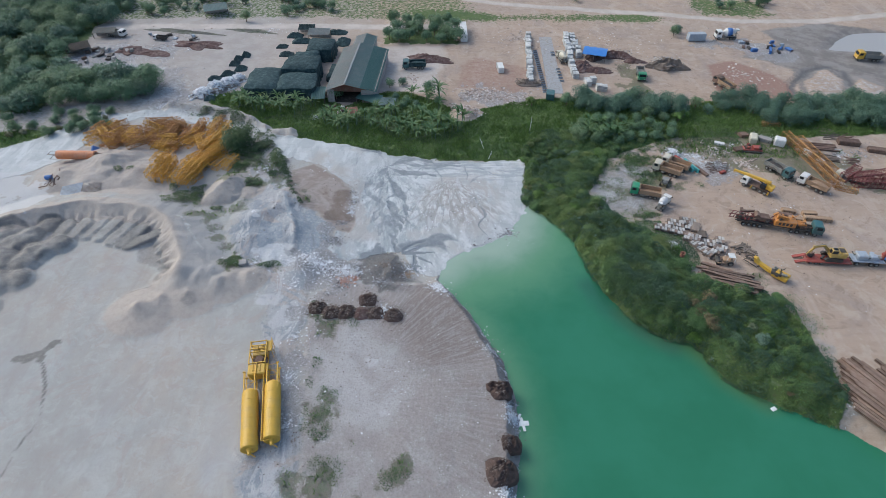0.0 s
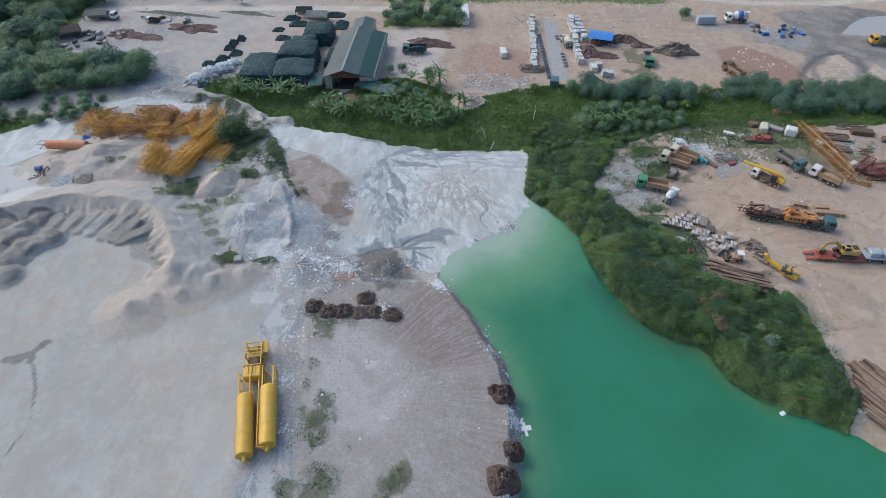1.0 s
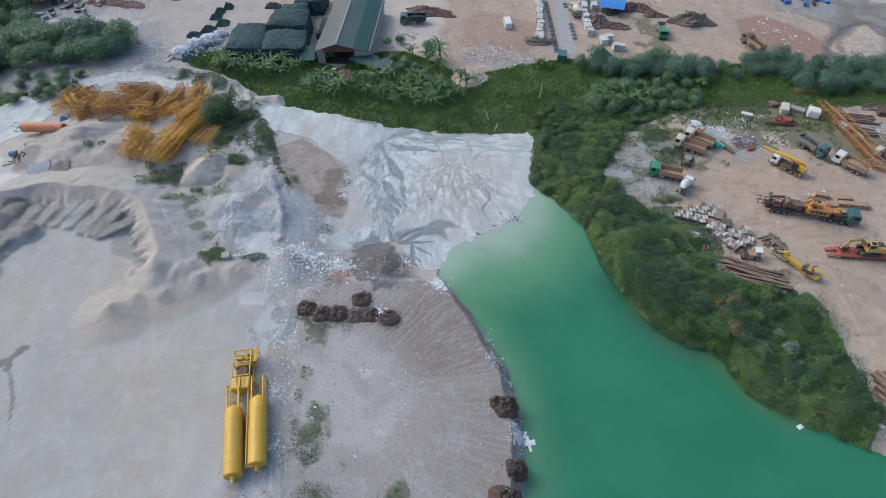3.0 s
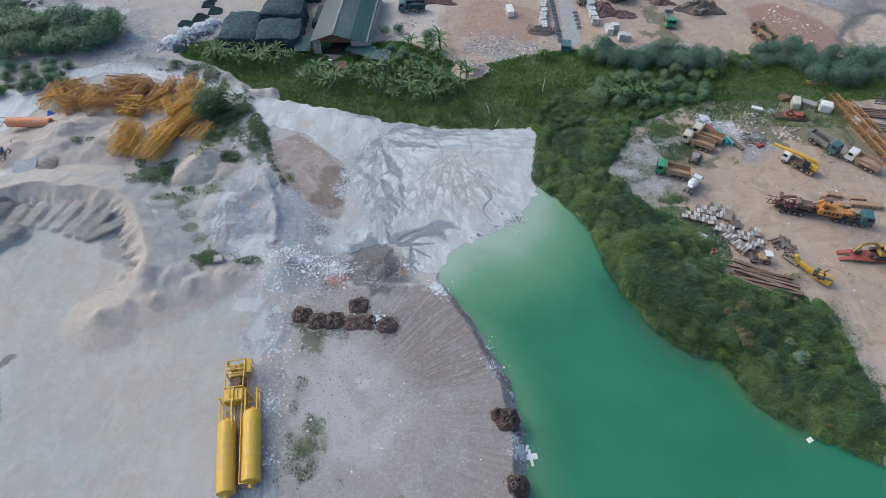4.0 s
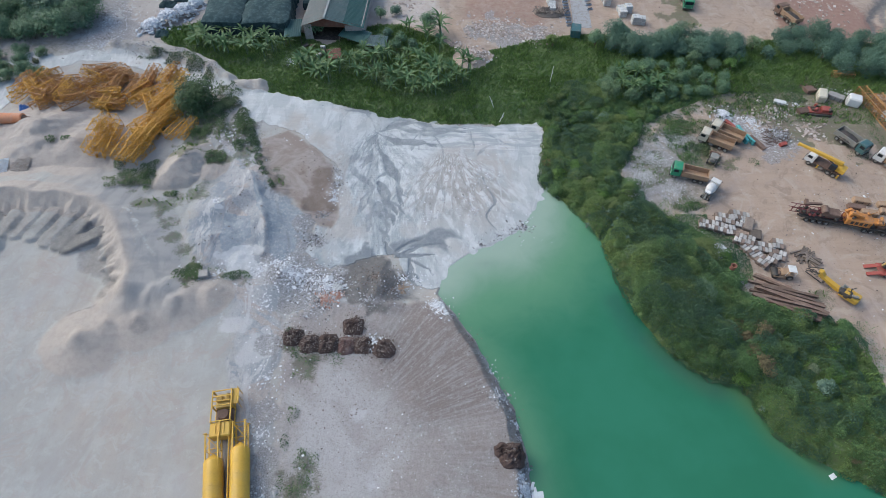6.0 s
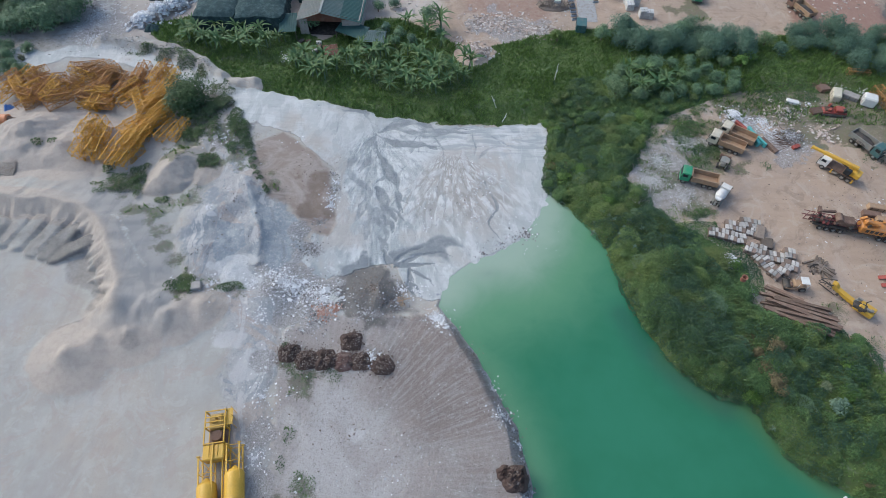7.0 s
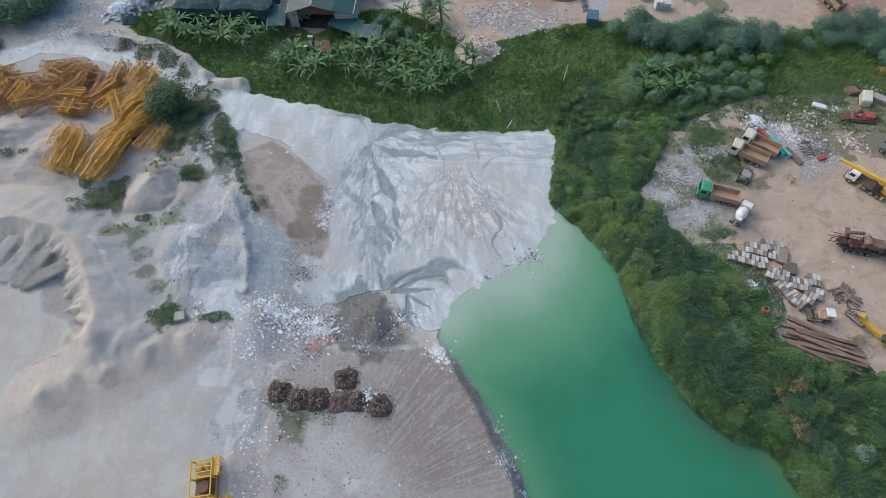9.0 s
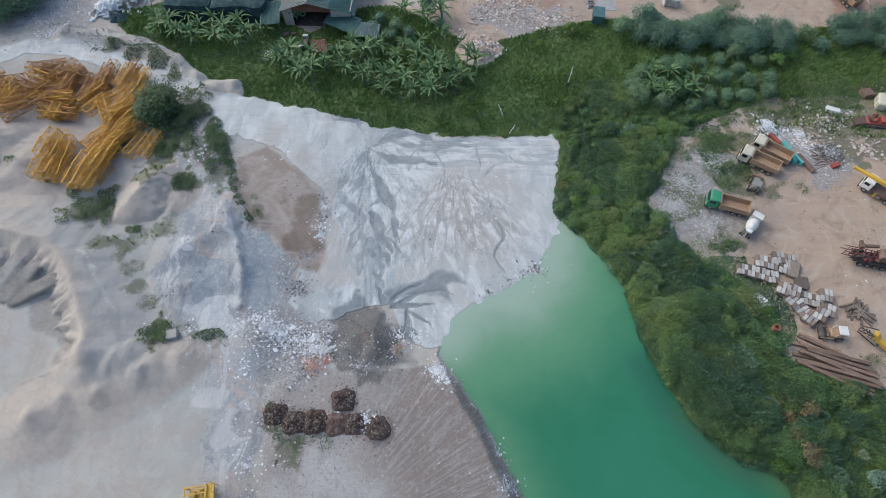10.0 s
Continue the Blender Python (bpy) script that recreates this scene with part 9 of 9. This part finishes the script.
for k, (x, y) in enumerate(spots):
    m = pose(x, y, height(x, y), 0, 0, st.uniform(-8, 8)) @ Matrix.Diagonal((1, 1, st.uniform(0.7, 1.15), 1))
    if k == 0:
        cube_stack.matrix_basis = m
    else:
        copy_thing(cube_stack, m)
mould = thing("steel_mould", "small blue-grey steel block mould in the yard", "mould", group="block moulds in a row")
part("frame_box", box(bm_new(), (1.5, 0.6, 0.4), (0, 0, 0.2), bevel=0.04), PALE_BLUE, mould)
part("tray", box(bm_new(), (1.2, 0.4, 0.1), (0, 0, 0.43)), STEEL, mould)
for k in range(20):
    m = pose(32.3 + 0.02 * k, 163 + 1.6 * k, height(32.5, 163 + 1.6 * k), 0, 0, 8)
    if k == 0:
        mould.matrix_basis = m
    else:
        copy_thing(mould, m)
for k in range(7):
    copy_thing(mould, pose(38.6, 170.5 + 2.1 * k + (9 if k > 4 else 0), height(38.6, 172), 0, 0, 12))
for x, yv, yaw in ((30.5, 182, 86), ):
    root = thing("wet_channel", "pale grey concrete strip between block rows", "concrete strip")
    part("slab", box(bm_new(), (44, 4.6, 0.16), (0, 0, 0.02), bevel=0.03), surface("grey_wet_concrete", (0.36, 0.36, 0.36), 0.8, wear=0.6), root)
    at_ground(root, 36.8, 184, 87, 0.05)
root = thing("tarp_shelter", "shelter roofed with a bright blue tarpaulin", "shelter")
bm = bm_new()
n = 12
vs = [[bm.verts.new((-4 + 8 * i / n, -3.4 + 6.8 * j / n, 2.6 + 0.5 * math.sin(math.pi * j / n) + 0.08 * math.sin(i * 1.7 + j))) for j in range(n + 1)] for i in range(n + 1)]
for i in range(n):
    for j in range(n):
        bm.faces.new((vs[i][j], vs[i + 1][j], vs[i + 1][j + 1], vs[i][j + 1]))
part("tarpaulin", bm, TARP, root, smooth=True)
for x in (-3.8, 0, 3.8):
    for y in (-3.2, 3.2):
        part("post", rod(bm_new(), (x, y, -0.3), (x, y, 2.6), 0.08), WOOD, root)
at_ground(root, 52.6, 187.8, -18)
covered_heap(52.3, 187.6, 3.4, 2.8, 1.7, 130, SOIL_DARK, "dark heap stored under the shelter", "soil heap", "soil_heap")

at_ground(dump_truck("dark green lorry with a covered bed on pale gravel", TEAL, NET, NET), -9.7, 180.2, 183, s=1.08)
at_ground(dump_truck("green dump truck in the block yard", GREEN, GREYBED), 65.0, 173.5, -98)
at_ground(dump_truck("rusty brown dump truck facing the far yard", RUST, BED, STEEL), 89.6, 166.3, 112, s=1.05)
at_ground(dump_truck("yellow dump truck on the basin road", YELLOW, GREYBED), 146.8, 186.3, 172, s=1.15)
at_ground(mixer_truck("large white and blue concrete mixer truck on earth", WHITE, WHITE, BLUE), 104.4, 204.6, 178, s=1.15)
at_ground(mixer_truck("dusty cream concrete mixer beside the blocks", CREAM, CREAM), 41.0, 186, 100, s=0.95)
at_ground(dump_truck("white lorry beside the woods", WHITE, GREYBED), -121.5, 206.8, -10)
at_ground(dump_truck("small dusty white lorry beside the woods", WHITE, STEEL), -104, 203.5, 170, s=0.7)


def container(x, y, yaw, long, paint, label, name="shipping_container", tall=2.6, wide=2.4):
    root = thing(name, label, "container")
    bm = box(bm_new(), (long, wide, tall), (0, 0, tall / 2 + 0.15), bevel=0.05)
    body = part("body", bm, paint, root)
    rib = part("rib", box(bm_new(), (0.25, wide + 0.12, tall - 0.5)), paint, body, m=pose(-long / 2 + 0.5, 0, tall / 2 + 0.15))
    for k in range(1, int(long / 0.6)):
        again(rib, pose(-long / 2 + 0.5 + k * 0.6, 0, tall / 2 + 0.15), body)
    for s in (-0.55, 0.55):
        bm = box(bm_new(), (0.08, 1.05, tall - 0.3), (long / 2 + 0.03, s, tall / 2 + 0.15))
        rod(bm, (long / 2 + 0.1, s * 0.4, 0.4), (long / 2 + 0.1, s * 0.4, tall), 0.03, 4)
        part("door", bm, paint, body)
    return at_ground(root, x, y, yaw)


container(7.6, 207.5, 91, 12.5, WHITE, "long white box container on the yard")
container(19.2, 178.3, 95, 4.4, WHITE, "small white box container on red earth", tall=1.8, wide=1.9)
container(93.0, 203.2, 2, 6.2, PALE_BLUE, "grey-blue container cabin beside the road")
container(33.2, 159.0, 80, 3.4, TEAL, "dark green tank box beside the trees", tall=2.0)
r5 = random.Random(77)
for k in range(16):
    scrap_box(108 + r5.uniform(0, 16), 192 + r5.uniform(0, 10), r5.uniform(0, 180), (r5.uniform(0.8, 2.6), r5.uniform(0.7, 1.5), r5.uniform(0.4, 1.3)), r5.choice([STEEL, PALE_BLUE, CONCRETE, RUST, BLUE]), "small scrap machine part on the far yard", "scrap part")
for k in range(22):
    scrap_box(-127 + r5.uniform(0, 17), 182 + r5.uniform(0, 14), r5.uniform(0, 180), (r5.uniform(0.8, 2.8), r5.uniform(0.7, 1.7), r5.uniform(0.4, 1.4)), r5.choice([STEEL, STEEL, GREYBED, CONCRETE, RUST]), "dark scrap part on the west yard", "scrap part")
for k in range(8):
    scrap_box(-112 + r5.uniform(0, 22), 203 + r5.uniform(-2, 5), r5.uniform(0, 180), (r5.uniform(1, 3), r5.uniform(0.8, 1.8), r5.uniform(0.5, 1.5)), r5.choice([STEEL, WHITE, CONCRETE, PALE_BLUE]), "scrap part beside the road", "scrap part")
for k in range(6):
    scrap_box(-35 + r5.uniform(0, 7), 150 + r5.uniform(-1, 4), r5.uniform(0, 180), (r5.uniform(0.6, 1.5), r5.uniform(0.5, 1.2), r5.uniform(0.4, 1.1)), r5.choice([STEEL, WHITE, CONCRETE, RUST]), "small junk beside the warehouse door", "junk")

# ---- white boards afloat, poles in the grass ----
FOAM = surface("white_foam_board", (0.78, 0.79, 0.78), 0.6, wear=0.2)
root = thing("foam_board", "white foam boards crossed at the shore", "foam board")
part("board", box(bm_new(), (1.9, 0.9, 0.12), (0.1, 0, 0.06), (0, 0, 6), bevel=0.02), FOAM, root)
part("board", box(bm_new(), (0.45, 2.6, 0.1), (0.0, -0.2, 0.16), (0, 0, 10), bevel=0.02), FOAM, root)
part("board", box(bm_new(), (0.4, 1.2, 0.1), (-0.5, 1.2, 0.2), (0, 0, -22), bevel=0.02), FOAM, root)
root.matrix_basis = pose(13.6, 49.4, WATER_Z - 0.02)
stray = thing("foam_board", "small white foam board afloat beside the bank", "foam board")
part("board", box(bm_new(), (1.0, 0.7, 0.1), (0, 0, 0.05), bevel=0.02), FOAM, stray)
stray.matrix_basis = pose(57.6, 52.2, WATER_Z - 0.02, 0, 0, 25)
for x, y, tilt, lean, hh in ((11.2, 131.5, 10, -18, 4.2), (12.4, 128.0, 8, 14, 3.0), (24.8, 140, 0, 2, 4.5)):
    root = thing("leaning_pole", "pale leaning pole in the grass", "pole")
    part("shaft", rod(bm_new(), (0, 0, -0.5), (0, 0, hh), 0.11, 6, 0.07), WHITE, root)
    part("rag", box(bm_new(), (0.3, 0.1, 0.6), (0.1, 0, hh * 0.6), bevel=0.03), WHITE, root)
    at_ground(root, x, y, 0, 0, tilt, lean)

# ---- rubble, chips and litter ----
chip_v = [(-.5, -.5, -.35), (.5, -.4, -.3), (.45, .5, -.4), (-.4, .5, -.3), (-.4, -.45, .3), (.35, -.4, .35), (.4, .35, .25), (-.45, .3, .4)]
chip_f = [(0, 3, 2, 1), (4, 5, 6, 7), (0, 1, 5, 4), (1, 2, 6, 5), (2, 3, 7, 6), (3, 0, 4, 7)]


def chips(name, spots, low, high_, material, label, category, seed, flat=0.6):
    r = random.Random(seed)
    pts = []
    lifts = []
    for cx, cy, rad, n, *rise in spots:
        for k in range(int(n * 2.4)):
            a, d = r.uniform(0, 6.283), rad * abs(r.gauss(0, 0.55))
            pts.append((cx + d * math.cos(a), cy + d * math.sin(a)))
            lifts.append(rise[0] * max(0.0, min(1.0, 1.35 * (1 - (d / rad) ** 1.5))) if rise else 0.0)
    zs = heights(pts) + np.array(lifts)
    mats = []
    for (x, y), z in zip(pts, zs):
        s = low + (high_ - low) * r.random() ** 2.2
        mats.append(pose(x, y, max(z, WATER_Z - 0.05) + s * 0.12, r.uniform(-25, 25), r.uniform(-25, 25), r.uniform(0, 360)) @ Matrix.Diagonal((s * r.uniform(0.7, 1.6), s * r.uniform(0.5, 1.1), s * flat * r.uniform(0.4, 1.1), 1)))
    return scatter(name, chip_v, chip_f, mats, material, label, category)


def island(name, a, b, c):
    n = Nodes(name)
    g = n.t.nodes.new("ShaderNodeNewGeometry").outputs["Random Per Island"]
    return n.finish(n.mix(n.span(g, 0.5, 1.0), n.mix(n.span(g, 0.0, 0.5), a, b), c), 0.85)


RUBBLE = island("mixed_rubble", (0.13, 0.12, 0.115), (0.27, 0.255, 0.25), (0.5, 0.51, 0.53))
LITTER = island("white_litter", (0.42, 0.43, 0.45), (0.62, 0.63, 0.65), (0.80, 0.80, 0.80))
BRICKBIT = island("brick_rubble", (0.32, 0.15, 0.10), (0.45, 0.27, 0.21), (0.5, 0.42, 0.38))
EARTHCLOD = island("dark_earth_clods", (0.08, 0.055, 0.045), (0.16, 0.12, 0.10), (0.28, 0.24, 0.21))
chips("rubble", [(4.2, 75, 0.9, 40), (6.6, 70.6, 0.9, 45), (8.6, 66.4, 0.9, 45), (10.6, 61.6, 0.9, 45), (11.6, 57.4, 0.9, 45), (12.1, 53, 0.9, 40), (12.2, 47.5, 0.9, 40), (11.6, 41.6, 0.9, 40), (2.0, 78.6, 1.0, 45), (-24, 84, 5, 300), (-19, 84.5, 3.5, 240), (-29.5, 86, 3, 100), (-22, 80, 6, 140), (-13, 80.5, 4, 120), (-8, 83, 2.5, 80), (-24.5, 94, 2.4, 110), (-23.6, 100, 1.4, 50), (-43, 93, 6, 30), (-43, 120, 5, 110), (9.3, 63.5, 2.6, 140)] + [(-40, 104, 8, 40), (0, 104, 5, 8), (14, 98, 3, 30), (4, 106, 6, 12), (10.5, 96.5, 2.5, 25), (15.6, 98.6, 1.8, 50), (7, 94.2, 2, 25), (-21.7, 108, 2, 60), (-22.4, 112, 1.6, 30), (-90, 168, 14, 420), (-114, 176, 14, 360), (-86, 157, 7, 220), (-104, 194, 9, 260), (-127, 190, 7, 160), (76, 183, 7, 330, 1.3), (72.4, 122.4, 3.0, 330, 0.3), (75, 130, 7, 160), (106, 128, 5, 220), (113, 128, 6, 160)] + [(104, 120, 4, 160), (63, 190, 6, 200, 0.8), (120, 196, 12, 160), (-56, 143, 5, 120), (-64, 149, 5, 120), (-74, 151.5, 6, 120), (-118, 190, 11, 200), (100, 203, 12, 220), (30, 168, 6, 80)], 0.08, 0.36, RUBBLE, "broken grey rubble lying on the ground", "rubble", 61)
chips("white_litter", [(6, 103, 5, 40), (9, 112, 6, 24), (-4, 100, 5, 20), (7.8, 68.4, 1.2, 30), (11.2, 59.6, 1.0, 30), (12, 45, 1.0, 30), (-22, 104, 1.2, 60), (-21.6, 110, 1.0, 40), (12.0, 49.6, 1.5, 240), (11.3, 51.5, 1.0, 60), (-1.2, 80.3, 2.2, 260), (0.5, 78.5, 2.0, 50), (-20.5, 83.5, 3.0, 220), (-24, 84.8, 4.5, 330), (-27.5, 86.2, 3, 220), (-29, 88, 3, 120), (-33, 86.5, 3, 90), (9.6, 36.5, 2.2, 160), (8.8, 63.8, 1.6, 60), (-26.3, 47.5, 2.5, 70), (-27.3, 57, 3, 90), (-28, 66, 4, 70), (-31, 80, 4, 60)] + [(63, 127, 3.2, 240), (68, 124, 4, 120), (50.7, 91.2, 2.0, 260, 0.9), (106, 127, 5, 60), (-100, 193, 9, 260), (-108, 178, 14, 520), (-88, 165, 10, 300), (-128, 182, 7, 160), (-66, 212, 8, 90), (61.9, 128.2, 2.6, 330, 0.9), (68, 126.9, 2.6, 130), (89, 137.5, 3, 120), (93.5, 135.5, 3, 100), (80, 132.5, 3, 60), (-86, 154, 6, 160), (-116, 196, 7, 120), (-37.5, 147.5, 2.4, 90), (-26, 74, 16, 60), (-8, 55, 16, 50)] + [(-11.5, 72.5, 2.5, 60, 0.5), (16, 99, 8, 30), (-44, 86, 3, 50), (80, 100, 28, 90), (112, 197, 9, 120), (-40.5, 86, 2.5, 60), (-31, 120, 5, 10), (6, 108, 9, 30), (-22, 106, 2, 50), (51.1, 90.1, 1.6, 120), (-44.3, 101.7, 0.8, 40), (-46, 121, 4, 60), (53, 85, 1.2, 40), (70, 51, 2.5, 40), (-4.5, 86, 3, 40), (-7.5, 86, 2.5, 60)], 0.06, 0.36, LITTER, "white plastic litter and stone chips", "litter", 62, 0.45)
chips("brick_rubble", [(-20.5, 80.6, 2.0, 120), (-18.5, 81.5, 1.5, 60), (16, 160.5, 6, 0)], 0.1, 0.4, BRICKBIT, "reddish broken brick rubble", "rubble", 63)
chips("earth_clods", [(-25.0, 73.2, 2.3, 330, 0.8), (-21.9, 71.9, 2.3, 350, 0.8), (-18.8, 72, 2.3, 350, 0.8), (-16.1, 71.7, 2.0, 120, 0.6), (-13.3, 71.8, 2.1, 300, 0.7), (-9.8, 71.1, 2.3, 330, 0.8), (-15.1, 75.3, 2.3, 350, 0.8), (10.2, 54.3, 2.1, 330, 1.25), (10.8, 44.6, 1.9, 260, 1.2), (9, 39.7, 2.6, 420, 1.6), (-12.5, 85.5, 5, 260), (-9, 83, 3, 120), (5, 74, 3, 70), (11, 60, 2, 60), (-14, 60, 14, 70), (-24, 45, 10, 60), (80, 100, 26, 260), (60, 180, 14, 160), (-28, 112, 7, 60)], 0.06, 0.24, EARTHCLOD, "dark earth clods on the ground", "earth clods", 64)
chips("white_sacks", [(-75.5, 161.5, 3.2, 110, 1.6), (-72, 164.5, 3.4, 140, 2.2), (-69, 168, 3.2, 130, 2.0), (-67, 171.5, 2.4, 70, 1.4)], 0.5, 1.1, LITTER, "white filled sacks heaped beside the netted shed", "sacks", 65, 0.7)
GREYCHIP = island("grey_white_stone_chips", (0.28, 0.27, 0.265), (0.42, 0.41, 0.405), (0.60, 0.60, 0.60))
chips("stone_chips", [(40.5, 110, 4.6, 900), (43.5, 115.5, 4.2, 800), (50.0, 120.5, 4.0, 900), (46, 106, 5, 420), (38.5, 105.5, 2.4, 260)], 0.06, 0.25, GREYCHIP, "grey and white stone chips on the yard", "rubble", 68, 0.45)
STONE = island("tan_rubble_stone", (0.30, 0.24, 0.20), (0.46, 0.38, 0.33), (0.62, 0.57, 0.53))
chips("stone_rubble", [(14, 161, 6, 240), (21, 159, 5, 160), (9, 162, 5, 120), (26, 160, 3, 60), (7.4, 148.6, 3.6, 320), (3, 154, 2.5, 60), (-100, 206, 14, 120), (60, 200, 30, 160), (100, 175, 14, 120), (30, 205, 20, 120), (-10, 172, 8, 60), (73, 130, 5, 120), (80, 123, 4, 60)], 0.12, 0.75, STONE, "pale tan broken stone on the far yard", "rubble", 66)
chips("concrete_slabs", [(-28.6, 86.2, 2.2, 9), (-25.5, 85.6, 2.2, 9), (-21, 85, 2.4, 9), (-18.6, 83.4, 1.8, 8)], 0.3, 0.95, LITTER, "pale broken concrete slabs among rubble", "slabs", 67, 0.25)
beam_heap("splintered_planks", "splintered pale planks on the rubble heap", "planks", -19.2, 83.0, 50, 18, 2.4, 0.16, WHITEBLOCK, 0.16, 151, 2, 55, 0.1)
beam_heap("splintered_planks", "thin tan poles on the rubble heap", "poles", -7.8, 83.0, -40, 14, 2.2, 0.1, BED, 0.22, 152, 1, 60, 0.1)
root = thing("concrete_block", "pale concrete block among weeds", "concrete block")
part("block", box(bm_new(), (1.7, 1.5, 1.0), (0, 0, 0.4), bevel=0.08), CONCRETE, root)
at_ground(root, -42.6, 85.0, 12)
